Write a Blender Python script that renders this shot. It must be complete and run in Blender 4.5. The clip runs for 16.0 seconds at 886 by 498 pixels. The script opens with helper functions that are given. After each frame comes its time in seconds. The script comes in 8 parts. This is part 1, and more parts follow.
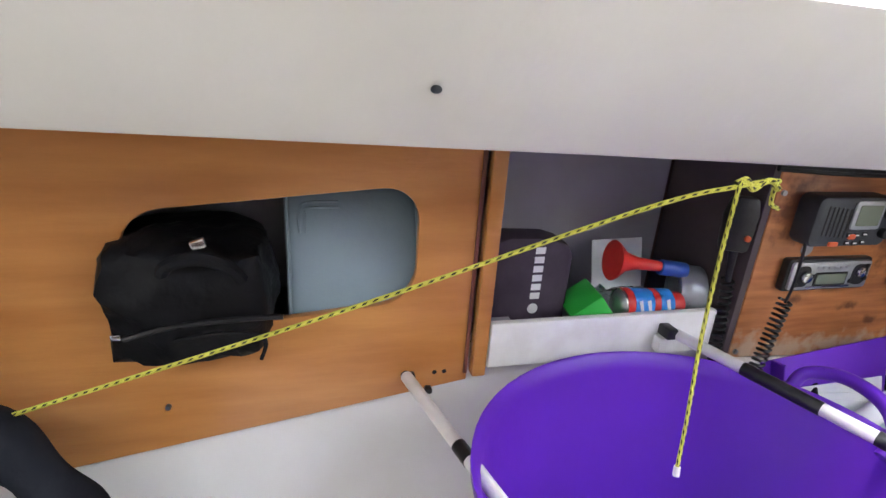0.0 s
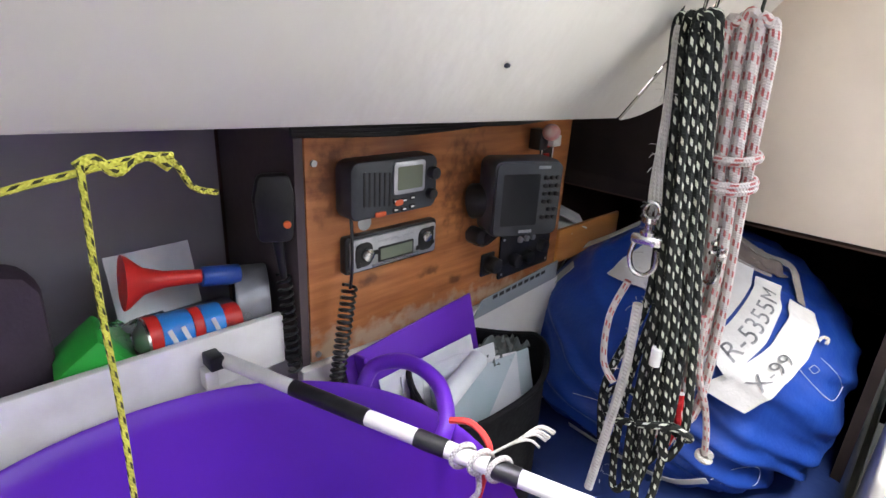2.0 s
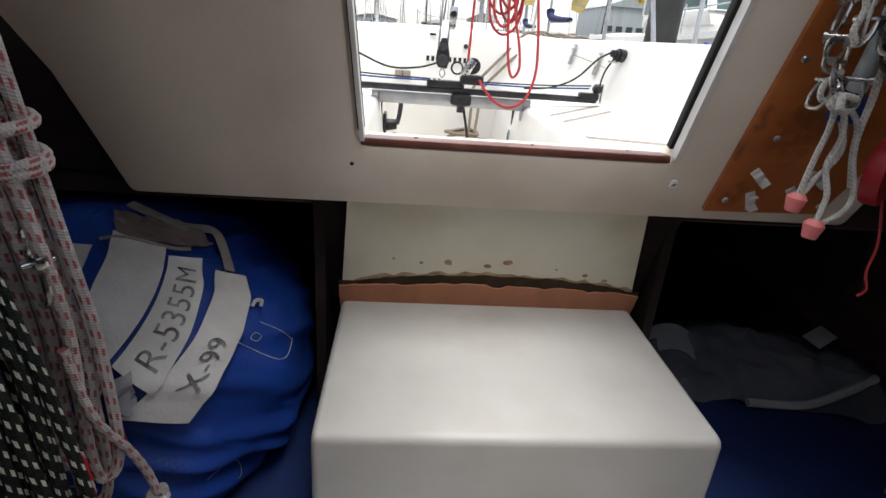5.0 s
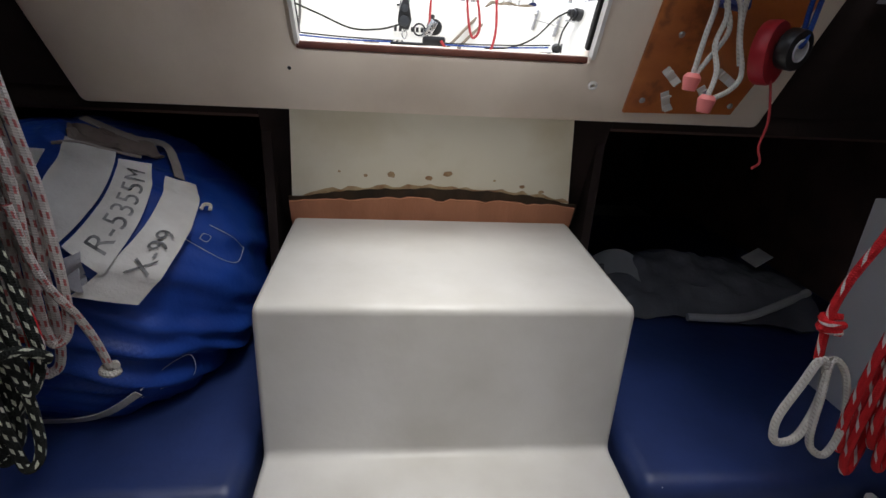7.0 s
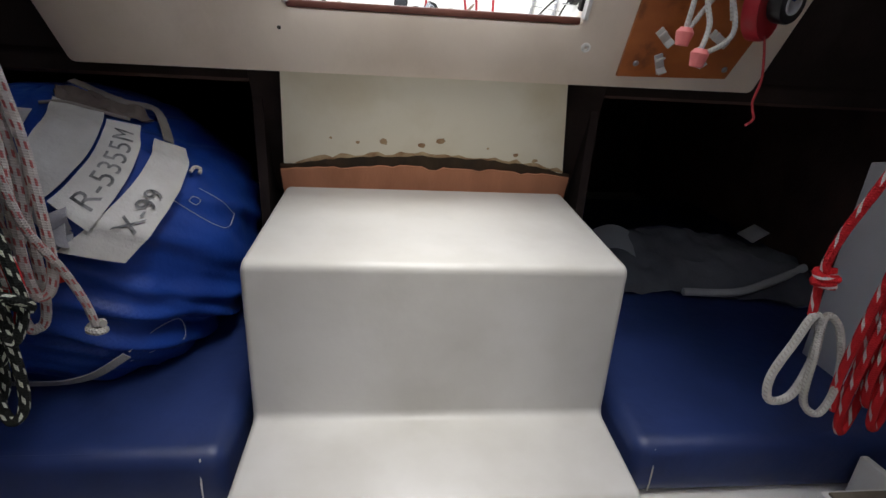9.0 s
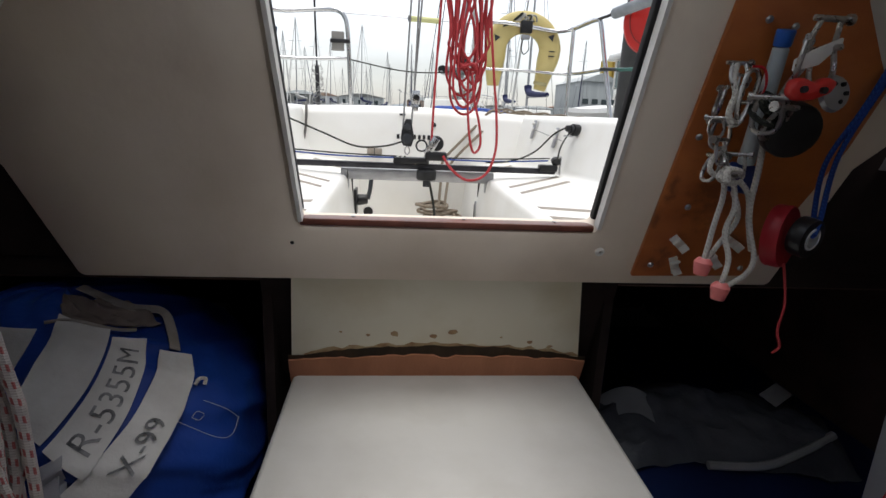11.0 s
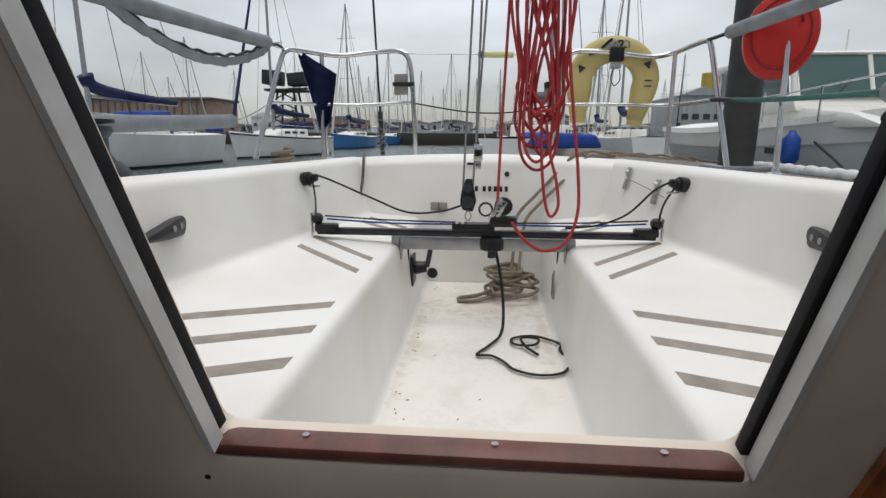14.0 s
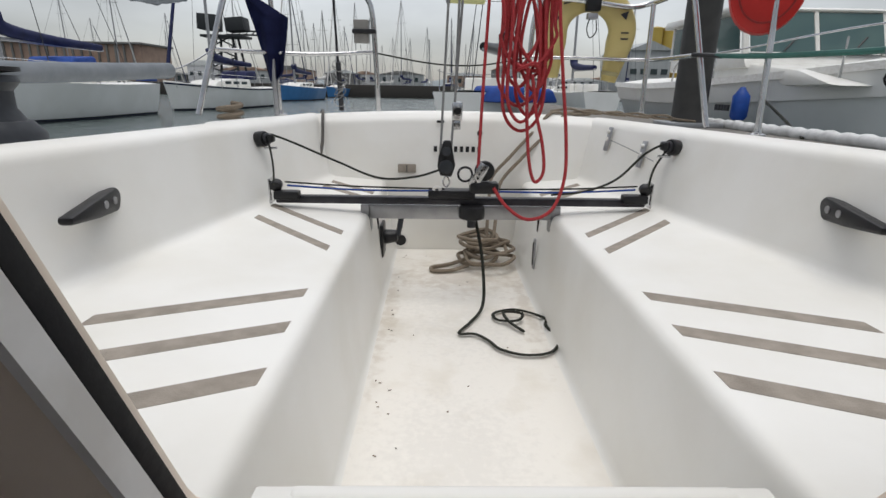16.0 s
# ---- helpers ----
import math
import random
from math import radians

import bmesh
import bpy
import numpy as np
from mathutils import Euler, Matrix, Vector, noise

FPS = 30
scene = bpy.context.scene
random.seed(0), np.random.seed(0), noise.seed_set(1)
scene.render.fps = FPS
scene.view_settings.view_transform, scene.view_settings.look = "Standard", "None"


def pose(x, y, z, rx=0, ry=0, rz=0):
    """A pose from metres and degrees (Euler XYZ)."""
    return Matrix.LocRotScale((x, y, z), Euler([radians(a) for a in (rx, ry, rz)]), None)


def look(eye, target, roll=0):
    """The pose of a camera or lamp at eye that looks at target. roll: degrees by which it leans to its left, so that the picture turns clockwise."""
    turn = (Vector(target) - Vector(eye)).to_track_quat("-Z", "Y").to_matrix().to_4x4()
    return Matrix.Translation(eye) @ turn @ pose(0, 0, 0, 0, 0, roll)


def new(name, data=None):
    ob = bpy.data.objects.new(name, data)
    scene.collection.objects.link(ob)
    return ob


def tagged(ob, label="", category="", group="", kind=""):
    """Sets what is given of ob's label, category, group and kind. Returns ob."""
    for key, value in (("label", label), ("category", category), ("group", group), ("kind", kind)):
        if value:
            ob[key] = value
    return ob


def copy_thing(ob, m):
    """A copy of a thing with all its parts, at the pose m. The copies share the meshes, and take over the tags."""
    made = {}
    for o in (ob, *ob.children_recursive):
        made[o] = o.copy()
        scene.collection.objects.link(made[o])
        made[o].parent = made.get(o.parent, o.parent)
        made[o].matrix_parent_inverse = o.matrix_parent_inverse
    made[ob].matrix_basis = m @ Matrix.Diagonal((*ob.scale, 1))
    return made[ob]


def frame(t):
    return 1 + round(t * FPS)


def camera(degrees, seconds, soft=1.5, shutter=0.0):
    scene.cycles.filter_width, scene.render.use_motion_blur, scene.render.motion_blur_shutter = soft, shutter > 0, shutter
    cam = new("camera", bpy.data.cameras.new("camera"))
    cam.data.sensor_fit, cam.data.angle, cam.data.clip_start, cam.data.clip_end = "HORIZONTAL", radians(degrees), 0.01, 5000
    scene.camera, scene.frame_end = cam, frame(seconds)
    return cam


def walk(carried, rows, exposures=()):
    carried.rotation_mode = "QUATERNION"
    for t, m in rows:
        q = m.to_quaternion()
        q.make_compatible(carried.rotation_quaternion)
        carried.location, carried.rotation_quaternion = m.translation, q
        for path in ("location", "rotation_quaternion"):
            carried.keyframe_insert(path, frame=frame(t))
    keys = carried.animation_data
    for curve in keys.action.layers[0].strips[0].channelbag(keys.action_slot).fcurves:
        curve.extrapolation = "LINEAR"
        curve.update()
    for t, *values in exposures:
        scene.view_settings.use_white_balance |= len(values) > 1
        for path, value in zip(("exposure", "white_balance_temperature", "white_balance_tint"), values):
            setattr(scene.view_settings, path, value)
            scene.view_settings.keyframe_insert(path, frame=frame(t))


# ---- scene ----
cam = camera(80.7, 16.0)
METRES, EYE, TILT, LEAN, TURN = 2.2, 1.4, -20.3, -4.0, 75.6
ROWS = [
    (0.0, 0.0, 0.0, 0.0, 0.0, 0.0, -0.0),
    (0.5, 0.0449, 0.0203, 0.0017, -9.75, -0.4, 3.73),
    (1.0, 0.0832, 0.0418, 0.0027, -17.92, -1.3, 7.62),
    (1.5, 0.1249, 0.0615, 0.0027, -23.65, -2.81, 9.08),
    (2.0, 0.1661, 0.0678, -0.0001, -28.74, -4.46, 10.46),
    (2.5, 0.1933, 0.0729, 0.0023, -31.31, -5.19, 11.48),
    (3.0, 0.2242, 0.0786, 0.0008, -35.49, -5.95, 12.59),
    (3.5, 0.2619, 0.096, -0.0025, -45.11, -8.14, 13.83),
    (4.0, 0.2971, 0.0955, -0.0019, -57.87, -12.23, 15.62),
    (4.5, 0.3203, 0.0652, -0.0152, -71.38, -17.55, 15.92),
    (5.0, 0.3201, 0.0387, -0.0252, -78.33, -21.9, 16.55),
    (7.5, 0.2576, 0.006, -0.1281, -80.01, -22.51, 17.66),
    (8.0, 0.2546, 0.0078, -0.1442, -80.07, -22.76, 17.72),
    (10.5, 0.2911, -0.0055, -0.0673, -79.77, -19.55, 17.48),
    (11.0, 0.3121, -0.0079, -0.0295, -79.95, -14.89, 18.03),
    (11.5, 0.3368, -0.0055, 0.0025, -80.62, -13.99, 19.33),
    (12.0, 0.3631, -0.0023, 0.0128, -81.26, -13.03, 20.75),
    (12.5, 0.4125, -0.0028, 0.011, -80.88, -12.73, 20.38),
    (13.0, 0.4644, -0.0078, 0.0133, -76.45, -11.28, 19.53),
    (13.5, 0.5017, -0.0224, 0.0147, -70.36, -9.3, 19.56),
    (14.0, 0.5236, -0.022, 0.0116, -69.78, -9.12, 20.19),
    (14.5, 0.5336, -0.0014, 0.0178, -71.26, -10.54, 20.32),
    (15.0, 0.5603, 0.0239, 0.0244, -73.63, -13.05, 19.73),
    (15.5, 0.5769, 0.0378, 0.0305, -74.52, -14.92, 19.61),
    (16.0, 0.5875, 0.0351, 0.0325, -75.4, -15.92, 19.74),
]
walk(cam, [(t, pose(-0.317, 0, EYE, TILT, LEAN, TURN) @ pose(METRES * x, METRES * y, METRES * z, 90 + pitch, roll, yaw)) for t, x, y, z, yaw, pitch, roll in ROWS],
     [(0, 4.15), (1.0, 4.3), (2.0, 4.05), (3.3, 3.5), (4.2, 2.2), (5, 1.5), (7.5, 1.78), (8.2, 1.88), (10.3, 1.7), (11, 0.95), (11.5, 0.82), (12.5, 0.58), (13.2, 0.3), (16, 0.3)])

# ---- world, sun, exposure ----
world = bpy.data.worlds.new("overcast_sky")
scene.world = world
world.use_nodes = True
wn, wl = world.node_tree.nodes, world.node_tree.links
sky = wn.new("ShaderNodeTexSky")
sky.sky_type, sky.sun_disc = "NISHITA", False
sky.sun_elevation, sky.sun_rotation = radians(58), radians(5)
grey = wn.new("ShaderNodeHueSaturation")
grey.inputs["Saturation"].default_value = 0.30
cloud = wn.new("ShaderNodeTexNoise")
cloud.inputs["Scale"].default_value, cloud.inputs["Detail"].default_value = 2.2, 5
stretch = wn.new("ShaderNodeMapping")
stretch.inputs["Scale"].default_value = (1, 1, 3)
coords = wn.new("ShaderNodeTexCoord")
tone = wn.new("ShaderNodeMapRange")
tone.inputs["From Min"].default_value, tone.inputs["From Max"].default_value = 0.3, 0.7
tone.inputs["To Min"].default_value, tone.inputs["To Max"].default_value = 0.72, 1.12
mul = wn.new("ShaderNodeMix")
mul.data_type, mul.blend_type = "RGBA", "MULTIPLY"
mul.inputs["Factor"].default_value = 1.0
wl.new(coords.outputs["Generated"], stretch.inputs["Vector"])
wl.new(stretch.outputs[0], cloud.inputs["Vector"])
wl.new(cloud.outputs[0], tone.inputs["Value"])
wl.new(sky.outputs[0], grey.inputs["Color"])
wl.new(grey.outputs[0], mul.inputs["A"])
wl.new(tone.outputs[0], mul.inputs["B"])
split = wn.new("ShaderNodeSeparateXYZ")
rise = wn.new("ShaderNodeMapRange")
rise.inputs["From Min"].default_value, rise.inputs["From Max"].default_value = 0.0, 0.9
rise.inputs["To Min"].default_value, rise.inputs["To Max"].default_value = 0.62, 1.9
mul2 = wn.new("ShaderNodeMix")
mul2.data_type, mul2.blend_type = "RGBA", "MULTIPLY"
mul2.inputs["Factor"].default_value = 1.0
wl.new(coords.outputs["Generated"], split.inputs[0])
wl.new(split.outputs["Z"], rise.inputs["Value"])
wl.new(mul.outputs["Result"], mul2.inputs["A"])
wl.new(rise.outputs[0], mul2.inputs["B"])
wl.new(mul2.outputs["Result"], wn["Background"].inputs["Color"])
wn["Background"].inputs["Strength"].default_value = 0.10
sun = new("sun", bpy.data.lights.new("sun", "SUN"))
sun.data.energy, sun.data.angle, sun.data.color = 1.3, radians(40), (1, 0.97, 0.93)
sun.matrix_world = look((0.2, -2.4, 9), (0, 0, 0))


# ---- materials ----
def mat(name, color, rough=0.5, metal=0.0, color2=None, scale=8.0, detail=4, bump=0.0, bscale=60.0, spec=0.5, stretch=(1, 1, 1), contrast=(0.35, 0.65), vary=0.0, clear=0.0, trans=0.0, ior=1.45):
    """A surface with two-scale colour variation, fine relief, and a change of tone from piece to piece."""
    m = bpy.data.materials.new(name)
    m.use_nodes = True
    n, l = m.node_tree.nodes, m.node_tree.links
    b = n["Principled BSDF"]
    b.inputs["Roughness"].default_value, b.inputs["Metallic"].default_value = rough, metal
    b.inputs["Specular IOR Level"].default_value, b.inputs["Coat Weight"].default_value = spec, clear
    b.inputs["Transmission Weight"].default_value, b.inputs["IOR"].default_value = trans, ior
    tc = n.new("ShaderNodeTexCoord")
    mp = n.new("ShaderNodeMapping")
    mp.inputs["Scale"].default_value = stretch
    l.new(tc.outputs["Object"], mp.inputs["Vector"])
    c2 = color2 or tuple(c * 0.82 for c in color)
    noise1 = n.new("ShaderNodeTexNoise")
    noise1.inputs["Scale"].default_value, noise1.inputs["Detail"].default_value = scale, detail
    l.new(mp.outputs[0], noise1.inputs["Vector"])
    ramp = n.new("ShaderNodeMapRange")
    ramp.inputs["From Min"].default_value, ramp.inputs["From Max"].default_value = contrast
    l.new(noise1.outputs[0], ramp.inputs["Value"])
    mix = n.new("ShaderNodeMix")
    mix.data_type = "RGBA"
    mix.inputs["A"].default_value, mix.inputs["B"].default_value = (*color, 1), (*c2, 1)
    l.new(ramp.outputs[0], mix.inputs["Factor"])
    out = mix.outputs["Result"]
    if vary:
        info, hs, mr = n.new("ShaderNodeObjectInfo"), n.new("ShaderNodeHueSaturation"), n.new("ShaderNodeMapRange")
        mr.inputs["To Min"].default_value, mr.inputs["To Max"].default_value = 1 - vary, 1 + vary
        l.new(info.outputs["Random"], mr.inputs["Value"])
        l.new(mr.outputs[0], hs.inputs["Value"])
        l.new(out, hs.inputs["Color"])
        out = hs.outputs[0]
    l.new(out, b.inputs["Base Color"])
    rr = n.new("ShaderNodeMapRange")
    rr.inputs["To Min"].default_value, rr.inputs["To Max"].default_value = rough * 0.85, min(1, rough * 1.15)
    noise2 = n.new("ShaderNodeTexNoise")
    noise2.inputs["Scale"].default_value, noise2.inputs["Detail"].default_value = bscale, 3
    l.new(mp.outputs[0], noise2.inputs["Vector"])
    l.new(noise2.outputs[0], rr.inputs["Value"])
    l.new(rr.outputs[0], b.inputs["Roughness"])
    if bump:
        bp = n.new("ShaderNodeBump")
        bp.inputs["Strength"].default_value, bp.inputs["Distance"].default_value = bump, 0.004
        l.new(noise2.outputs[0], bp.inputs["Height"])
        l.new(bp.outputs[0], b.inputs["Normal"])
    return m


def rope_mat(name, base, fleck, turns=3.0, per_m=45.0, width=0.3, strands=4.0, fuzz=0.75):
    """Braided rope: the tracer yarns run as short slanted flecks along the UVs (round, length in metres)."""
    m = bpy.data.materials.new(name)
    m.use_nodes = True
    n, l = m.node_tree.nodes, m.node_tree.links
    b = n["Principled BSDF"]
    b.inputs["Roughness"].default_value = fuzz
    b.inputs["Specular IOR Level"].default_value = 0.25
    uv, sep = n.new("ShaderNodeUVMap"), n.new("ShaderNodeSeparateXYZ")
    l.new(uv.outputs[0], sep.inputs[0])

    def op(kind, a, c):
        k = n.new("ShaderNodeMath")
        k.operation = kind
        for i, v in ((0, a), (1, c)):
            if isinstance(v, (int, float)):
                k.inputs[i].default_value = v
            else:
                l.new(v, k.inputs[i])
        return k.outputs[0]

    u, v = sep.outputs["X"], sep.outputs["Y"]
    spiral = op("FRACT", op("ADD", op("MULTIPLY", u, turns), op("MULTIPLY", v, per_m)), 0)
    cross = op("FRACT", op("MULTIPLY", u, strands), 0)
    hit = op("MULTIPLY", op("LESS_THAN", spiral, width), op("LESS_THAN", cross, 0.5))
    mix = n.new("ShaderNodeMix")
    mix.data_type = "RGBA"
    mix.inputs["A"].default_value, mix.inputs["B"].default_value = (*base, 1), (*fleck, 1)
    l.new(hit, mix.inputs["Factor"])
    tc, noise1 = n.new("ShaderNodeTexCoord"), n.new("ShaderNodeTexNoise")
    noise1.inputs["Scale"].default_value = 60
    l.new(tc.outputs["Object"], noise1.inputs["Vector"])
    dirt = n.new("ShaderNodeMapRange")
    dirt.inputs["To Min"].default_value, dirt.inputs["To Max"].default_value = 0.65, 1.2
    l.new(noise1.outputs[0], dirt.inputs["Value"])
    mul = n.new("ShaderNodeMix")
    mul.data_type, mul.blend_type = "RGBA", "MULTIPLY"
    mul.inputs["Factor"].default_value = 1
    l.new(mix.outputs["Result"], mul.inputs["A"])
    l.new(dirt.outputs[0], mul.inputs["B"])
    l.new(mul.outputs["Result"], b.inputs["Base Color"])
    bp = n.new("ShaderNodeBump")
    bp.inputs["Strength"].default_value, bp.inputs["Distance"].default_value = 0.4, 0.0008
    weave = op("ADD", op("SINE", op("MULTIPLY", op("ADD", op("MULTIPLY", u, 4), op("MULTIPLY", v, 260)), 6.283), 0), op("SINE", op("MULTIPLY", op("SUBTRACT", op("MULTIPLY", u, 4), op("MULTIPLY", v, 260)), 6.283), 0))
    l.new(weave, bp.inputs["Height"])
    l.new(bp.outputs[0], b.inputs["Normal"])
    return m


def wood_mat(name, a, c, grain=(1.5, 1.5, 18), rough=0.35, clear=0.2, stain=None):
    """Varnished wood: long wavy grain with pores and, where given, bleached or dark stains."""
    m = mat(name, a, rough, 0, c, 3.0, 8, 0.15, 30, 0.5, grain, (0.3, 0.7), 0, clear)
    if stain:
        n, l = m.node_tree.nodes, m.node_tree.links
        tc, no, mr, mx = n.new("ShaderNodeTexCoord"), n.new("ShaderNodeTexNoise"), n.new("ShaderNodeMapRange"), n.new("ShaderNodeMix")
        no.inputs["Scale"].default_value, no.inputs["Detail"].default_value = 5, 6
        mr.inputs["From Min"].default_value, mr.inputs["From Max"].default_value = 0.55, 0.75
        mx.data_type = "RGBA"
        mx.inputs["B"].default_value = (*stain, 1)
        b = n["Principled BSDF"]
        src = b.inputs["Base Color"].links[0].from_socket
        l.new(tc.outputs["Object"], no.inputs["Vector"])
        l.new(no.outputs[0], mr.inputs["Value"])
        l.new(mr.outputs[0], mx.inputs["Factor"])
        l.new(src, mx.inputs["A"])
        l.new(mx.outputs["Result"], b.inputs["Base Color"])
    return m


LINER = mat("cream_vinyl_headlining", (0.64, 0.62, 0.56), 0.5, 0, (0.55, 0.53, 0.47), 2.5, 7, 0.45, 18, 0.4)
BULKLINER = mat("grubby_cream_vinyl", (0.80, 0.70, 0.585), 0.5, 0, (0.62, 0.52, 0.415), 3.2, 7, 0.35, 26, 0.4, (1, 1, 1), (0.42, 0.72))


def stains(m, spots, color, strength=0.7, ragged=0.5, fine=22.0):
    """Lays soft, ragged stains of one colour on a material; each spot is a centre and its three radii."""
    n, l = m.node_tree.nodes, m.node_tree.links
    b = n["Principled BSDF"]
    tc, no = n.new("ShaderNodeTexCoord"), n.new("ShaderNodeTexNoise")
    no.inputs["Scale"].default_value, no.inputs["Detail"].default_value = fine, 6
    l.new(tc.outputs["Object"], no.inputs["Vector"])
    total = None
    for c, r in spots:
        sub, div, ln, add, mr = n.new("ShaderNodeVectorMath"), n.new("ShaderNodeVectorMath"), n.new("ShaderNodeVectorMath"), n.new("ShaderNodeMath"), n.new("ShaderNodeMapRange")
        sub.operation, div.operation, ln.operation, add.operation = "SUBTRACT", "DIVIDE", "LENGTH", "MULTIPLY_ADD"
        sub.inputs[1].default_value, div.inputs[1].default_value = c, r
        l.new(tc.outputs["Object"], sub.inputs[0])
        l.new(sub.outputs[0], div.inputs[0])
        l.new(div.outputs[0], ln.inputs[0])
        l.new(no.outputs[0], add.inputs[0])
        add.inputs[1].default_value = ragged * 4
        l.new(ln.outputs["Value"], add.inputs[2])
        mr.inputs["From Min"].default_value, mr.inputs["From Max"].default_value = ragged * 2 + 0.25, ragged * 2 + 1.0
        mr.inputs["To Min"].default_value, mr.inputs["To Max"].default_value = strength, 0.0
        l.new(add.outputs[0], mr.inputs["Value"])
        if total is None:
            total = mr.outputs[0]
        else:
            mx = n.new("ShaderNodeMath")
            mx.operation = "MAXIMUM"
            l.new(total, mx.inputs[0])
            l.new(mr.outputs[0], mx.inputs[1])
            total = mx.outputs[0]
    mix = n.new("ShaderNodeMix")
    mix.data_type = "RGBA"
    mix.inputs["B"].default_value = (*color, 1)
    l.new(b.inputs["Base Color"].links[0].from_socket, mix.inputs["A"])
    l.new(total, mix.inputs["Factor"])
    l.new(mix.outputs["Result"], b.inputs["Base Color"])


GEL = mat("white_gelcoat", (0.80, 0.79, 0.75), 0.38, 0, (0.72, 0.70, 0.64), 3, 7, 0.05, 40, 0.5, (1, 1, 1), (0.4, 0.75))
GELFLOOR = mat("scuffed_gelcoat", (0.78, 0.75, 0.69), 0.45, 0, (0.62, 0.57, 0.48), 6, 9, 0.1, 90, 0.4, (1, 1, 1), (0.5, 0.85))
INNERW = mat("painted_white_moulding", (0.72, 0.71, 0.68), 0.4, 0, (0.64, 0.62, 0.57), 4, 6, 0.08, 60)
STAINED = mat("stained_cream_paint", (0.66, 0.62, 0.50), 0.55, 0, (0.50, 0.43, 0.28), 5, 7, 0.15, 50, 0.4, (1, 1, 1), (0.45, 0.8))
WOOD = wood_mat("warm_varnished_plywood", (0.53, 0.235, 0.068), (0.40, 0.155, 0.040), (1.2, 1.2, 9))
PANELW = wood_mat("worn_brown_plywood", (0.55, 0.215, 0.070), (0.30, 0.096, 0.030), (2, 2, 22), 0.5, 0.05, (0.30, 0.115, 0.04))
ORANGEW = wood_mat("orange_stained_plywood", (0.50, 0.155, 0.036), (0.35, 0.095, 0.022), (3, 3, 5), 0.4, 0.15)
BAREW = wood_mat("raw_pinkish_plywood", (0.46, 0.20, 0.11), (0.36, 0.15, 0.08), (6, 2, 2), 0.8, 0)
TEAK = wood_mat("dark_red_hardwood", (0.17, 0.06, 0.04), (0.10, 0.035, 0.025), (9, 2, 2), 0.4, 0.15)
# near-black stands in for the deep shade inside the quarter berth tunnels
TUNNEL = mat("near_black_tunnel_shade", (0.034, 0.025, 0.023), 0.9, 0, (0.024, 0.018, 0.017), 9, 4, 0.2, 120, 0.1)
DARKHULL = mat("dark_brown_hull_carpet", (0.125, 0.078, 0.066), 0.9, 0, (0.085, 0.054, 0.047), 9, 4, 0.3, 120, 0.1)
GREYHULL = mat("dark_grey_lining", (0.37, 0.355, 0.385), 0.7, 0, (0.29, 0.28, 0.30), 4, 4, 0.1, 60, 0.3)
BLACK = mat("black_plastic", (0.009, 0.009, 0.010), 0.38, 0, (0.016, 0.016, 0.017), 30, 3, 0.1, 200, 0.4)
RUBBER = mat("black_rubber", (0.02, 0.02, 0.022), 0.7, 0, (0.03, 0.03, 0.03), 20, 3, 0.15, 120, 0.3)
DGREY = mat("dark_grey_plastic", (0.026, 0.029, 0.034), 0.45, 0, (0.036, 0.039, 0.045), 30, 3, 0.08, 200, 0.4)
STEEL = mat("polished_stainless_steel", (0.62, 0.62, 0.62), 0.22, 1.0, (0.5, 0.5, 0.5), 12, 4, 0.03, 80)
ALU = mat("anodised_aluminium", (0.42, 0.42, 0.43), 0.42, 0.9, (0.34, 0.34, 0.35), 15, 4, 0.05, 120)
DARKALU = mat("black_anodised_aluminium", (0.03, 0.03, 0.035), 0.35, 0.6, (0.05, 0.05, 0.055), 20, 3)
NAVY = mat("navy_vinyl", (0.016, 0.033, 0.125), 0.45, 0, (0.010, 0.022, 0.085), 6, 6, 0.35, 30, 0.5)
BLUEBAG = mat("royal_blue_sailcloth", (0.013, 0.058, 0.31), 0.45, 0, (0.009, 0.038, 0.22), 6, 5, 0.25, 90, 0.4)
WHITECLOTH = mat("grubby_white_cloth", (0.66, 0.65, 0.63), 0.75, 0, (0.50, 0.485, 0.465), 9, 7, 0.3, 120, 0.2)
PURPLE = mat("purple_flexible_plastic", (0.125, 0.022, 0.42), 0.42, 0, (0.105, 0.018, 0.37), 4, 4, 0.05, 50, 0.45)
WHITEP = mat("white_plastic", (0.74, 0.73, 0.70), 0.35, 0, (0.64, 0.62, 0.58), 20, 4, 0.05, 100)
GREYFOAM = mat("grey_foam_padding", (0.27, 0.29, 0.31), 0.75, 0, (0.20, 0.22, 0.235), 12, 5, 0.3, 90, 0.2)
NAVYCLOTH = mat("navy_cloth", (0.012, 0.016, 0.055), 0.85, 0, (0.008, 0.010, 0.038), 15, 4, 0.3, 120, 0.15)
REDP = mat("red_plastic", (0.56, 0.025, 0.02), 0.42, 0, (0.46, 0.02, 0.016), 8, 4, 0.05, 60)
PAPER = mat("paper", (0.70, 0.70, 0.69), 0.8, 0, (0.58, 0.60, 0.62), 18, 3)
GREYTAPE = mat("worn_taupe_nonslip", (0.34, 0.30, 0.255), 0.85, 0, (0.26, 0.23, 0.195), 25, 6, 0.4, 300, 0.2)
PAINTW = mat("grey_white_paint", (0.62, 0.63, 0.63), 0.5, 0, (0.54, 0.55, 0.56), 3, 6)
TINT = mat("violet_tinted_acrylic", (0.72, 0.68, 0.92), 0.08, 0, (0.70, 0.66, 0.90), 4, 2, 0, 60, 0.5, trans=1.0, ior=1.05)


# ---- shapes ----
def thing(name, at, label, category, group="", kind=""):
    ob = new(name)
    ob.empty_display_size = 0.05
    ob.location = at
    return tagged(ob, label, category, group, kind)


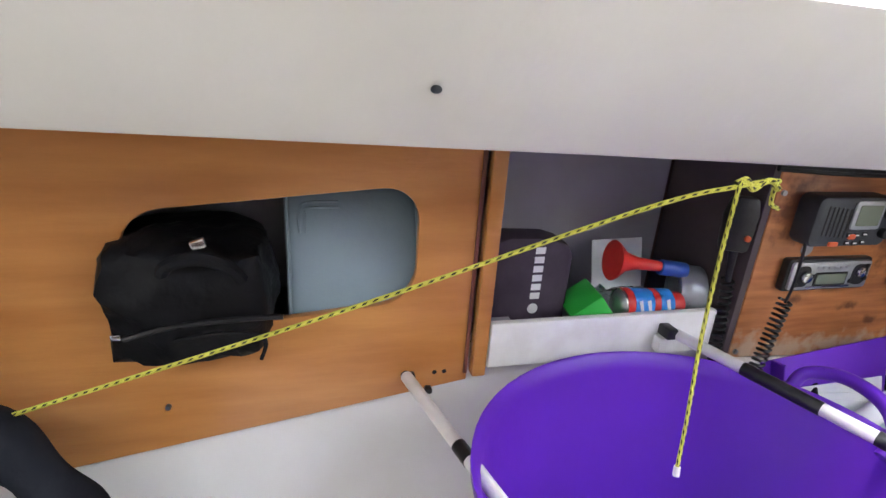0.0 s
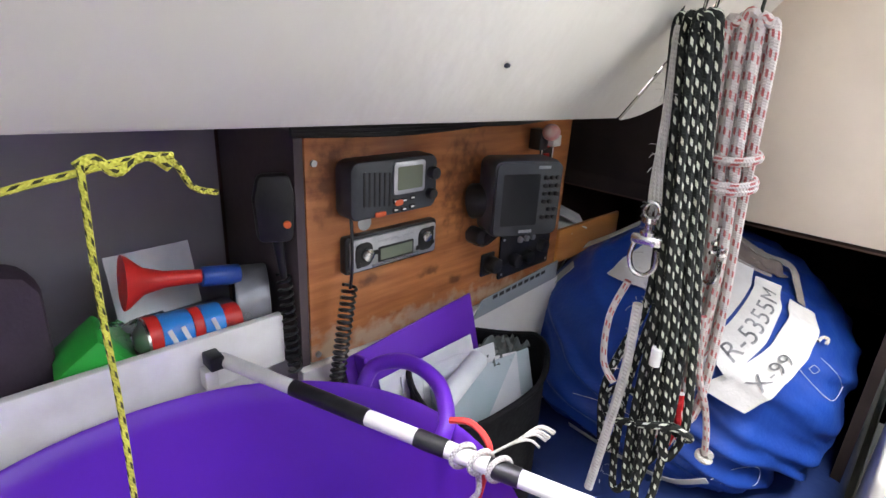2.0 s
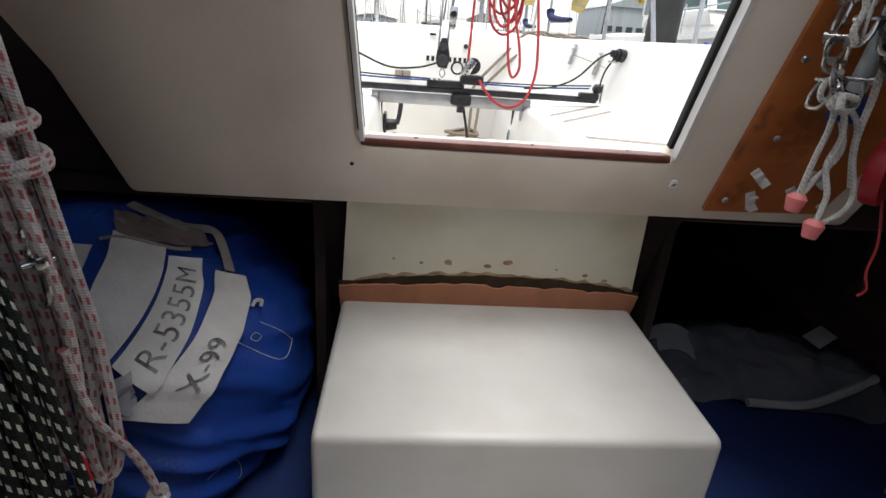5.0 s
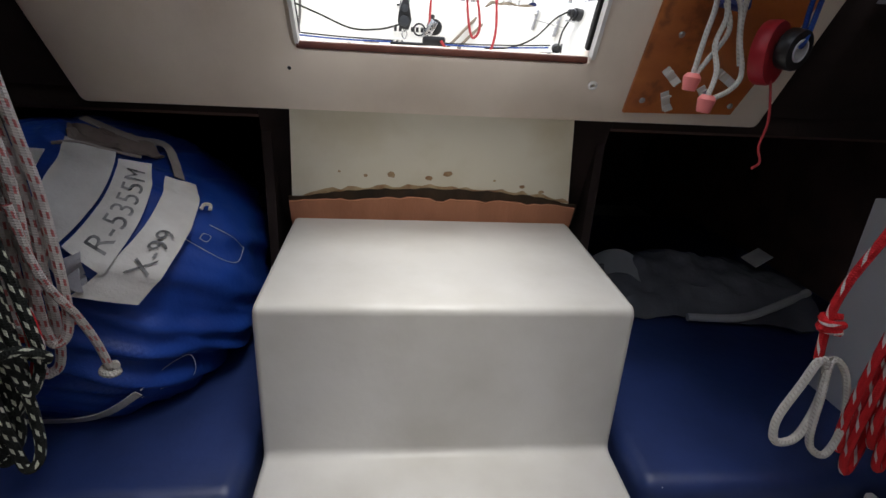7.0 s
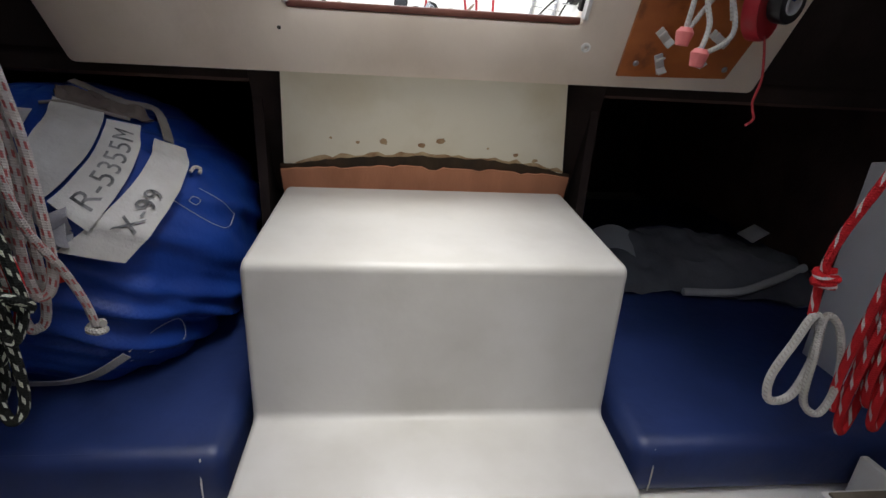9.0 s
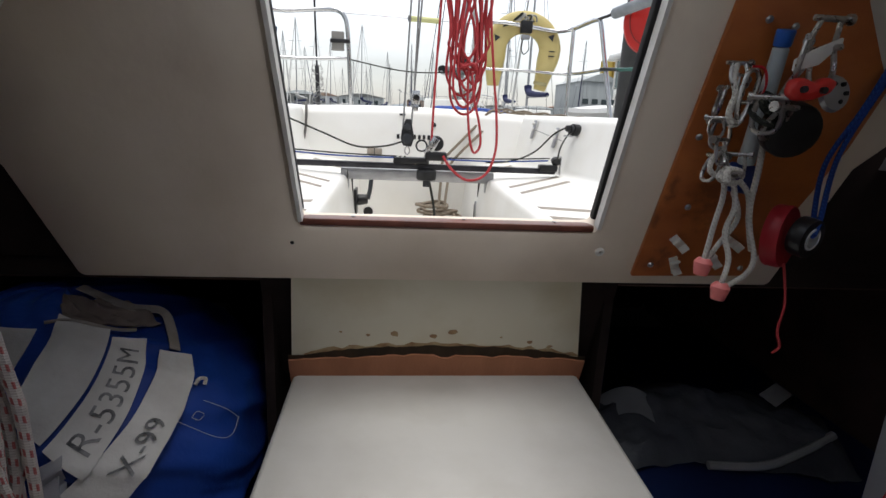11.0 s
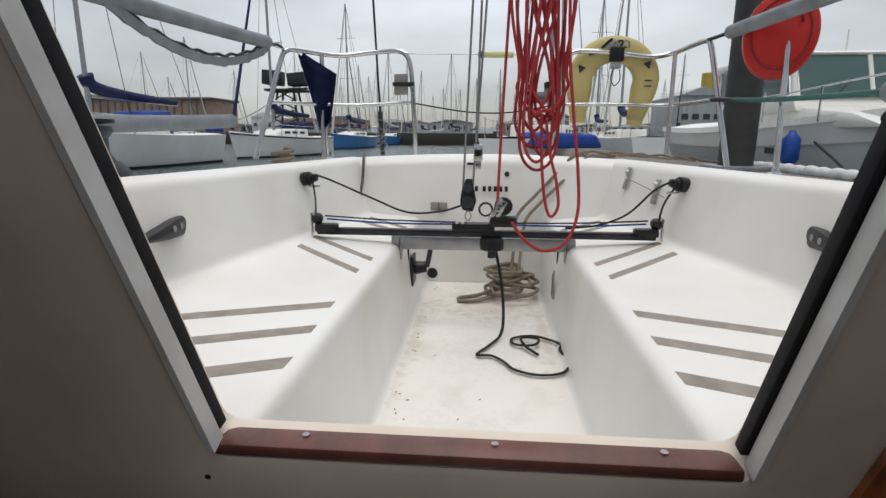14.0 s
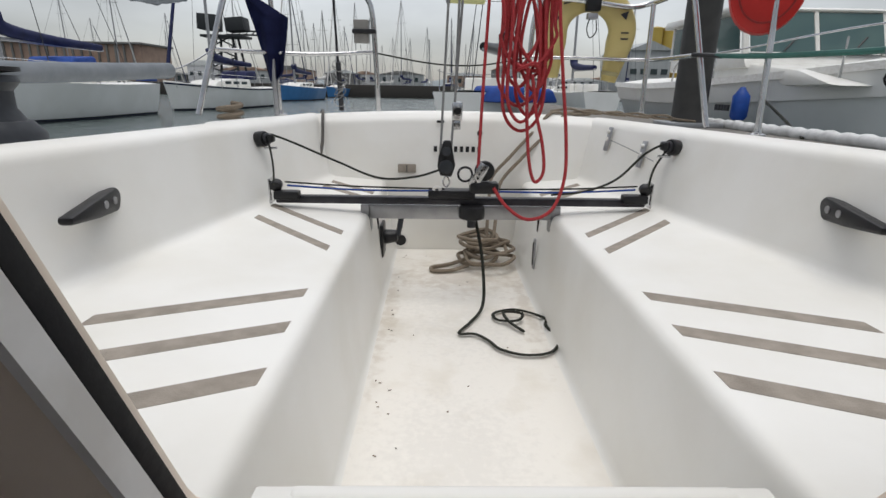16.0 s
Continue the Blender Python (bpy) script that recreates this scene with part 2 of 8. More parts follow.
def mesh_of(bm, smooth=40):
    me = bpy.data.meshes.new("mesh")
    bmesh.ops.recalc_face_normals(bm, faces=bm.faces)
    for f in bm.faces:
        f.smooth = smooth > 0
    for e in bm.edges:
        e.smooth = len(e.link_faces) != 2 or e.calc_face_angle(0) < radians(smooth)
    bm.to_mesh(me)
    bm.free()
    return me


def part(name, bm, material, parent, label="", smooth=40, local=False):
    """One mesh under a thing or a part. The mesh is given in world metres, unless local."""
    ob = new(name, mesh_of(bm, smooth))
    ob.data.materials.append(material)
    if parent is not None:
        ob.parent = parent
        if not local:
            up, place = parent, Vector()
            while up is not None:
                place, up = place + up.location, up.parent
            ob.location = -place
    return tagged(ob, label)


def single(name, bm, material, label, category, group="", kind="", smooth=40):
    ob = new(name, mesh_of(bm, smooth))
    ob.data.materials.append(material)
    return tagged(ob, label, category, group, kind)


def bevel(bm, r, seg=2, angle=30):
    es = [e for e in bm.edges if len(e.link_faces) == 2 and e.calc_face_angle(0) > radians(angle)]
    if r > 0 and es:
        bmesh.ops.bevel(bm, geom=es, offset=r, segments=seg, profile=0.5, affect="EDGES", clamp_overlap=True)
    return bm


def box(c, s, r=0.0, rot=(0, 0, 0), seg=2, bm=None):
    own = bmesh.new()
    bmesh.ops.create_cube(own, size=1, matrix=Matrix.Diagonal((*s, 1)))
    bevel(own, r, seg)
    bmesh.ops.transform(own, matrix=pose(*c, *rot), verts=own.verts)
    return join(bm, own)


def join(bm, own):
    if bm is None:
        return own
    me = bpy.data.meshes.new("tmp")
    own.to_mesh(me)
    own.free()
    bm.from_mesh(me)
    bpy.data.meshes.remove(me)
    return bm


def cyl(a, b, r, r2=None, n=16, bm=None, edge=0.0):
    a, b = Vector(a), Vector(b)
    own = bmesh.new()
    d = b - a
    bmesh.ops.create_cone(own, cap_ends=True, segments=n, radius1=r, radius2=r if r2 is None else r2, depth=d.length)
    bevel(own, edge, 2, 50)
    bmesh.ops.transform(own, matrix=Matrix.Translation((a + b) / 2) @ d.to_track_quat("Z", "Y").to_matrix().to_4x4(), verts=own.verts)
    return join(bm, own)


def ball(c, r, n=12, s=(1, 1, 1), bm=None):
    own = bmesh.new()
    bmesh.ops.create_uvsphere(own, u_segments=n, v_segments=max(6, n // 2 + 2), radius=r, matrix=Matrix.Translation(c) @ Matrix.Diagonal((*s, 1)))
    return join(bm, own)


def lathe(profile, at, axis=(0, 0, 1), n=24, bm=None, squash=(1, 1)):
    """Turns (radius, height) pairs round the axis."""
    own = bmesh.new()
    rings = []
    for r, h in profile:
        rings.append([own.verts.new((r * math.cos(2 * math.pi * k / n) * squash[0], r * math.sin(2 * math.pi * k / n) * squash[1], h)) for k in range(n)])
    for a, b in zip(rings, rings[1:]):
        for k in range(n):
            own.faces.new((a[k], a[(k + 1) % n], b[(k + 1) % n], b[k]))
    for ring, (r, h) in ((rings[0], profile[0]), (rings[-1], profile[-1])):
        if r > 1e-4 and profile[0] != profile[-1]:
            own.faces.new(ring)
    bmesh.ops.remove_doubles(own, verts=own.verts, dist=1e-6)
    bmesh.ops.transform(own, matrix=Matrix.Translation(at) @ Vector(axis).to_track_quat("Z", "Y").to_matrix().to_4x4(), verts=own.verts)
    return join(bm, own)


def smooth_path(pts, per=8, closed=False):
    p = [Vector(q) for q in pts]
    n = len(p)
    out = []
    for i in range(n if closed else n - 1):
        a, b, c, d = (p[(i + k) % n] if closed else p[min(max(i + k, 0), n - 1)] for k in (-1, 0, 1, 2))
        for k in range(per):
            t = k / per
            out.append(0.5 * (2 * b + (c - a) * t + (2 * a - 5 * b + 4 * c - d) * t * t + (3 * b - a - 3 * c + d) * t ** 3))
    if not closed:
        out.append(p[-1])
    return out


def tube(pts, r, n=8, per=8, closed=False, bm=None, straight=False, taper=None):
    """A round bar or rope along the points, with UVs (round, metres along)."""
    path = [Vector(q) for q in pts] if straight else smooth_path(pts, per, closed)
    own = bmesh.new()
    uv = own.loops.layers.uv.new("UVMap")
    side, rings, along, run = None, [], [], 0.0
    m = len(path)
    for i, p in enumerate(path):
        d = path[(i + 1) % m] - path[i - 1] if closed else path[min(i + 1, m - 1)] - path[max(i - 1, 0)]
        d = d.normalized() if d.length > 1e-9 else Vector((0, 0, 1))
        if side is None:
            side = d.orthogonal().normalized()
        side = (side - d * side.dot(d))
        side = side.normalized() if side.length > 1e-6 else d.orthogonal().normalized()
        up = d.cross(side)
        if i:
            run += (p - path[i - 1]).length
        along.append(run)
        rad = r if taper is None else r * taper(i / max(1, m - 1))
        rings.append([own.verts.new(p + rad * (math.cos(2 * math.pi * k / n) * side + math.sin(2 * math.pi * k / n) * up)) for k in range(n)])
    for i in range(m if closed else m - 1):
        j = (i + 1) % m
        vj = along[j] if j else run + (path[0] - path[-1]).length
        for k in range(n):
            f = own.faces.new((rings[i][k], rings[i][(k + 1) % n], rings[j][(k + 1) % n], rings[j][k]))
            for lo, (a, v) in zip(f.loops, ((k, along[i]), (k + 1, along[i]), (k + 1, vj), (k, vj))):
                lo[uv].uv = (a / n, v)
    if not closed:
        own.faces.new(rings[0][::-1])
        own.faces.new(rings[-1])
    if bm is None:
        return own
    return join(bm, own)


def prism(poly, thick, m=Matrix(), r=0.0, bm=None, seg=2):
    """A flat outline (x, y) given thickness along z from 0, then posed by m."""
    own = bmesh.new()
    f = own.faces.new([own.verts.new((x, y, 0)) for x, y in poly])
    g = bmesh.ops.extrude_face_region(own, geom=[f])
    bmesh.ops.translate(own, verts=[v for v in g["geom"] if isinstance(v, bmesh.types.BMVert)], vec=(0, 0, thick))
    bmesh.ops.recalc_face_normals(own, faces=own.faces)
    bevel(own, r, seg, 40)
    bmesh.ops.transform(own, matrix=m, verts=own.verts)
    return join(bm, own)


def rounded(w, h, r, n=6, cx=0.0, cy=0.0):
    pts = []
    for sx, sy, a0 in ((1, 1, 0), (-1, 1, 90), (-1, -1, 180), (1, -1, 270)):
        for k in range(n + 1):
            a = radians(a0 + 90 * k / n)
            pts.append((cx + sx * (w / 2 - r) + r * math.cos(a), cy + sy * (h / 2 - r) + r * math.sin(a)))
    return pts


def holed(outer, inner, thick, m=Matrix(), r=0.0, bm=None):
    """A plate with one opening; each inner point is tied to the outline along the ray from the opening's middle."""
    own = bmesh.new()
    cx, cy = sum(p[0] for p in inner) / len(inner), sum(p[1] for p in inner) / len(inner)

    def cast(px, py):
        best = None
        dx, dy = px - cx, py - cy
        for (ax, ay), (bx, by) in zip(outer, outer[1:] + outer[:1]):
            ex, ey = bx - ax, by - ay
            det = dx * -ey + dy * ex
            if abs(det) < 1e-9:
                continue
            s = ((ax - cx) * -ey + (ay - cy) * ex) / det
            t = (dx * (ay - cy) - dy * (ax - cx)) / det
            if s > 0 and -1e-6 <= t <= 1 + 1e-6 and (best is None or s < best):
                best = s
        return cx + dx * best, cy + dy * best

    angle = lambda p: math.atan2(p[1] - cy, p[0] - cx)
    inn = [(angle(p), p, cast(*p)) for p in inner]

    def cast_in(p):
        a = angle(p)
        ring = sorted(inn)
        for i in range(len(ring)):
            a0, p0, _ = ring[i - 1]
            a1, p1, _ = ring[i]
            if i == 0:
                a0 -= 2 * math.pi
            for aa in (a, a - 2 * math.pi, a + 2 * math.pi):
                if a0 <= aa <= a1 and a1 > a0:
                    t = (aa - a0) / (a1 - a0)
                    return p0[0] + (p1[0] - p0[0]) * t, p0[1] + (p1[1] - p0[1]) * t
        return ring[0][1]

    both = sorted(inn + [(angle(p), cast_in(p), p) for p in outer])
    n = len(both)
    vi = [[own.verts.new((*b[1], z)) for b in both] for z in (0, thick)]
    vo = [[own.verts.new((*b[2], z)) for b in both] for z in (0, thick)]
    for i in range(n):
        j = (i + 1) % n
        own.faces.new((vi[0][i], vi[0][j], vo[0][j], vo[0][i]))
        own.faces.new((vi[1][i], vo[1][i], vo[1][j], vi[1][j]))
        own.faces.new((vi[0][i], vi[1][i], vi[1][j], vi[0][j]))
        own.faces.new((vo[0][i], vo[0][j], vo[1][j], vo[1][i]))
    bmesh.ops.remove_doubles(own, verts=own.verts, dist=1e-5)
    bmesh.ops.recalc_face_normals(own, faces=own.faces)
    bevel(own, r, 2, 50)
    bmesh.ops.transform(own, matrix=m, verts=own.verts)
    return join(bm, own)


def loft(rows, closed=False, bm=None, caps=False):
    """A skin over rows of points."""
    own = bmesh.new()
    vs = [[own.verts.new(p) for p in row] for row in rows]
    k = len(vs[0])
    for a, b in zip(vs, vs[1:]):
        for i in range(k if closed else k - 1):
            j = (i + 1) % k
            own.faces.new((a[i], a[j], b[j], b[i]))
    if caps:
        own.faces.new(vs[0])
        own.faces.new(vs[-1])
    return join(bm, own)


def thicken(bm, t):
    bmesh.ops.recalc_face_normals(bm, faces=bm.faces)
    bmesh.ops.solidify(bm, geom=bm.faces[:], thickness=t)
    return bm


def fillet(pts, r, n=4):
    """Rounds the inner corners of an open outline of (x, z) points."""
    out = [Vector(pts[0])]
    for a, b, c in zip(pts, pts[1:], pts[2:]):
        a, b, c = Vector(a), Vector(b), Vector(c)
        d1, d2 = (a - b), (c - b)
        q = min(r, d1.length * 0.45, d2.length * 0.45)
        p1, p2 = b + d1.normalized() * q, b + d2.normalized() * q
        for k in range(n + 1):
            t = k / n
            out.append((1 - t) ** 2 * p1 + 2 * t * (1 - t) * b + t * t * p2)
    out.append(Vector(pts[-1]))
    return out


def sheet(f, nu, nv, t=0.002):
    return thicken(loft([[f(i / nu, j / nv) for j in range(nv + 1)] for i in range(nu + 1)]), t)


def wob(p, s=3.0, a=0.01):
    return a * noise.noise(Vector(p) * s)


# the plane of the sloping companionway bulkhead: x across, y up the slope, z towards the bow
SLOPE = math.degrees(math.atan(0.36))
BULK = Matrix.Translation((0, 1.605, 1.08)) @ Matrix.Rotation(radians(90 + SLOPE), 4, "X")


def bulk(x, z, off=0.0):
    """A point of the bulkhead's cabin face at height z, off metres towards the cabin."""
    y = 1.605 - 0.36 * (z - 1.08)
    return Vector((x, y - off * 0.941, z - off * 0.339))


def lerp(x, pairs):
    for (a, u), (b, v) in zip(pairs, pairs[1:]):
        if x <= b:
            return u + (v - u) * max(0, (x - a)) / (b - a)
    return pairs[-1][1]


# ---- cabin structure ----
def up_z(z):
    return (z - 1.08) / 0.941


# companionway bulkhead, lined with cream vinyl, with the opening through it
outline = [(-0.668, up_z(1.080)), (0.655, up_z(1.084)), (0.70, up_z(1.33)), (0.78, up_z(1.42)), (0.78, up_z(1.76)), (-0.78, up_z(1.76)), (-0.78, up_z(1.40)), (-0.72, up_z(1.28))]
opening = [(-0.276, up_z(1.196)), (0.266, up_z(1.196)), (0.280, up_z(1.735)), (-0.312, up_z(1.735))]
opening = [tuple(v) for v in fillet([opening[-1]] + opening + [opening[0]], 0.02, 3)[1:-1]]
tagged(single("wall_companionway", holed(outline, opening, 0.055, BULK @ Matrix.Translation((0, 0, -0.055)), 0.012), BULKLINER, "cream vinyl-lined sloping bulkhead round the companionway", "wall", "", "structure"))

# the lining of the coachroof sides, one each side, with a window
for sgn, tag in ((-1, "starboard"), (1, "port")):
    d = Vector((0.11, 0, 0.16)).normalized()
    m = Matrix(((0, sgn * -d.x, 0, 0), (1, 0, 0, 0), (0, d.z, 0, 0), (0, 0, 0, 1)))
    nrm = Vector((0, 1, 0)).cross(Vector((sgn * -d.x, 0, d.z)))
    if nrm.x * sgn < 0:
        nrm = -nrm
    m = Matrix.Translation((sgn * 0.805, 0, 1.303)) @ Matrix(((0, sgn * -d.x, nrm.x, 0), (1, 0, 0, 0), (0, d.z, nrm.z, 0), (0, 0, 0, 1)))
    plate = holed([(-1.6, 0.055), (0.3, 0.010), (1.30, -0.022), (1.30, 0.555), (-1.6, 0.555)], rounded(0.80, 0.15, 0.03, 4, 0.545, 0.271), 0.03, m, 0.009)
    single("lining_" + tag, plate, LINER, "cream vinyl headlining on the coachroof side", "wall lining", "", "structure")
    fr = holed(rounded(0.84, 0.19, 0.04, 4, 0.545, 0.271), rounded(0.77, 0.12, 0.025, 4, 0.545, 0.271), 0.02, m @ Matrix.Translation((0, 0, 0.026)), 0.003)
    win = thing("window_" + tag, (sgn * 0.66, 0.6, 1.53), "coachroof window with a dark hardwood frame", "window", "", "structure")
    part("window_frame", fr, TEAK, win)
    pane = part("pane", prism(rounded(0.80, 0.15, 0.03, 4, 0.545, 0.271), 0.005, m @ Matrix.Translation((0, 0, 0.048))), TINT, win, "violet-tinted acrylic pane")
    pane.visible_shadow = False
    # the corner piece that turns the lining into the bulkhead
    rows = []
    for k in range(7):
        t = k / 6
        lo = Vector((sgn * (0.816 - 0.04 * t * t), 1.298 + 0.21 * t, 1.288 + 0.07 * t ** 2))
        hi = Vector((sgn * (0.49 - 0.1 * t), 1.298 + 0.10 * t, 1.76))
        rows.append([lo + (hi - lo) * (q / 8) for q in range(9)])
    single("lining_corner_" + tag, thicken(loft(rows), 0.004), LINER, "cream vinyl lining curving into the bulkhead", "wall lining", "", "structure")

roof = holed([(-0.55, -1.6), (0.55, -1.6), (0.55, 0.62), (-0.55, 0.62)], [(-0.32, -1.25), (0.32, -1.25), (0.32, -0.15), (-0.32, -0.15)], 0.04, Matrix.Translation((0, 0, 1.755)))
for sgn in (-1, 1):
    single("ceiling_side", box((sgn * 0.425, 1.02, 1.775), (0.25, 0.796, 0.04)), LINER, "cream vinyl-lined roof beside the sliding hatch", "ceiling", "", "structure")
    single("roof_side", box((sgn * 0.46, 1.02, 1.812), (0.32, 0.796, 0.02)), GEL, "white roof beside the sliding hatch", "roof", "", "structure")
single("ceiling", roof, LINER, "cream vinyl-lined cabin roof with an open forward hatch", "ceiling", "", "structure")
fwd = holed([(-1.35, -0.1), (1.35, -0.1), (1.35, 1.8), (-1.35, 1.8)], rounded(0.6, 1.2, 0.08, 4, 0, 0.9), 0.03, Matrix.Translation((0, -1.6, 0)) @ Matrix.Rotation(radians(90), 4, "X"))
single("wall_forward", fwd, INNERW, "white forward bulkhead with an open doorway", "wall", "", "structure")
single("forepeak", box((0, -2.6, 0.8), (2.6, 0.03, 1.9)), INNERW, "white forward end of the cabin", "wall", "", "structure")
single("floor", box((0, 0.2, -0.03), (2.7, 5.8, 0.05)), mat("grey_oatmeal_sole", (0.36, 0.345, 0.32), 0.7, 0, (0.30, 0.29, 0.27), 5, 5), "pale grey cabin sole", "floor", "", "structure")
for sgn, tag in ((-1, "starboard"), (1, "port")):
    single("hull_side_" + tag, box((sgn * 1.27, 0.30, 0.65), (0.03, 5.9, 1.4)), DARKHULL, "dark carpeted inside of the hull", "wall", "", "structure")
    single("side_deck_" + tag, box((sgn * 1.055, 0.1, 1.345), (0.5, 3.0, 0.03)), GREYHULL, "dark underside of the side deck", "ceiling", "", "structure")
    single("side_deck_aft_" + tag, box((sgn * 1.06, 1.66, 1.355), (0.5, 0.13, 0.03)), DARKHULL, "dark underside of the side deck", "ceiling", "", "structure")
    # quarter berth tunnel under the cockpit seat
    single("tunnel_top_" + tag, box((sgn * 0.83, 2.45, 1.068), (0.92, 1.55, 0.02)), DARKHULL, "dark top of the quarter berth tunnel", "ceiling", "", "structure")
    single("tunnel_side_" + tag, box((sgn * 0.36, 2.46, 0.68), (0.02, 1.55, 0.78)), TUNNEL, "inner side of the quarter berth tunnel, coloured as deep shade", "wall", "", "structure")
    single("tunnel_end_" + tag, box((sgn * 0.80, 3.24, 0.75), (0.98, 0.02, 0.72)), TUNNEL, "end of the quarter berth tunnel, coloured as deep shade", "wall", "", "structure")
    single("tunnel_front_" + tag, box((sgn * 0.99, 1.675, 1.215), (0.62, 0.02, 0.28)), TUNNEL, "panel over the quarter berth tunnel, coloured as deep shade", "wall", "", "structure")
    single("berth_" + tag, box((sgn * 0.79, 2.2, 0.41), (0.95, 2.06, 0.03), 0.004), INNERW, "white quarter berth board", "berth", "", "structure")
    single("berth_front_" + tag, box((sgn * 0.80, 1.185, 0.19), (0.96, 0.03, 0.41), 0.004), INNERW, "white front of the quarter berth", "berth", "", "structure")

# recess below the bulkhead: stained cream panel, with a raw plywood strip along its foot
rec = prism([(-0.322, up_z(0.80)), (0.322, up_z(0.80)), (0.264, up_z(1.10)), (-0.296, up_z(1.10))], 0.02, BULK @ Matrix.Translation((0, 0, -0.032)))
single("recess_panel", rec, STAINED, "stained cream panel below the companionway", "wall", "", "structure")

# added sheets in the shade colour close the gaps beside the recess
single("recess_backing", prism([(-0.37, up_z(0.79)), (0.37, up_z(0.79)), (0.37, up_z(1.13)), (-0.37, up_z(1.13))], 0.01, BULK @ Matrix.Translation((0, 0, -0.068))), TUNNEL, "added shade-dark sheet closing the gap behind the recess panel", "wall", "", "structure")
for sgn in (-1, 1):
    single("tunnel_header", box((sgn * 0.87, 1.669, 1.10), (1.0, 0.01, 0.07)), TUNNEL, "header over the quarter berth tunnel, coloured as deep shade", "wall", "", "structure")

# companionway step: a two-tread white moulding
step = thing("companionway_step", (0, 1.3, 0.0), "white moulded companionway step with rust stains", "step", "", "structure")
prof = [(1.70, 0.835), (1.306, 0.822), (1.302, 0.527), (1.118, 0.519), (1.110, 0.0)]
pr = fillet(prof, 0.016, 5)
rows = []
for x, inset in ((-0.318, 0.012), (-0.314, 0.004), (-0.306, 0.0), (0.306, 0.0), (0.314, 0.004), (0.318, 0.012)):
    rows.append([Vector((x, p.x + inset * (1 if p.y < 0.825 else 0), p.y - inset)) for p in pr])
sb = loft(rows)
for sgn in (-1, 1):
    sb = loft([[Vector((sgn * 0.318, p.x + 0.012 * (p.y < 0.825), p.y - 0.012)) for p in pr], [Vector((sgn * 0.318, 1.72, min(p.y, 0.82))) for p in pr]], bm=sb)
bmesh.ops.remove_doubles(sb, verts=sb.verts, dist=0.0005)
STEPW = mat("worn_white_moulding", (0.54, 0.53, 0.505), 0.42, 0, (0.45, 0.437, 0.405), 5, 8, 0.1, 60, 0.5, (1, 1, 1), (0.4, 0.7))
stains(STEPW, (((0.185, 0.252, 0.828), (0.055, 0.03, 0.03)), ((0.289, 0.085, 0.828), (0.06, 0.05, 0.03)), ((0.15, 0.245, 0.828), (0.03, 0.02, 0.03))), (0.58, 0.36, 0.14), 0.75)
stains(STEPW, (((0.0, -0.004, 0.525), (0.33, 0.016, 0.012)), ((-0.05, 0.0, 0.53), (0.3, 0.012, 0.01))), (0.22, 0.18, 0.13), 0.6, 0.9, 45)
stains(STEPW, (((-0.02, 0.2, 0.828), (0.26, 0.16, 0.03)), ((-0.1, -0.12, 0.52), (0.25, 0.08, 0.03))), (0.45, 0.44, 0.42), 0.3, 0.8, 14)
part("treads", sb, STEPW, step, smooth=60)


# added sheet that stops light leaking in; its darkness is painted shade
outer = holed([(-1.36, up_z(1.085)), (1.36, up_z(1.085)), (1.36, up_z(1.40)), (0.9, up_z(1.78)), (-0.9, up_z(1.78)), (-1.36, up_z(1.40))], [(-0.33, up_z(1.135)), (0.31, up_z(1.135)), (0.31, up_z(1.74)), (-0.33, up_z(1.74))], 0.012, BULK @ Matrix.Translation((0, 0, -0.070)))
single("cabin_back", outer, TUNNEL, "added shade-dark sheet closing the back of the companionway bulkhead", "wall", "", "structure")
rot = wood_mat("rotten_dark_wood", (0.05, 0.028, 0.012), (0.02, 0.012, 0.006), (8, 2, 2), 0.9, 0)
flake = mat("flaking_ochre_paint", (0.44, 0.33, 0.19), 0.8, 0, (0.24, 0.13, 0.06), 40, 4, 0.3, 120)
strip = thing("plywood_strip", (0, 1.69, 0.83), "torn raw plywood strip along the recess's foot", "board")
lip = random.Random(11)
arch = lambda x: 0.030 * max(0, 1 - (x / 0.30) ** 2) ** 0.8
edge = [(-0.322 + 0.644 * k / 40, 0.876 + 0.5 * arch(-0.322 + 0.644 * k / 40) + lip.uniform(-0.0025, 0.0025) - (0.006 if k in (8, 9, 20, 21, 27, 33) else 0)) for k in range(41)]
part("board", prism([(-0.322, up_z(0.815)), (0.322, up_z(0.815))] + [(x, up_z(z)) for x, z in reversed(edge)], 0.008, BULK @ Matrix.Translation((0, 0, -0.014))), BAREW, strip)
part("rotten_edge", prism([(x, up_z(z - 0.015)) for x, z in edge] + [(x, up_z(0.884 + arch(x) + lip.uniform(-0.002, 0.003))) for x, z in reversed(edge)], 0.003, BULK @ Matrix.Translation((0, 0, -0.013))), rot, strip, "dark rotten wood behind the strip")
part("flaked_edge", prism([(x, up_z(z + 0.008)) for x, z in edge[2:-1]] + [(x, up_z(0.889 + arch(x) + lip.uniform(-0.004, 0.007))) for x, z in reversed(edge[2:-1])], 0.0015, BULK @ Matrix.Translation((0, 0, -0.0128))), flake, strip, "flaking ochre edge")
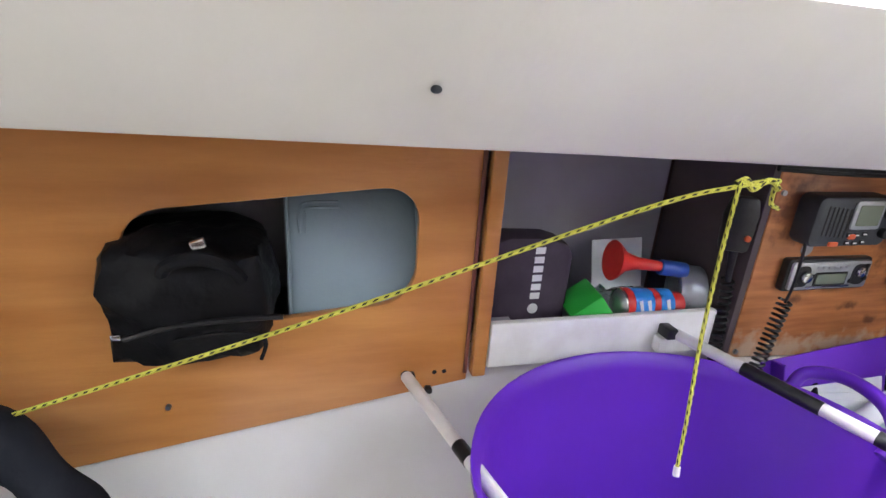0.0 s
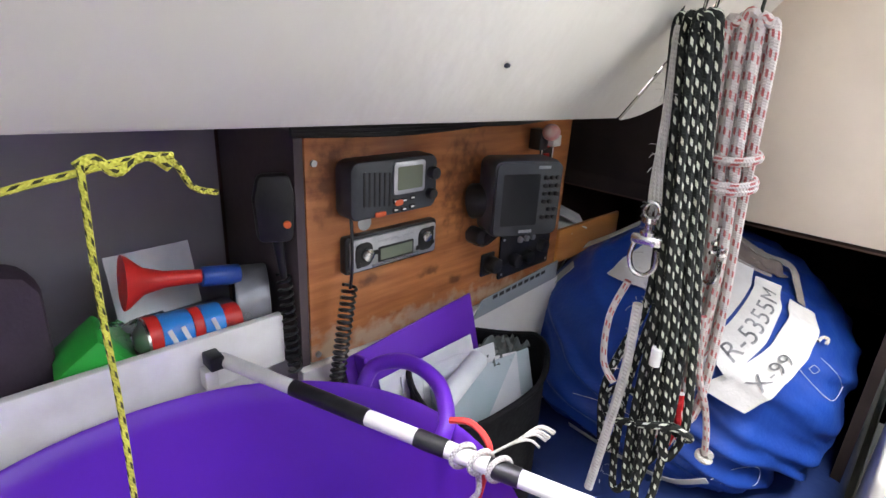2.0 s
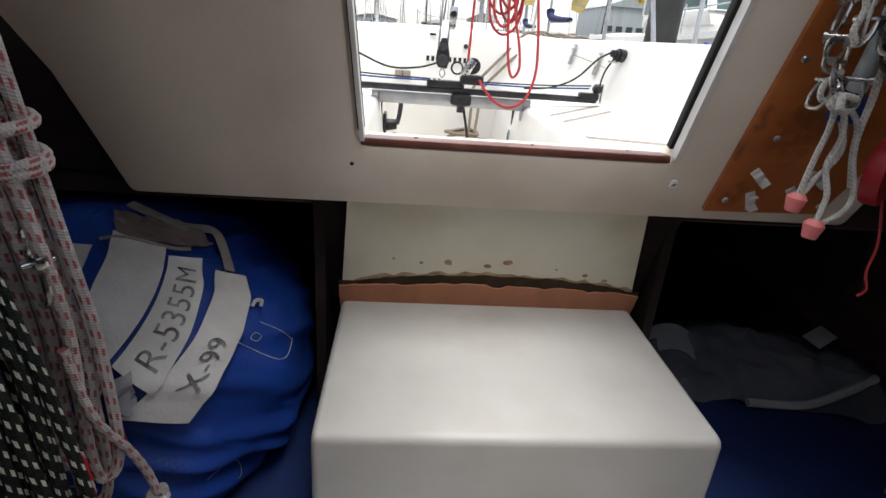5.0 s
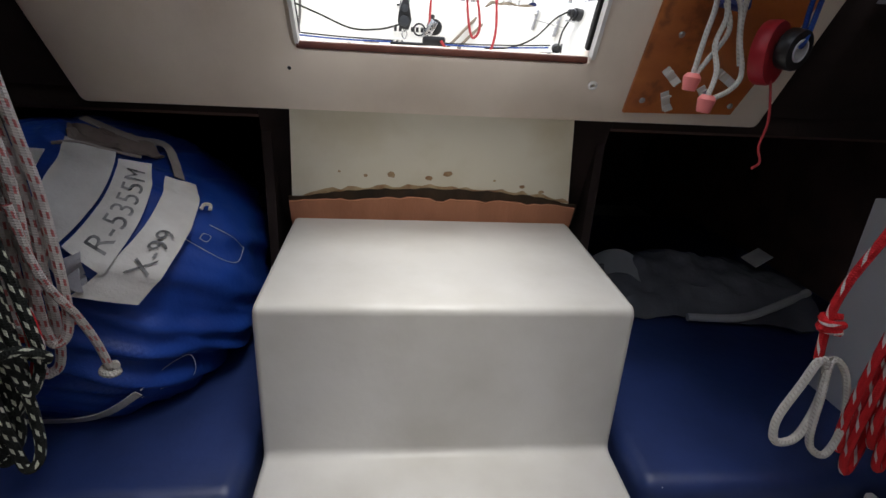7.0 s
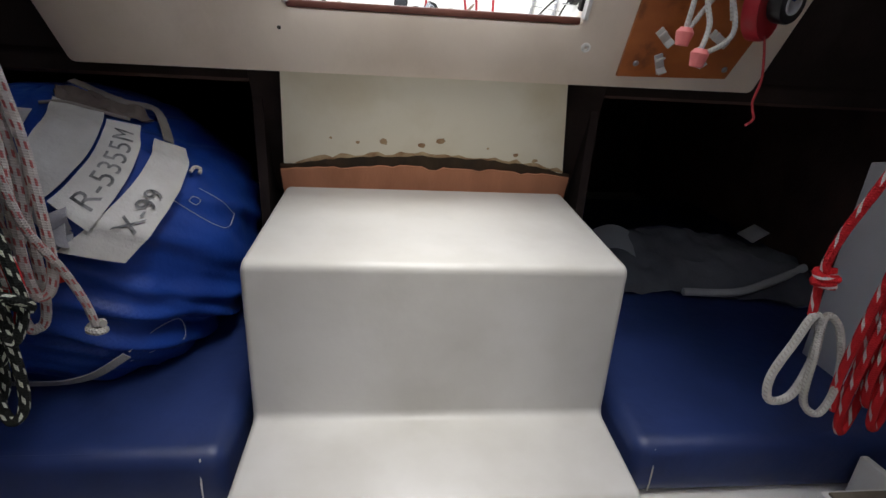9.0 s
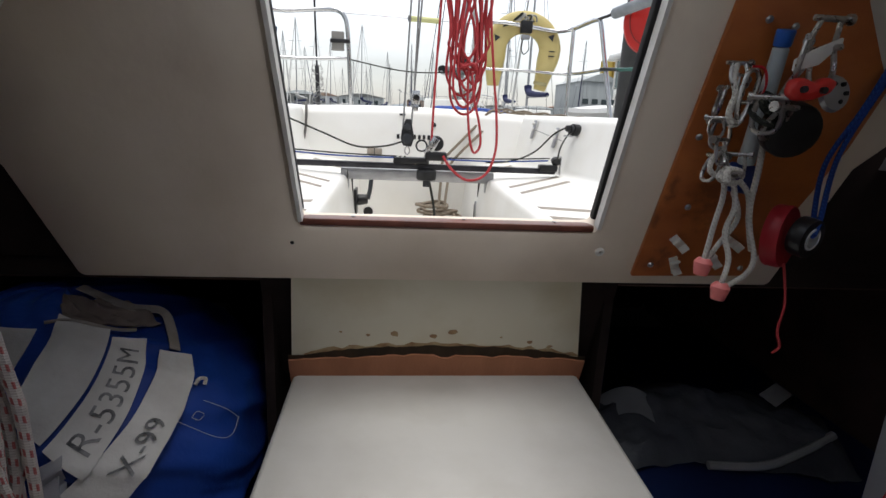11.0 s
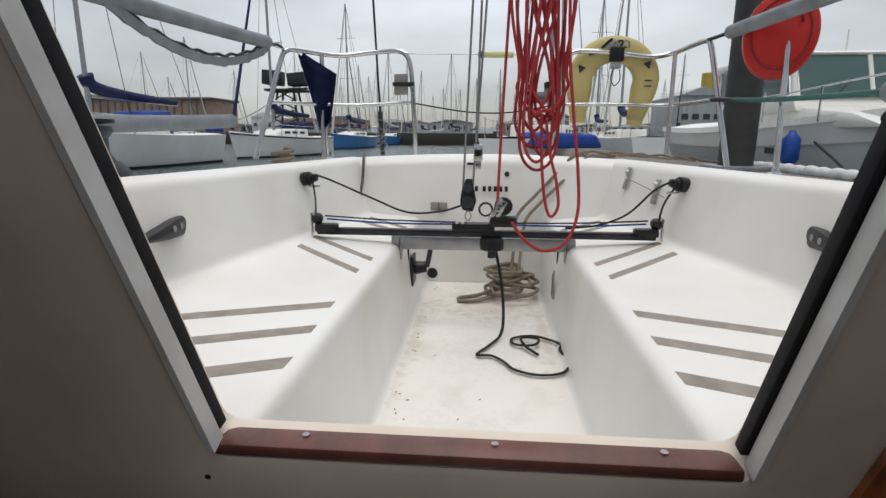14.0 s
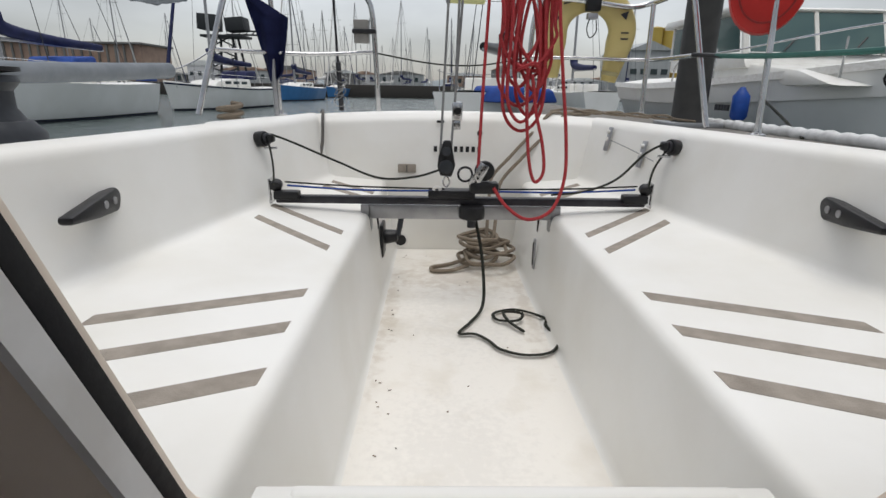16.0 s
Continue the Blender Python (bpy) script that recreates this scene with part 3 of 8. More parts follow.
for x, z, w in ((-0.10, 0.945, 0.012), (-0.02, 0.94, 0.011), (0.02, 0.952, 0.012), (-0.21, 0.95, 0.004), (-0.155, 0.942, 0.006), (0.125, 0.938, 0.004), (0.19, 0.925, 0.008), (0.235, 0.913, 0.008)):
    pts = [(x + w * (0.6 + 0.4 * lip.random()) * math.cos(a), up_z(z) + 0.8 * w * (0.5 + 0.5 * lip.random()) * math.sin(a)) for a in [i * 0.8976 for i in range(7)]]
    part("paint_flake", prism(pts, 0.001, BULK @ Matrix.Translation((0, 0, -0.0122))), flake, strip)

# ---- starboard side furniture ----
YZ = Matrix(((0, 0, 1, 0), (1, 0, 0, 0), (0, 1, 0, 0), (0, 0, 0, 1)))


def plate_x(outline2, x, t, r=0.0, hole=None):
    """A plate across the ship's side: outline of (y, z), its outer face at x, thickness t towards the hull."""
    m = Matrix.Translation((x - t, 0, 0)) @ YZ
    return holed(outline2, hole, t, m, r) if hole else prism(outline2, t, m, r)


hole = [(y + 0.0, z) for y, z in rounded(0.40, 0.185, 0.055, 6, -0.035, 1.112)]
hole = [(y, z + 0.02 * (y + 0.03) / 0.2) for y, z in hole]
loc = thing("locker_front", (-1.035, -0.3, 0.8), "warm varnished plywood locker front with a rounded cut-out", "locker")
part("panel", plate_x([(-1.55, 0.60), (0.262, 0.885), (0.262, 1.34), (-1.55, 1.34)], -1.035, 0.014, 0.0015, hole), WOOD, loc)
part("edge_trim", box((-1.032, 0.279, 1.115), (0.022, 0.024, 0.435), 0.003), WOOD, loc)
part("groove", box((-1.0335, 0.258, 1.10), (0.004, 0.006, 0.40)), TEAK, loc, "dark groove beside the trim")
part("screw", cyl((-1.036, -0.2, 0.885), (-1.030, -0.2, 0.885), 0.004, n=10), ALU, loc)
for y in (0.205, 0.222):
    part("screw_hole", cyl((-1.036, y, 0.905), (-1.0345, y, 0.905), 0.004, n=10), BLACK, loc, "dark screw hole")
single("locker_back", box((-1.262, -0.6, 1.1), (0.015, 2.7, 0.6)), GREYHULL, "dark grey locker back", "locker", "", "structure")
single("locker_shelf", box((-1.15, -0.6, 0.965), (0.22, 1.9, 0.014)), GREYHULL, "dark grey locker shelf", "shelf", "", "structure")
# white moulding below: leans in towards the settee
lower = loft([[Vector((-1.075 + wob((x, 3, 1), 2, 0.004), x, 0.94)), Vector((-1.06, x, 0.76)), Vector((-0.98, x, 0.56)), Vector((-0.95, x, 0.0))] for x in [-1.5 + 0.12 * i for i in range(26)]])
single("settee_back", thicken(lower, 0.012), INNERW, "white moulded hull side below the lockers", "wall", "", "structure")

open_loc = thing("open_locker", (-1.03, 0.52, 0.9), "open grey-lined locker with a white fiddle rail", "locker")
part("fiddle", box((-1.024, 0.512, 0.957), (0.014, 0.44, 0.082), 0.002), WHITEP, open_loc, "white fiddle board")
part("shelf", box((-1.15, 0.51, 0.935), (0.24, 0.46, 0.012)), GREYHULL, open_loc)
part("back", box((-1.252, 0.51, 1.12), (0.012, 0.47, 0.42)), GREYHULL, open_loc)
part("side", box((-1.15, 0.284, 1.12), (0.22, 0.012, 0.42)), GREYHULL, open_loc)
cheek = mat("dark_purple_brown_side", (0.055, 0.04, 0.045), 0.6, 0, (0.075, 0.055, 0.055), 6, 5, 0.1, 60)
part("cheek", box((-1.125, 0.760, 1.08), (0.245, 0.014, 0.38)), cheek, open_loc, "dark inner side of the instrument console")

con = thing("instrument_panel", (-1.0, 1.1, 0.88), "worn brown plywood instrument panel with bleached lower edge", "panel")
part("panel", plate_x([(0.768, 0.905), (1.15, 0.885), (1.448, 0.888), (1.448, 1.285), (0.768, 1.285)], -1.0, 0.014, 0.0015), PANELW, con)
part("end", box((-1.125, 1.445, 1.08), (0.24, 0.012, 0.40)), PANELW, con)
for y, z in ((0.779, 0.918), (0.781, 1.225)):
    part("screw", cyl((-1.001, y, z), (-0.996, y, z), 0.005, n=10), ALU, con)
single("console_ledge", plate_x([(0.745, 0.45), (1.46, 0.45), (1.46, 0.88), (1.15, 0.882), (0.745, 0.903)], -0.988, 0.02, 0.004), INNERW, "white moulding below the instrument panel", "wall", "", "structure")
stains(PANELW, (((-1.0, 0.95, 0.915), (0.05, 0.30, 0.030)), ((-1.0, 0.80, 0.925), (0.05, 0.05, 0.04)), ((-1.0, 1.2, 0.905), (0.05, 0.2, 0.022))), (0.56, 0.43, 0.30), 0.75, 0.7, 40)
stains(PANELW, (((-1.0, 0.82, 1.20), (0.05, 0.06, 0.07)), ((-1.0, 1.10, 1.15), (0.05, 0.07, 0.10)), ((-1.0, 1.02, 1.0), (0.05, 0.03, 0.012)), ((-1.0, 0.88, 1.02), (0.05, 0.025, 0.012)), ((-1.0, 1.09, 0.965), (0.05, 0.02, 0.012))), (0.07, 0.022, 0.008), 0.75, 0.6, 45)
boxw = thing("chart_box", (-1.1, 1.6, 0.9), "varnished plywood box holding loose papers", "box")
part("side", box((-1.0, 1.60, 0.955), (0.012, 0.30, 0.085), 0.002), WOOD, boxw)
part("back", box((-1.2, 1.60, 0.99), (0.012, 0.30, 0.16), 0.002), WOOD, boxw)
part("floor", box((-1.1, 1.60, 0.918), (0.2, 0.30, 0.01)), WOOD, boxw)
for k in range(3):
    single("paper", box((-1.06, 1.52 + 0.03 * k, 0.985 + 0.01 * k), (0.10, 0.13, 0.002), 0, (0, 12 + 6 * k, 20 * k)), PAPER, "loose white paper in the plywood box", "paper", "papers in the box")

# ---- quarter berth cushions ----
def cushion(name, sgn, label):
    c = thing(name, (sgn * 0.6, 1.3, 0.425), label, "cushion")
    bm = box((sgn * 0.79, 1.95, 0.484), (0.93, 1.50, 0.118), 0.03, seg=4)
    for v in bm.verts:
        d = max(0, 1.5 - v.co.y)
        v.co.z += wob(v.co, 4, 0.006)
        if sgn * v.co.x < 0.40:
            v.co.x += sgn * 0.01
    part("cover", bm, NAVY, c)
    part("piping", tube([(sgn * 0.372, 1.216, 0.533), (sgn * 0.8, 1.214, 0.535), (sgn * 1.22, 1.216, 0.533)], 0.003, 6), NAVY, c)
    part("seam", tube([(sgn * 0.375, 1.202, 0.44), (sgn * 0.374, 1.2, 0.485), (sgn * 0.373, 1.206, 0.53)], 0.0016, 5), WHITECLOTH, c, "pale stitched seam")
    return c


cushion("berth_cushion", -1, "navy vinyl berth cushion under the blue bag")
cushion("berth_cushion", 1, "navy vinyl berth cushion beside the step")

# ---- cockpit ----
def coam(y):
    return lerp(y, ((1.3, 1.02), (1.7, 0.975), (2.25, 0.885), (2.5, 0.835), (2.95, 0.755), (3.3, 0.695), (3.82, 0.61)))


def hull_edge(y):
    return lerp(y, ((1.3, 1.42), (2.5, 1.36), (3.75, 1.22), (4.4, 1.08)))


def cockpit_profile(y):
    xt, xh = coam(y), hull_edge(y)
    half = [(0.0, 0.77), (0.285, 0.772), (0.322, 1.113), (xt - 0.06, 1.140), (xt, 1.402), (xt + 0.05, 1.418), (xt + 0.13, 1.40), (xt + 0.17, 1.365), (xh, 1.35), (xh + 0.02, 1.30), (xh + 0.01, 0.35)]
    pts = [(-a, z) for a, z in reversed(half)] + half[1:]
    return [Vector((p.x, y, p.y)) for p in fillet(pts, 0.028, 4)]


ys = [1.715 + 0.0516 * i for i in range(41)]
for sgn in (-1, 1):
    single("seat_end", box((sgn * 0.68, 1.70, 1.106), (0.72, 0.045, 0.012), 0.003), GEL, "white forward end of the cockpit seat", "cockpit", "", "structure")
single("cockpit", loft([cockpit_profile(y) for y in ys]), GEL, "white gelcoat cockpit moulding with seats and coamings", "cockpit", "", "structure", smooth=70)
fl = sheet(lambda u, v: Vector((-0.27 + 0.54 * u, 1.7 + 2.02 * v, 0.777 + 0.004 * abs(u - 0.5) ** 3)), 4, 10, 0.003)
stains(GELFLOOR, (((-0.25, 2.95, 0.78), (0.035, 0.5, 0.05)), ((0.24, 3.0, 0.78), (0.04, 0.4, 0.05)), ((0.0, 3.35, 0.78), (0.3, 0.22, 0.05))), (0.40, 0.31, 0.21), 0.30, 0.8, 26)
stains(GELFLOOR, (((0.02, 3.0, 0.78), (0.24, 0.4, 0.05)), ((-0.05, 2.2, 0.78), (0.2, 0.3, 0.05))), (0.45, 0.43, 0.40), 0.16, 0.7, 60)
grit = bmesh.new()
gr = random.Random(8)
for k in range(26):
    x = -0.245 + abs(gr.gauss(0, 0.02)) if k % 2 else gr.uniform(-0.24, 0.25)
    y = gr.uniform(2.2, 3.65)
    box((x, y, 0.7815), (gr.uniform(0.002, 0.009), gr.uniform(0.0015, 0.004), 0.0015), 0, (0, 0, gr.uniform(0, 180)), bm=grit)
tagged(single("floor_grit", grit, mat("brown_grit", (0.16, 0.09, 0.04), 0.9, 0, (0.06, 0.05, 0.04), 30, 2), "brown flakes of dirt scattered on the cockpit floor", "dirt"), kind="stuff")
single("cockpit_floor", fl, GELFLOOR, "scuffed white cockpit floor with dirt marks", "floor", "", "structure")
prof = fillet([(3.725, 0.74), (3.735, 1.12), (3.785, 1.40), (3.83, 1.432), (4.36, 1.412), (4.42, 1.38), (4.48, 0.35)], 0.03, 5)
rows = []
for i in range(25):
    x = -1.1 + 2.2 * i / 24
    c = 0.055 * (abs(x) / 1.1) ** 2
    bow = 0.10 * (abs(x) / 0.7) ** 2.4 if abs(x) < 0.75 else 0.118 + 0.25 * (abs(x) - 0.75)
    rows.append([Vector((x, p.x - (bow if p.y > 0.9 else 0.0) * min(1, max(0, (p.y - 0.9) / 0.2)) * (1.0 if p.x < 4 else 0.6), p.y - (c if p.y > 1.2 else 0))) for p in prof])
single("transom", loft(rows), GEL, "white gelcoat transom and aft deck", "transom", "", "structure", smooth=70)
bd = box((0, 1.735, 0.94), (0.50, 0.03, 0.345), 0.012, seg=4)
bd = box((0, 1.70, 1.100), (0.57, 0.09, 0.022), 0.004, bm=bd)
single("bridge_deck", bd, GEL, "white bridge deck below the companionway", "cockpit", "", "structure")
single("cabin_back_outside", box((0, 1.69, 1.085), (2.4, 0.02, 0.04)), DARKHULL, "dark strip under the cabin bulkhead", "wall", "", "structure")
# exterior of the coachroof
single("coachroof", holed([(-0.62, -1.6), (0.62, -1.6), (0.62, 0.62), (-0.62, 0.62)], [(-0.33, -1.26), (0.33, -1.26), (0.33, -0.14), (-0.33, -0.14)], 0.02, Matrix.Translation((0, 0, 1.80)), 0.006), GEL, "white outside of the cabin roof", "roof", "", "structure")
for sgn in (-1, 1):
    single("deck_edge", box((sgn * 1.12, 0.0, 1.375), (0.62, 3.2, 0.012)), GEL, "white side deck", "deck", "", "structure")

# companionway frame: white jambs, black slides, hardwood sill
for sgn, xb, xt2 in ((-1, -0.2755, -0.3115), (1, 0.2655, 0.2795)):
    a, b = bulk(xb, 1.205), bulk(xt2, 1.74)
    aft = Vector((0, 0.941, 0.339))
    q = [a - aft * 0.004, a + aft * 0.016, b + aft * 0.016, b - aft * 0.004]
    j = loft([[p + Vector((-sgn * 0.004, 0, 0)) for p in (q[0], q[1])], [p + Vector((-sgn * 0.004, 0, 0)) for p in (q[3], q[2])]])
    single("companionway_jamb", thicken(j, 0.007), WHITEP, "white companionway jamb", "door frame", "companionway jambs", "structure")
    a2, b2 = bulk(xb - sgn * 0.004, 1.212, -0.026), bulk(xt2 - sgn * 0.006, 1.74, -0.026)
    d = (b2 - a2)
    bm = bmesh.new()
    bmesh.ops.create_cube(bm, size=1, matrix=Matrix.Translation((a2 + b2) / 2) @ d.to_track_quat("Z", "Y").to_matrix().to_4x4() @ Matrix.Diagonal((0.011, 0.014, d.length, 1)))
    bevel(bm, 0.002)
    single("washboard_slide", bm, RUBBER, "black washboard slide beside the companionway", "slide", "washboard slides")
sill = thing("companionway_sill", (0, 1.57, 1.2), "dark red hardwood companionway sill", "sill")
part("board", box((-0.006, 1.583, 1.2025), (0.530, 0.036, 0.013), 0.003), TEAK, sill)
for x in (-0.18, 0.02, 0.19):
    part("screw", cyl((x, 1.588, 1.2095), (x, 1.588, 1.211), 0.004, n=10), ALU, sill)

# ---- sea, shore ----
wat = mat("grey_green_harbour_water", (0.10, 0.125, 0.12), 0.12, 0, (0.08, 0.105, 0.10), 0.6, 5, 1.0, 1.6, 0.5, (1, 2.2, 1))
n = wat.node_tree.nodes
for nd in n:
    if nd.type == "BUMP":
        nd.inputs["Distance"].default_value = 0.16
ground = holed([(-1500, -1500), (1500, -1500), (1500, 1500), (-1500, 1500)], rounded(2.5, 7.1, 0.4, 4, 0, 0.86), 0.01, Matrix.Translation((0, 0, 0.44)))
single("water", ground, wat, "rippled grey-green harbour water", "water", "", "structure")

# ---- ropes and lines of the cabin ----
BLACKROPE = rope_mat("black_rope_with_pale_flecks", (0.013, 0.015, 0.013), (0.60, 0.62, 0.50), 2, 38, 0.36, 5)
WHITEROPE = rope_mat("white_rope_with_red_flecks", (0.55, 0.505, 0.475), (0.43, 0.13, 0.125), 1, 40, 0.42, 6)
REDROPE = rope_mat("red_rope_with_white_flecks", (0.56, 0.016, 0.022), (0.62, 0.55, 0.53), 2, 20, 0.24, 2)
PLAINRED = rope_mat("faded_red_rope", (0.40, 0.038, 0.045), (0.46, 0.07, 0.07), 3, 120, 0.4, 4)
YELLOWROPE = rope_mat("yellow_rope_with_black_flecks", (0.60, 0.58, 0.09), (0.05, 0.05, 0.02), 2, 75, 0.42, 4)
WORNWHITE = rope_mat("frayed_white_rope", (0.55, 0.53, 0.49), (0.42, 0.40, 0.36), 3, 150, 0.4, 4, 0.9)
BEIGEROPE = rope_mat("weathered_beige_rope", (0.25, 0.205, 0.155), (0.17, 0.14, 0.105), 3, 120, 0.45, 4, 0.9)
DARKLINE = rope_mat("dark_braided_line", (0.022, 0.024, 0.02), (0.06, 0.062, 0.045), 3, 120, 0.3, 4)
BLUELINE = rope_mat("blue_line", (0.014, 0.05, 0.26), (0.03, 0.12, 0.42), 3, 120, 0.4, 4)
PINK = mat("salmon_pink_plastic", (0.72, 0.20, 0.19), 0.5, 0, (0.64, 0.17, 0.16), 20, 3)
SCREEN = mat("grey_green_lcd", (0.17, 0.19, 0.14), 0.15, 0, (0.15, 0.17, 0.125), 5, 2)
SILVER = mat("silver_plastic", (0.45, 0.46, 0.48), 0.3, 0.6, (0.36, 0.37, 0.39), 30, 3)
ORANGE = mat("orange_button", (0.72, 0.12, 0.03), 0.45, 0, (0.6, 0.1, 0.03), 30, 2)

yl = thing("yellow_lashing_line", (-0.78, 0.47, 1.28), "thin yellow line with black flecks tied across the cabin", "rope")
part("line", tube([(-0.96, -0.47, 0.913), (-0.86, 0.02, 1.112), (-0.80, 0.36, 1.255), (-0.785, 0.47, 1.287), (-0.785, 0.51, 1.293), (-0.79, 0.53, 1.292)], 0.0029, 8, 10), YELLOWROPE, yl)
part("tail", tube([(-0.782, 0.468, 1.292), (-0.778, 0.464, 1.20), (-0.772, 0.463, 1.10), (-0.755, 0.457, 1.0), (-0.742, 0.45, 0.93)], 0.0025, 8, 8), YELLOWROPE, yl)
part("whipping", cyl((-0.743, 0.4505, 0.934), (-0.740, 0.449, 0.922), 0.0042), WHITEP, yl)
part("short_end", tube([(-0.79, 0.525, 1.292), (-0.80, 0.537, 1.28), (-0.81, 0.55, 1.26), (-0.818, 0.572, 1.251)], 0.0028, 8, 8), YELLOWROPE, yl)
part("knot", tube([(-0.784, 0.465 + 0.012 * k, 1.29 + 0.006 * math.sin(2.2 * k)) for k in range(6)], 0.0038, 8, 5), YELLOWROPE, yl)


def strands(parent, names, material, top, bottoms, r, rng, spread=0.004):
    """Hanging parts of a coil: each strand runs from the bight at the top to its own low point and sways a little."""
    for name, (x0, y0, z0), (x1, y1, z1), mid in bottoms:
        pts = []
        for k in range(7):
            t = k / 6
            s = math.sin(math.pi * t)
            pts.append((x0 + (x1 - x0) * t + mid[0] * s + rng.uniform(-spread, spread) * s, y0 + (y1 - y0) * t + mid[1] * s + rng.uniform(-spread, spread) * s, z0 + (z1 - z0) * t))
        part(name, tube(pts, r, 8, 7), material, parent)


rng = random.Random(4)
# black coil
bc = thing("black_rope_coil", (-0.665, 1.20, 0.62), "hanging coil of black rope with pale flecks", "rope coil")
for k in range(6):
    dx, dy = -0.022 + 0.009 * k, 0.016 * (k % 2)
    x0, y0 = -0.672 + dx, 1.20 - 0.006 * k + dy
    zb = (0.70, 0.62, 0.66, 0.72, 0.64, 0.76)[k]
    xb = x0 + (-0.045, -0.02, 0.0, 0.005, 0.01, 0.022)[k]
    w = 0.009
    pts = [(x0 - w, y0, 1.425), (x0 - w * 0.8, y0 - 0.012, 1.25), (x0 - w, y0 - 0.016, 1.05), (xb - w * 1.6, y0 - 0.012, 0.85), (xb - w * 1.5, y0, zb + 0.04), (xb, y0 - 0.002, zb), (xb + w * 1.5, y0 + 0.012, zb + 0.04), (xb + w * 1.3, y0 + 0.012, 0.86), (x0 + w, y0 + 0.016, 1.06), (x0 + w * 0.8, y0 + 0.014, 1.25), (x0 + w, y0 + 0.006, 1.42), (x0, y0, 1.445 + 0.004 * (k % 2))]
    part("loop", tube(pts, 0.0072, 8, 7, closed=True), BLACKROPE, bc)
part("turn", tube([(-0.715 + 0.1 * math.sin(t) * 0.75 + 0.04, 1.19 - 0.03 * math.cos(t), 0.815 + 0.02 * math.sin(2 * t)) for t in [i * 0.785 for i in range(8)]], 0.007, 8, 5, closed=True), BLACKROPE, bc)
for x in (-0.70, -0.67, -0.655):
    part("hanger", tube([(x, 1.20, 1.44), (x + 0.012, 1.215, 1.6), (x + 0.03, 1.225, 1.753)], 0.0026, 6, 4), BLACKROPE, bc, "thin dark hanging cord")
part("whipping", cyl((-0.668, 1.155, 0.935), (-0.668, 1.155, 0.965), 0.0085), WHITEP, bc, "white tape whipping")
# white coil
wc = thing("white_rope_coil", (-0.60, 1.21, 0.72), "hanging coil of white rope with red flecks", "rope coil")
for k in range(5):
    x0, y0 = -0.628 + 0.010 * k, 1.215 + 0.012 * (k % 2)
    zb = (0.80, 0.72, 0.86, 0.90, 0.78)[k]
    w = 0.009
    pts = [(x0 - w, y0, 1.43), (x0 - w * 0.6, y0 - 0.014, 1.28), (x0 - w * 0.7 + 0.004, y0 - 0.014, 1.1), (x0 - w - 0.008, y0 - 0.008, zb + 0.05), (x0 - 0.006, y0, zb), (x0 + w, y0 + 0.012, zb + 0.06), (x0 + w * 0.6, y0 + 0.014, 1.1), (x0 + w * 0.7, y0 + 0.012, 1.28), (x0 + w, y0 + 0.006, 1.42), (x0, y0, 1.452 - 0.006 * abs(k - 2))]
    part("loop", tube(pts, 0.0076, 8, 7, closed=True), WHITEROPE, wc)
for z in (1.262, 1.225, 1.218):
    part("turn", tube([(-0.606 + 0.036 * math.cos(t), 1.22 + 0.032 * math.sin(t), z + 0.006 * math.sin(t)) for t in [i * 0.785 for i in range(8)]], 0.0068, 8, 5, closed=True), WHITEROPE, wc)
part("loose_end", tube([(-0.598, 1.19, 1.0), (-0.585, 1.195, 0.9), (-0.568, 1.225, 0.82), (-0.56, 1.245, 0.76), (-0.556, 1.255, 0.71)], 0.0062, 8, 7), WHITEROPE, wc)
part("end_knot", tube([(-0.556 + 0.011 * math.cos(t * 1.3), 1.255 + 0.011 * math.sin(t * 1.3), 0.712 - 0.0025 * t) for t in range(8)], 0.0058, 8, 4), WORNWHITE, wc)
part("hanger", tube([(-0.60, 1.215, 1.45), (-0.595, 1.22, 1.6), (-0.59, 1.225, 1.753)], 0.0026, 6, 4), DARKLINE, wc)
part("red_tail", tube([(-0.598, 1.17, 0.86), (-0.59, 1.165, 0.80), (-0.605, 1.165, 0.75)], 0.009, 8, 6), REDROPE, wc, "red rope tail")
# frayed pieces with snap shackles
fz = thing("frayed_white_halyard", (-0.725, 1.18, 0.6), "frayed white halyard hung beside the black coil", "rope")
for k in range(7):
    a = k * 0.9
    part("yarn", tube([(-0.695 + 0.004 * math.cos(a + 4 * t) * (0.6 + t) - 0.032 * t, 1.19 - 0.02 * t + 0.004 * math.sin(a + 4 * t) * (0.6 + t), 1.435 - (0.25 + 0.012 * (k % 4)) * t) for t in [i / 7 for i in range(8)]], 0.0028, 6, 5), WORNWHITE, fz)
part("lower", tube([(-0.725, 1.165, 1.02), (-0.722, 1.16, 0.9), (-0.73, 1.155, 0.78), (-0.742, 1.15, 0.64)], 0.0085, 8, 8), WORNWHITE, fz)
part("bight", tube([(-0.75, 1.17, 1.05), (-0.768, 1.165, 0.98), (-0.762, 1.16, 0.90), (-0.735, 1.155, 0.87)], 0.006, 8, 8), WHITEROPE, fz)
fuzz = bmesh.new()
for k in range(90):
    z = rng.uniform(0.66, 1.42)
    a = rng.uniform(0, 6.28)
    c = Vector((-0.695 - 0.033 * min(1, (1.435 - z) / 0.26), 1.165 + 0.03 * (z - 1.0), z))
    d = Vector((math.cos(a), math.sin(a), rng.uniform(-0.8, 0.8)))
    tube([c + d * 0.006, c + d * 0.012 + Vector((0, 0, -0.002)), c + d * rng.uniform(0.014, 0.020) + Vector((0, 0, -0.006))], 0.0005, 3, 2, bm=fuzz)
tagged(part("fuzz", fuzz, WORNWHITE, fz), kind="stuff")


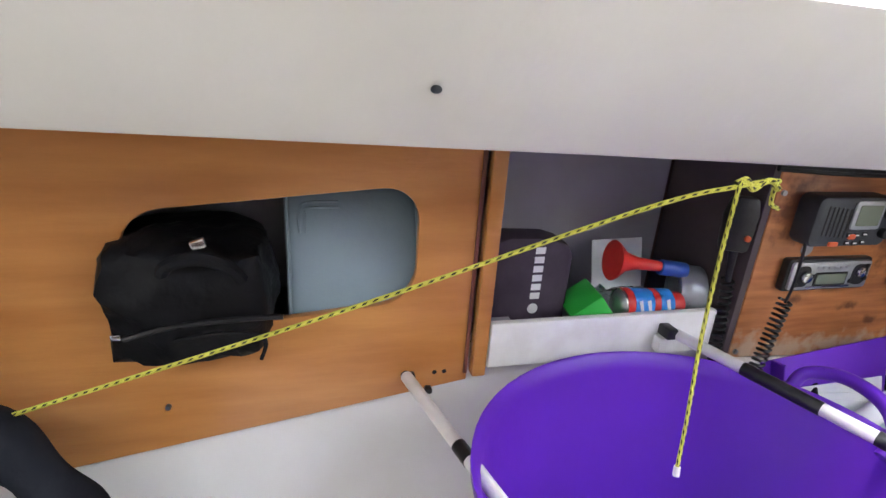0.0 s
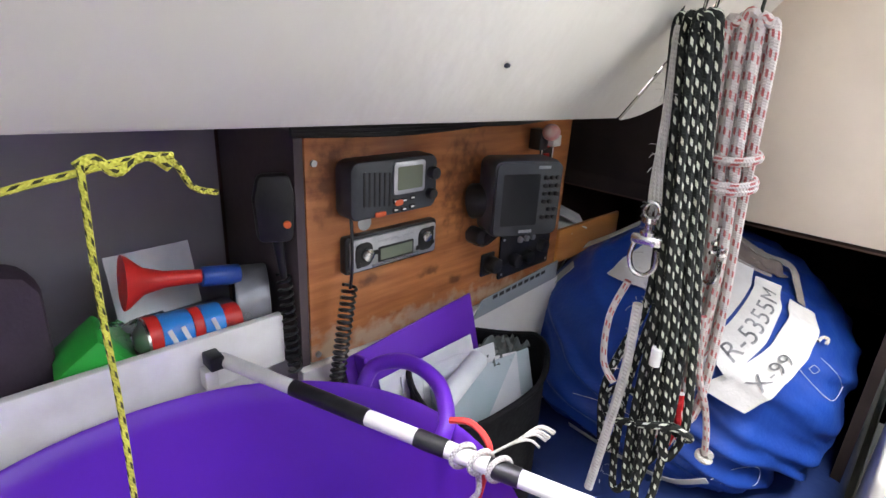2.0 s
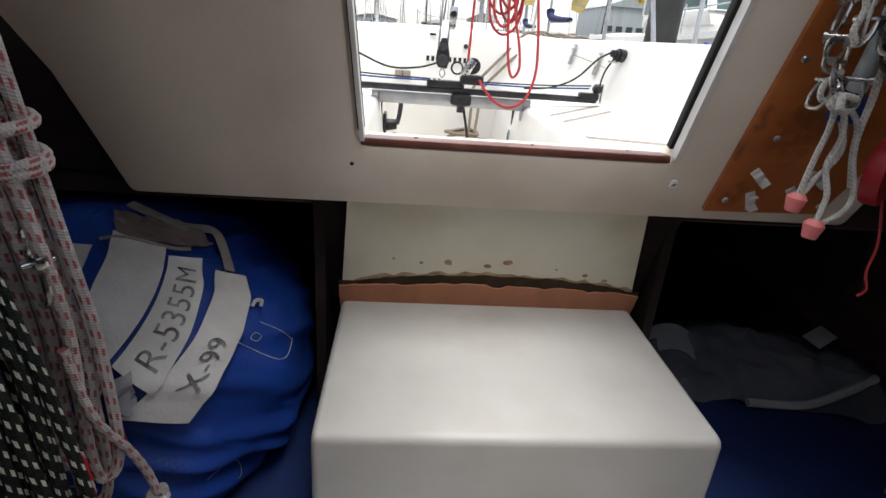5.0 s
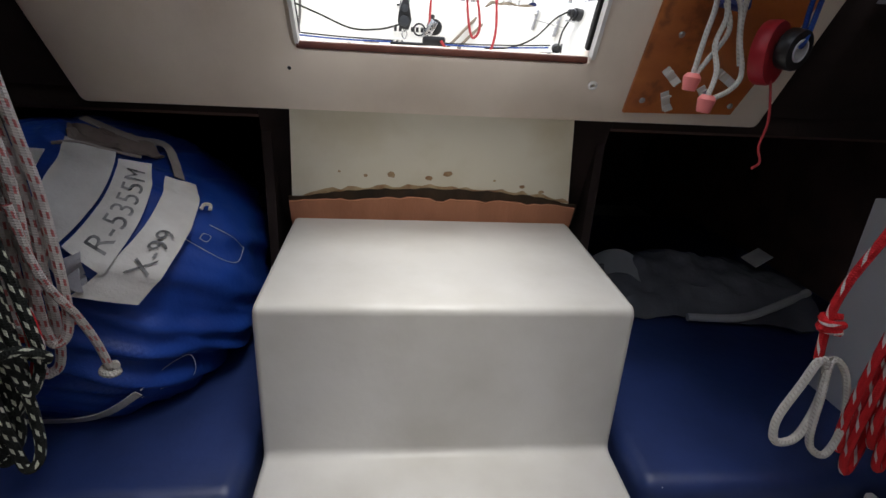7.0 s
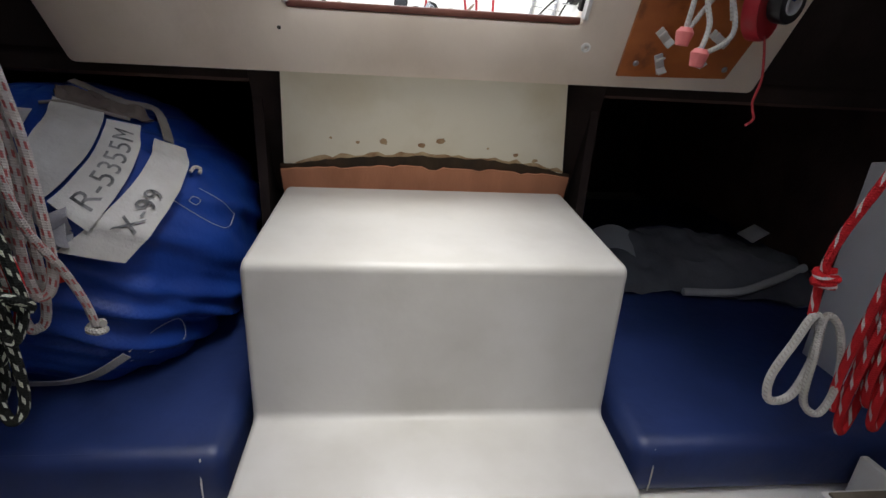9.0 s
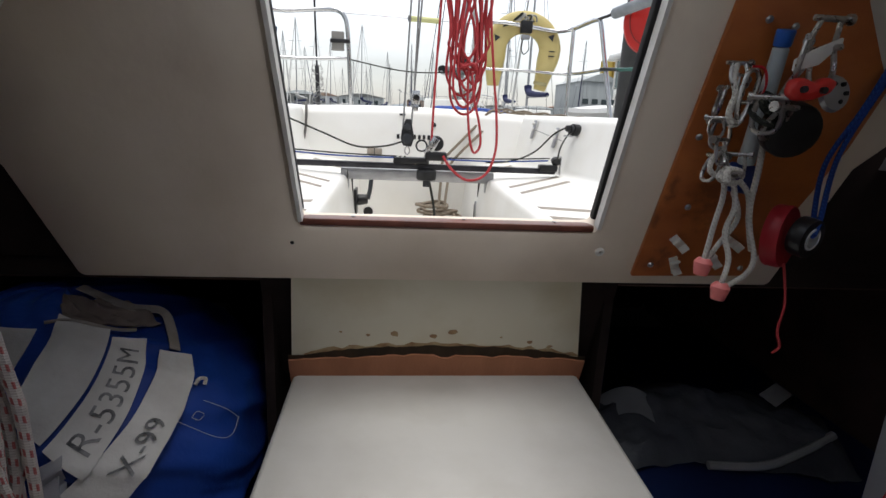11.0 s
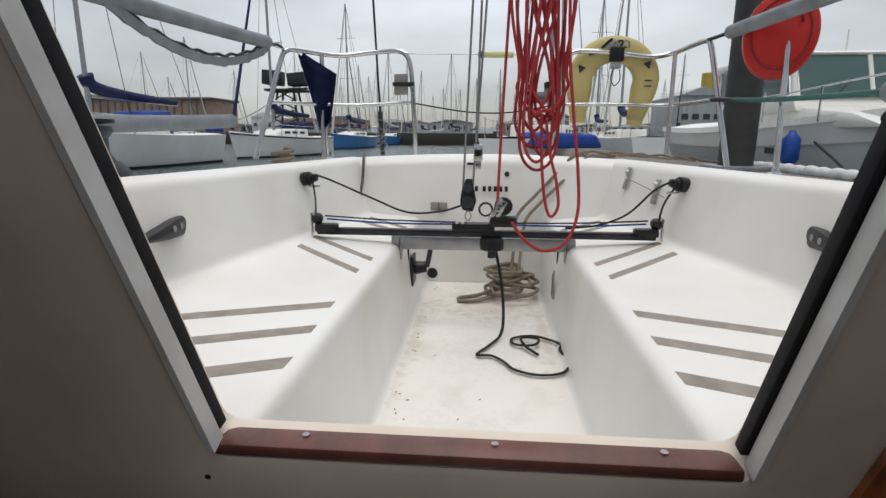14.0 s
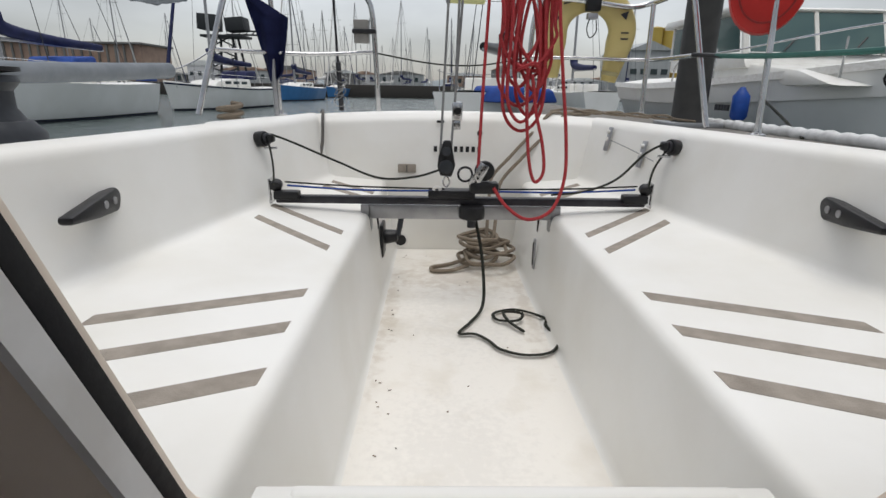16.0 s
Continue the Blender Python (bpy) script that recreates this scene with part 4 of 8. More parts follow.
def snap_shackle(at, turn):
    s = thing("snap_shackle", at, "stainless steel snap shackle on the hanging ropes", "shackle", "snap shackles")
    q = Matrix.Rotation(radians(turn), 3, "Z")
    P = lambda *p: Vector(at) + q @ Vector(p)
    part("bow", tube([P(-0.016, 0, 0.0), P(-0.020, 0, -0.022), P(-0.012, 0, -0.046), P(0.006, 0, -0.05), P(0.019, 0, -0.035), P(0.018, 0, -0.008)], 0.0042, 8, 6), STEEL, s)
    part("body", box(P(0, 0, 0.006), (0.046, 0.014, 0.016), 0.004, (0, 0, turn)), STEEL, s)
    part("swivel", lathe([(0.0, -0.002), (0.011, 0.0), (0.012, 0.006), (0.006, 0.01), (0.006, 0.016), (0.012, 0.02), (0.011, 0.028), (0.0, 0.03)], P(0, 0, 0.014), n=14), STEEL, s)
    part("eye", tube([P(0.011 * math.cos(t), 0, 0.052 + 0.013 * math.sin(t)) for t in [i * 0.785 for i in range(8)]], 0.0035, 8, 4, closed=True), STEEL, s)
    part("pin", cyl(P(0.012, -0.016, 0.004), P(0.012, 0.016, 0.004), 0.003), STEEL, s)


def sway(ob, dx, dy, top=1.43, reach=0.42):
    """Leans a hanging rope: its lower part drifts sideways, its top stays on the hook."""
    for p in ob.children:
        for v in p.data.vertices:
            k = min(1.0, max(0.0, (top - v.co.z - ob.location.z - p.location.z) / reach))
            v.co.x += dx * k
            v.co.y += dy * k


sway(bc, 0.055, -0.006)
sway(wc, 0.012, 0.055)
sway(fz, 0.063, -0.004, 1.43, 0.28)
snap_shackle((-0.663, 1.147, 1.125), 12)
snap_shackle((-0.595, 1.245, 1.11), -35)

# ---- sail bag ----
bag = thing("sail_bag", (-0.70, 1.68, 0.54), "royal blue sail bag with white panels and pale straps", "sail bag")
BC, BR = Vector((-0.74, 1.69, 0.76)), Vector((0.355, 0.36, 0.28))


def bag_at(az, el, off=0.0):
    """A point of the bag's skin: az round from straight forward (towards the bow), el up, in degrees."""
    a, e = radians(az), radians(el)
    d = Vector((math.sin(a) * math.cos(e), -math.cos(a) * math.cos(e), math.sin(e)))
    s = lambda v, p: math.copysign(abs(v) ** p, v)
    ex = 0.85 if d.z > 0 else 0.85 - 0.22 * min(1, -2 * d.z)
    p = Vector((BR.x * s(d.x, ex), BR.y * s(d.y, ex), BR.z * s(d.z, 0.85)))
    if p.z > 0:
        p.x *= 1 - 0.30 * (p.z / BR.z) ** 2
        p.y *= 1 - 0.25 * (p.z / BR.z) ** 2
    low = max(0, min(1, 0.42 - d.z * 1.5))
    across, along = a * 1.0 + e * 1.7, a * 0.5 - e
    big = math.exp(-(4.0 * noise.noise(Vector((across * 2.0, along * 0.6, 4)))) ** 2)
    small = math.exp(-(3.6 * noise.noise(Vector((across * 4.4 + 3, along * 1.1, 9)))) ** 2)
    soft = noise.noise(d * 2.6) * 0.012 + noise.noise(d * 6.5) * 0.004
    q = BC + p * 0.965 + d * (soft + low * (0.030 * big + 0.009 * small - 0.014) + 0.006 * big + off)
    q.z = max(q.z, 0.545)
    return q


def patch(az0, az1, el0, el1, off, nu=22, nv=22, shear=0.0, t=0.002):
    return sheet(lambda u, v: bag_at(az0 + (az1 - az0) * u + shear * (v - 0.5), el0 + (el1 - el0) * v, off), nu, nv, t)


part("body", loft([[bag_at(360 * i / 240, -70 + 158 * j / 150) for i in range(240)] for j in range(151)], closed=True, caps=True), BLUEBAG, bag, smooth=70)


def on_bag(quad, u, v, off):
    """A point on a four-cornered piece of the bag's front: corners top left, top right, bottom right, bottom left."""
    tl, tr, br, bl = [Vector(c) for c in quad]
    a = bl.lerp(br, u).lerp(tl.lerp(tr, u), v)
    return bag_at(a.x, a.y, off + 0.024 * (1 - v) ** 2)


PANEL = ((18, 70), (76, 36), (35, 4), (10, 27))
STRIPES = (((22.5, 66), (49, 55), (19.5, 24), (11, 32)), ((47, 51), (61, 46.5), (27.5, 14), (20, 22.5)), ((64, 41.5), (74, 34.5), (34, 4.5), (20, 9.5)))
part("front_flap", sheet(lambda u, v: on_bag(PANEL, u, v, 0.006), 40, 40, 0.003), BLUEBAG, bag)
for quad in STRIPES:
    part("white_panel", sheet(lambda u, v: on_bag(quad, u, v, 0.016), 14, 36, 0.002), WHITECLOTH, bag, "grubby white panel")
part("white_panel", sheet(lambda u, v: bag_at(-24 + 30 * u + 3 * v, 36 + 26 * v, 0.006), 14, 20, 0.002), WHITECLOTH, bag, "grubby white panel")
GREYC = mat("lilac_grey_cloth", (0.40, 0.40, 0.43), 0.8, 0, (0.30, 0.30, 0.33), 14, 4, 0.3, 90)
part("flap", sheet(lambda u, v: bag_at(10 + 13 * u, 27 - 7 * u - 8 * v + 2 * math.sin(5 * u), 0.034 + 0.014 * math.sin(7 * u + 2 * v)), 14, 8, 0.003), GREYC, bag, "loose greyish cloth flap")
part("flap", sheet(lambda u, v: bag_at(19 + 5 * u, 19 - 9 * v + 2 * u, 0.040 + 0.012 * math.sin(6 * v)), 8, 10, 0.003), GREYC, bag, "loose greyish cloth flap")
# pale webbing toned down for the shadow round the bag's neck
STRAPC = mat("shaded_pale_webbing", (0.34, 0.31, 0.28), 0.9, 0, (0.25, 0.22, 0.20), 12, 5, 0.4, 90)
# the beige is darkened to carry the shadow inside the open neck
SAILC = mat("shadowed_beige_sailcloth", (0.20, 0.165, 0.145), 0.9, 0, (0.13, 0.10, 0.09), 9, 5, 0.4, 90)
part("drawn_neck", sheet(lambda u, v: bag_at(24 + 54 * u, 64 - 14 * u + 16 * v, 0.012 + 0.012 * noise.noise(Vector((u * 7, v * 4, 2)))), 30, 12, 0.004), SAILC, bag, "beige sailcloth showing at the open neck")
part("collar", tube([bag_at(14, 63, 0.012), bag_at(30, 62, 0.016), bag_at(50, 54, 0.014), bag_at(62, 52, 0.012)], 0.0032, 8, 6), STRAPC, bag, "pale hem round the neck")
part("toggle", tube([bag_at(65, 26, 0.012), bag_at(67, 27, 0.016), bag_at(69, 26, 0.016), bag_at(68, 24.5, 0.012)], 0.0035, 8, 6), WORNWHITE, bag, "white cord toggle")
STRAP = mat("pale_webbing", (0.50, 0.49, 0.45), 0.8, 0, (0.40, 0.39, 0.35), 25, 4, 0.3, 200)


def strap(pts, w=0.013):
    path = smooth_path(pts, 8)
    rows = []
    for i, p in enumerate(path):
        d = (path[min(i + 1, len(path) - 1)] - path[max(i - 1, 0)]).normalized()
        out = (p - BC).normalized()
        s = d.cross(out).normalized() * w
        rows.append([p - s, p, p + s])
    return thicken(loft(rows), 0.002)


part("strap", strap([bag_at(-62, 62, 0.01), bag_at(-66, 45, 0.012), bag_at(-74, 28, 0.014), bag_at(-80, 10, 0.012), bag_at(-70, -12, 0.012), bag_at(-52, -28, 0.012)]), STRAP, bag, "pale webbing strap")
part("strap", strap([bag_at(-46, 30, 0.012), bag_at(-50, 8, 0.012), bag_at(-44, -12, 0.014), bag_at(-30, -30, 0.016)]), STRAP, bag, "pale webbing strap")
part("strap", strap([bag_at(-12, -40, 0.02), bag_at(3, -38, 0.022), bag_at(15, -32, 0.018), bag_at(27, -25, 0.014)], 0.009), STRAP, bag, "pale webbing strap")
part("strap", strap([bag_at(50, 80, 0.02), bag_at(72, 62, 0.018), bag_at(82, 53, 0.018), bag_at(78, 46, 0.016), bag_at(70, 39, 0.014)], 0.010), STRAPC, bag, "pale draw strap over the neck")
part("red_tag", sheet(lambda u, v: bag_at(8 + 12 * u, 4 + 1.5 * u - 5 * v, 0.014 + 0.01 * math.sin(4 * u)), 8, 6, 0.002), REDP, bag, "red cloth tag")
for pts in (((52, 21.5), (59, 14), (66, 6.5), (72, 4), (77, 7)), ((66, 20), (72, 13), (77, 6.5)), ((28, -23), (38, -22), (48, -20.5), (49, -30), (38, -33), (27, -34)), ((-10, -14), (0, -12), (10, -12)), ((60, 17), (62, 18), (64, 16), (62, 15), (60, 17))):
    part("stitching", tube([bag_at(a, e, 0.003) for a, e in pts], 0.0006, 4, 8), WHITECLOTH, bag, "white stitching")


def written(text, size):
    cu = bpy.data.curves.new("text", "FONT")
    cu.body, cu.size, cu.align_x, cu.align_y = text, size, "CENTER", "CENTER"
    cu.resolution_u = 3
    ob = new("text", cu)
    bpy.context.view_layer.update()
    me = bpy.data.meshes.new_from_object(ob.evaluated_get(bpy.context.evaluated_depsgraph_get()))
    bm = bmesh.new()
    bm.from_mesh(me)
    bpy.data.objects.remove(ob)
    bpy.data.meshes.remove(me)
    bmesh.ops.triangulate(bm, faces=bm.faces)
    bmesh.ops.subdivide_edges(bm, edges=[e for e in bm.edges if e.calc_length() > size * 0.25], cuts=1)
    return bm


INK = mat("faded_black_ink", (0.06, 0.06, 0.065), 0.8, 0, (0.26, 0.26, 0.265), 60, 4)


def wrap_text(text, quad, v0, v1, u0, u1, label):
    """Writing laid along one of the white panels, from its lower end upwards."""
    bm = written(text, 0.06)
    xs, ys_ = [v.co.x for v in bm.verts], [v.co.y for v in bm.verts]
    for v in bm.verts:
        along, across = (v.co.x - min(xs)) / (max(xs) - min(xs)), (v.co.y - min(ys_)) / (max(ys_) - min(ys_))
        v.co = on_bag(quad, u1 + (u0 - u1) * across, v0 + (v1 - v0) * along, 0.0200)
    part("lettering", bm, INK, bag, label, 0)


wrap_text("R-5355M", STRIPES[1], 0.10, 0.88, 0.26, 0.80, "stencilled black sail number")
wrap_text("X-99", STRIPES[2], 0.18, 0.50, 0.3, 0.72, "handwritten black mark")

# ---- instruments ----
def knob(parent, at, r, h, material, name="knob", axis=(1, 0, 0)):
    a = Vector(at)
    return part(name, cyl(a, a + Vector(axis) * h, r, r * 0.9, 14, edge=r * 0.2), material, parent)


def face(parent, name, x, y, z, w, h, t, material, r=0.002, label="", bv=0.0008):
    """A small plate on the ship's side, its outer face at x + t."""
    return part(name, plate_x([(y + a, z + b) for a, b in rounded(w, h, r, 3)], x + t, t, bv), material, parent, label)


vhf = thing("vhf_radio", (-0.998, 0.895, 1.16), "dark grey marine radio with a small grey screen", "radio")
T = -0.998
part("housing", prism([(y, z) for y, z in rounded(0.172, 0.088, 0.016, 5, 0.9, 1.185)], 0.042, Matrix.Translation((T, 0, 0)) @ YZ, 0.006), DGREY, vhf)
for k in range(6):
    face(vhf, "grille_slot", T + 0.041, 0.838 + 0.0095 * k, 1.188 - 0.001 * k, 0.0045, 0.052, 0.002, BLACK, 0.0015)
bez = face(vhf, "bezel", T + 0.041, 0.923, 1.198, 0.064, 0.050, 0.004, SILVER, 0.006)
part("screen", plate_x([(0.923 + a, 1.198 + b) for a, b in rounded(0.050, 0.036, 0.002, 3)], T + 0.0465, 0.001), SCREEN, bez)
face(vhf, "button", T + 0.041, 0.903, 1.160, 0.016, 0.009, 0.004, ORANGE, 0.004, "orange button")
face(vhf, "button", T + 0.041, 0.867, 1.147, 0.020, 0.008, 0.004, ORANGE, 0.003, "red-orange button")
for k in range(3):
    for j in range(2):
        face(vhf, "key", T + 0.041, 0.897 + 0.017 * k, 1.149 + 0.014 * j - (0.003 if k else 0) + 0.002 * k, 0.011, 0.0085, 0.003, BLACK, 0.002)
        face(vhf, "key_mark", T + 0.0437, 0.897 + 0.017 * k, 1.1492 + 0.014 * j - (0.003 if k else 0) + 0.002 * k, 0.007, 0.0022, 0.0006, WHITEP, 0.0005, "plain white bar", 0)
knob(vhf, (T + 0.041, 0.971, 1.20), 0.011, 0.014, BLACK)
knob(vhf, (T + 0.041, 0.969, 1.166), 0.010, 0.012, BLACK)
part("label_mark", lathe([(0.0, 0), (0.013, 0.0), (0.013, 0.0012), (0, 0.0012)], (-0.999, 0.87, 1.122), (1, 0, 0), 16), SILVER, vhf, "plain grey oval mark")

ster = thing("car_stereo", (-1.0, 0.91, 1.05), "silver and black car stereo set into the panel", "stereo")
part("surround", prism(rounded(0.193, 0.062, 0.006, 3, 0.918, 1.078), 0.016, Matrix.Translation((T, 0, 0)) @ YZ, 0.003), BLACK, ster)
face(ster, "fascia", T + 0.015, 0.918, 1.078, 0.18, 0.052, 0.006, SILVER, 0.005)
dis = face(ster, "display", T + 0.0215, 0.918, 1.072, 0.076, 0.026, 0.001, BLACK, 0.003)
part("screen", plate_x([(0.918 + a, 1.072 + b) for a, b in rounded(0.068, 0.019, 0.001, 2)], T + 0.0235, 0.001), SCREEN, dis)
knob(ster, (T + 0.020, 0.858, 1.078), 0.0115, 0.010, STEEL)
knob(ster, (T + 0.020, 0.985, 1.083), 0.0105, 0.008, STEEL)
for k in range(6):
    face(ster, "key", T + 0.0215, 0.885 + 0.013 * k, 1.094, 0.010, 0.005, 0.002, SILVER, 0.001)
for y, z in ((0.842, 1.062), (0.875, 1.078), (0.966, 1.066), (1.0, 1.07), (0.842, 1.092), (0.998, 1.095)):
    face(ster, "key", T + 0.0215, y, z, 0.009, 0.008, 0.002, BLACK, 0.002)
for y, w in ((0.853, 0.034), (0.985, 0.036)):
    face(ster, "key_well", T + 0.0207, y, 1.078, w, 0.040, 0.0008, BLACK, 0.012, "black key surround", 0)
face(ster, "lower_trim", T + 0.0212, 0.918, 1.0565, 0.10, 0.004, 0.0012, STEEL, 0.001, "bright trim line", 0)

plot = thing("chart_plotter", (-0.95, 1.2, 1.06), "dark grey chart plotter on a swivel bracket", "chart plotter")
pm = Matrix.Translation((-0.898, 1.160, 1.140)) @ Matrix.Rotation(radians(-24), 4, "Z") @ YZ @ Matrix.Diagonal((0.9, 0.9, 1, 1))
part("housing", prism(rounded(0.155, 0.158, 0.018, 5), -0.065, pm, 0.008), DGREY, plot)
part("fascia", prism(rounded(0.148, 0.150, 0.014, 5), 0.005, pm, 0.002), DGREY, plot)
part("screen", prism(rounded(0.082, 0.106, 0.003, 2, -0.018, 0.0), 0.0015, pm @ Matrix.Translation((0, 0, 0.0042))), mat("dark_glass_screen", (0.02, 0.022, 0.024), 0.12, 0, (0.03, 0.03, 0.032), 5, 2), plot)
for j in range(6):
    for k in range(3):
        if (j, k) not in ((3, 2), (4, 0)):
            part("key", prism(rounded(0.011, 0.009, 0.004, 3, 0.036 + 0.0135 * k, 0.045 - 0.0165 * j), 0.004, pm @ Matrix.Translation((0, 0, 0.0045)), 0.001), BLACK, plot)
part("label_bar", prism(rounded(0.03, 0.006, 0.001, 1, 0.0, -0.066), 0.001, pm @ Matrix.Translation((0, 0, 0.005))), SILVER, plot, "plain grey bar")
part("label_bar", prism(rounded(0.028, 0.006, 0.001, 1, 0.03, 0.066), 0.001, pm @ Matrix.Translation((0, 0, 0.005))), SILVER, plot, "plain grey bar")
part("bracket", tube([(-0.995, 1.12, 1.06), (-0.96, 1.115, 1.05), (-0.925, 1.12, 1.085)], 0.011, 8, 5), BLACK, plot)
knob(plot, (-0.975, 1.10, 1.065), 0.017, 0.03, BLACK, "bracket_knob")
part("mount", cyl((-0.999, 1.12, 1.12), (-0.95, 1.14, 1.13), 0.034, edge=0.006), BLACK, plot)

sw = thing("socket_panel", (-1.0, 1.24, 0.95), "black switch panel with three pale knobs and sockets", "switch panel")
face(sw, "plate", T, 1.315, 0.979, 0.185, 0.098, 0.004, BLACK, 0.003)
for k in range(3):
    knob(sw, (T + 0.004, 1.285 + 0.023 * k, 1.010 - 0.001 * k), 0.0075, 0.008, SILVER)
for y, z in ((1.27, 0.966), (1.315, 0.966), (1.37, 0.98)):
    knob(sw, (T + 0.004, y, z), 0.016, 0.018, BLACK, "socket")
for y in (1.232, 1.398):
    for z in (0.94, 1.019):
        part("screw", cyl((T + 0.003, y, z), (T + 0.0055, y, z), 0.003, n=8), SILVER, sw)
sk = thing("power_socket", (-1.0, 1.145, 0.97), "black round power socket with a lid", "socket")
face(sk, "plate", T, 1.185, 0.975, 0.042, 0.05, 0.003, BLACK, 0.004)
knob(sk, (T + 0.003, 1.188, 0.977), 0.018, 0.026, BLACK, "lid")
br = thing("breaker_panel", (-1.0, 1.38, 1.06), "narrow black breaker strip with red switches", "switch panel")
face(br, "plate", T, 1.352, 1.152, 0.044, 0.168, 0.004, BLACK, 0.003)
part("rim", holed(rounded(0.044, 0.168, 0.003, 2, 1.352, 1.152), rounded(0.039, 0.163, 0.003, 2, 1.352, 1.152), 0.0015, Matrix.Translation((T + 0.004, 0, 0)) @ YZ), WHITEP, br, "white printed border")
for k in range(6):
    face(br, "switch", T + 0.003, 1.347, 1.212 - 0.024 * k, 0.016, 0.011, 0.006, REDP, 0.001, "red rocker switch")
lamp = thing("small_lamp", (-0.98, 1.33, 1.22), "small red and white lamp at the panel's top", "lamp")
part("bulb", ball((-0.955, 1.30, 1.245), 0.017, 12, (1, 1.3, 1)), mat("frosted_red_plastic", (0.62, 0.12, 0.11), 0.3, 0, (0.7, 0.55, 0.5), 25, 2), lamp)
part("holder", box((-0.975, 1.335, 1.225), (0.03, 0.03, 0.024), 0.003), WHITEP, lamp)
part("backing", box((-0.983, 1.30, 1.228), (0.03, 0.028, 0.042), 0.003), BLACK, lamp)
strip = thing("label_strip", (-0.985, 1.27, 0.88), "grey plastic strip along the panel's foot", "strip")
part("board", plate_x([(1.14, 0.862), (1.445, 0.880), (1.445, 0.925), (1.165, 0.900)], -0.985, 0.004, 0.001), mat("grey_perspex", (0.25, 0.28, 0.29), 0.3, 0, (0.3, 0.33, 0.34), 8, 3), strip)
for k in range(9):
    y = 1.20 + 0.022 * k
    part("label_bar", plate_x([(y, 0.8895 + 0.06 * (y - 1.13)), (y + 0.015, 0.891 + 0.06 * (y - 1.13)), (y + 0.015, 0.899 + 0.06 * (y - 1.13)), (y, 0.8975 + 0.06 * (y - 1.13))], -0.9842, 0.0006), BLACK, strip, "dark unreadable lettering bar")


def coil_cord(a, b, r, turns, wire=0.0022):
    a, b = Vector(a), Vector(b)
    d = b - a
    s = d.orthogonal().normalized()
    u = d.normalized().cross(s)
    n = turns * 8
    return tube([a + d * (i / n) + r * (math.cos(i * 0.785) * s + math.sin(i * 0.785) * u) for i in range(n + 1)], wire, 6, 1, straight=True)


mic = thing("radio_microphone", (-1.02, 0.735, 1.12), "black fist microphone hung beside the panel", "microphone")
part("body", prism([(-0.026, -0.045), (0.022, -0.048), (0.028, 0.02), (0.02, 0.052), (-0.022, 0.052), (-0.03, 0.018)], 0.026, Matrix.Translation((-1.035, 0.736, 1.160)) @ Matrix.Rotation(radians(-18), 4, "Z") @ YZ, 0.008), BLACK, mic)
knob(mic, (-1.008, 0.741, 1.141), 0.006, 0.006, ORANGE, "button", (0.95, -0.3, 0))
part("strain_relief", cyl((-1.02, 0.732, 1.115), (-1.02, 0.738, 1.055), 0.008, 0.005), BLACK, mic)
part("cord", coil_cord((-1.02, 0.738, 1.06), (-1.005, 0.742, 0.90), 0.010, 13), BLACK, mic)
cd = vhf
part("straight", tube([(-0.985, 0.822, 1.168), (-0.966, 0.820, 1.150), (-0.962, 0.820, 1.10), (-0.962, 0.819, 1.06), (-0.964, 0.817, 1.035)], 0.0026, 6, 6), BLACK, cd)
part("coil", coil_cord((-0.964, 0.817, 1.04), (-0.955, 0.782, 0.875), 0.0105, 17, 0.0027), BLACK, cd)
for k in range(3):
    single("cable", tube([(-0.985, 0.74, 1.268 + 0.004 * k), (-0.975, 0.95, 1.262 + 0.006 * k), (-0.97, 1.2, 1.272 - 0.003 * k), (-0.975, 1.40, 1.275)], 0.004, 6, 6), BLACK, "black cable along the top of the panel", "cable", "cables over the panel")

# ---- open locker contents ----
gar = thing("padded_case", (-1.12, 0.39, 0.94), "dark purple-brown padded case with plain pale marks", "case")
PADDED = mat("purple_brown_fabric", (0.062, 0.045, 0.062), 0.7, 0, (0.05, 0.036, 0.05), 20, 4, 0.15, 200, 0.3)
part("body", prism([(0.305, 0.947), (0.462, 0.947), (0.463, 1.085), (0.45, 1.108), (0.41, 1.120), (0.34, 1.122), (0.308, 1.112)], 0.062, Matrix.Translation((-1.150, 0.0, 0)) @ YZ, 0.012), PADDED, gar)
for k in range(6):
    part("mark", plate_x([(0.386, 1.005 + 0.0172 * k), (0.404, 1.005 + 0.0172 * k), (0.404, 1.017 + 0.0172 * k), (0.386, 1.017 + 0.0172 * k)], -1.0868, 0.001), WHITEP, gar, "plain pale bar")
part("mark", lathe([(0, 0), (0.010, 0), (0.010, 0.001), (0, 0.001)], (-1.0875, 0.394, 0.986), (1, 0, 0), 12), WHITEP, gar, "plain pale disc")
single("green_box", box((-1.08, 0.500, 0.982), (0.085, 0.066, 0.066), 0.004, (38, 0, -8)), mat("bright_green_card", (0.03, 0.42, 0.05), 0.45, 0, (0.025, 0.36, 0.045), 12, 3), "bright green box lying tilted", "box")
horn = thing("fog_horn", (-1.11, 0.58, 1.04), "red fog horn with a blue end in clear packing", "horn")
part("trumpet", lathe([(0.031, 0.0), (0.038, 0.0), (0.035, 0.006), (0.019, 0.024), (0.012, 0.05), (0.0095, 0.105), (0.0, 0.105)], (-1.10, 0.548, 1.070), (0.1, 1, -0.12), 24), REDP, horn)
part("cap", cyl((-1.09, 0.645, 1.057), (-1.085, 0.70, 1.050), 0.015, edge=0.003), mat("blue_plastic", (0.02, 0.07, 0.32), 0.4), horn, "dark blue end")
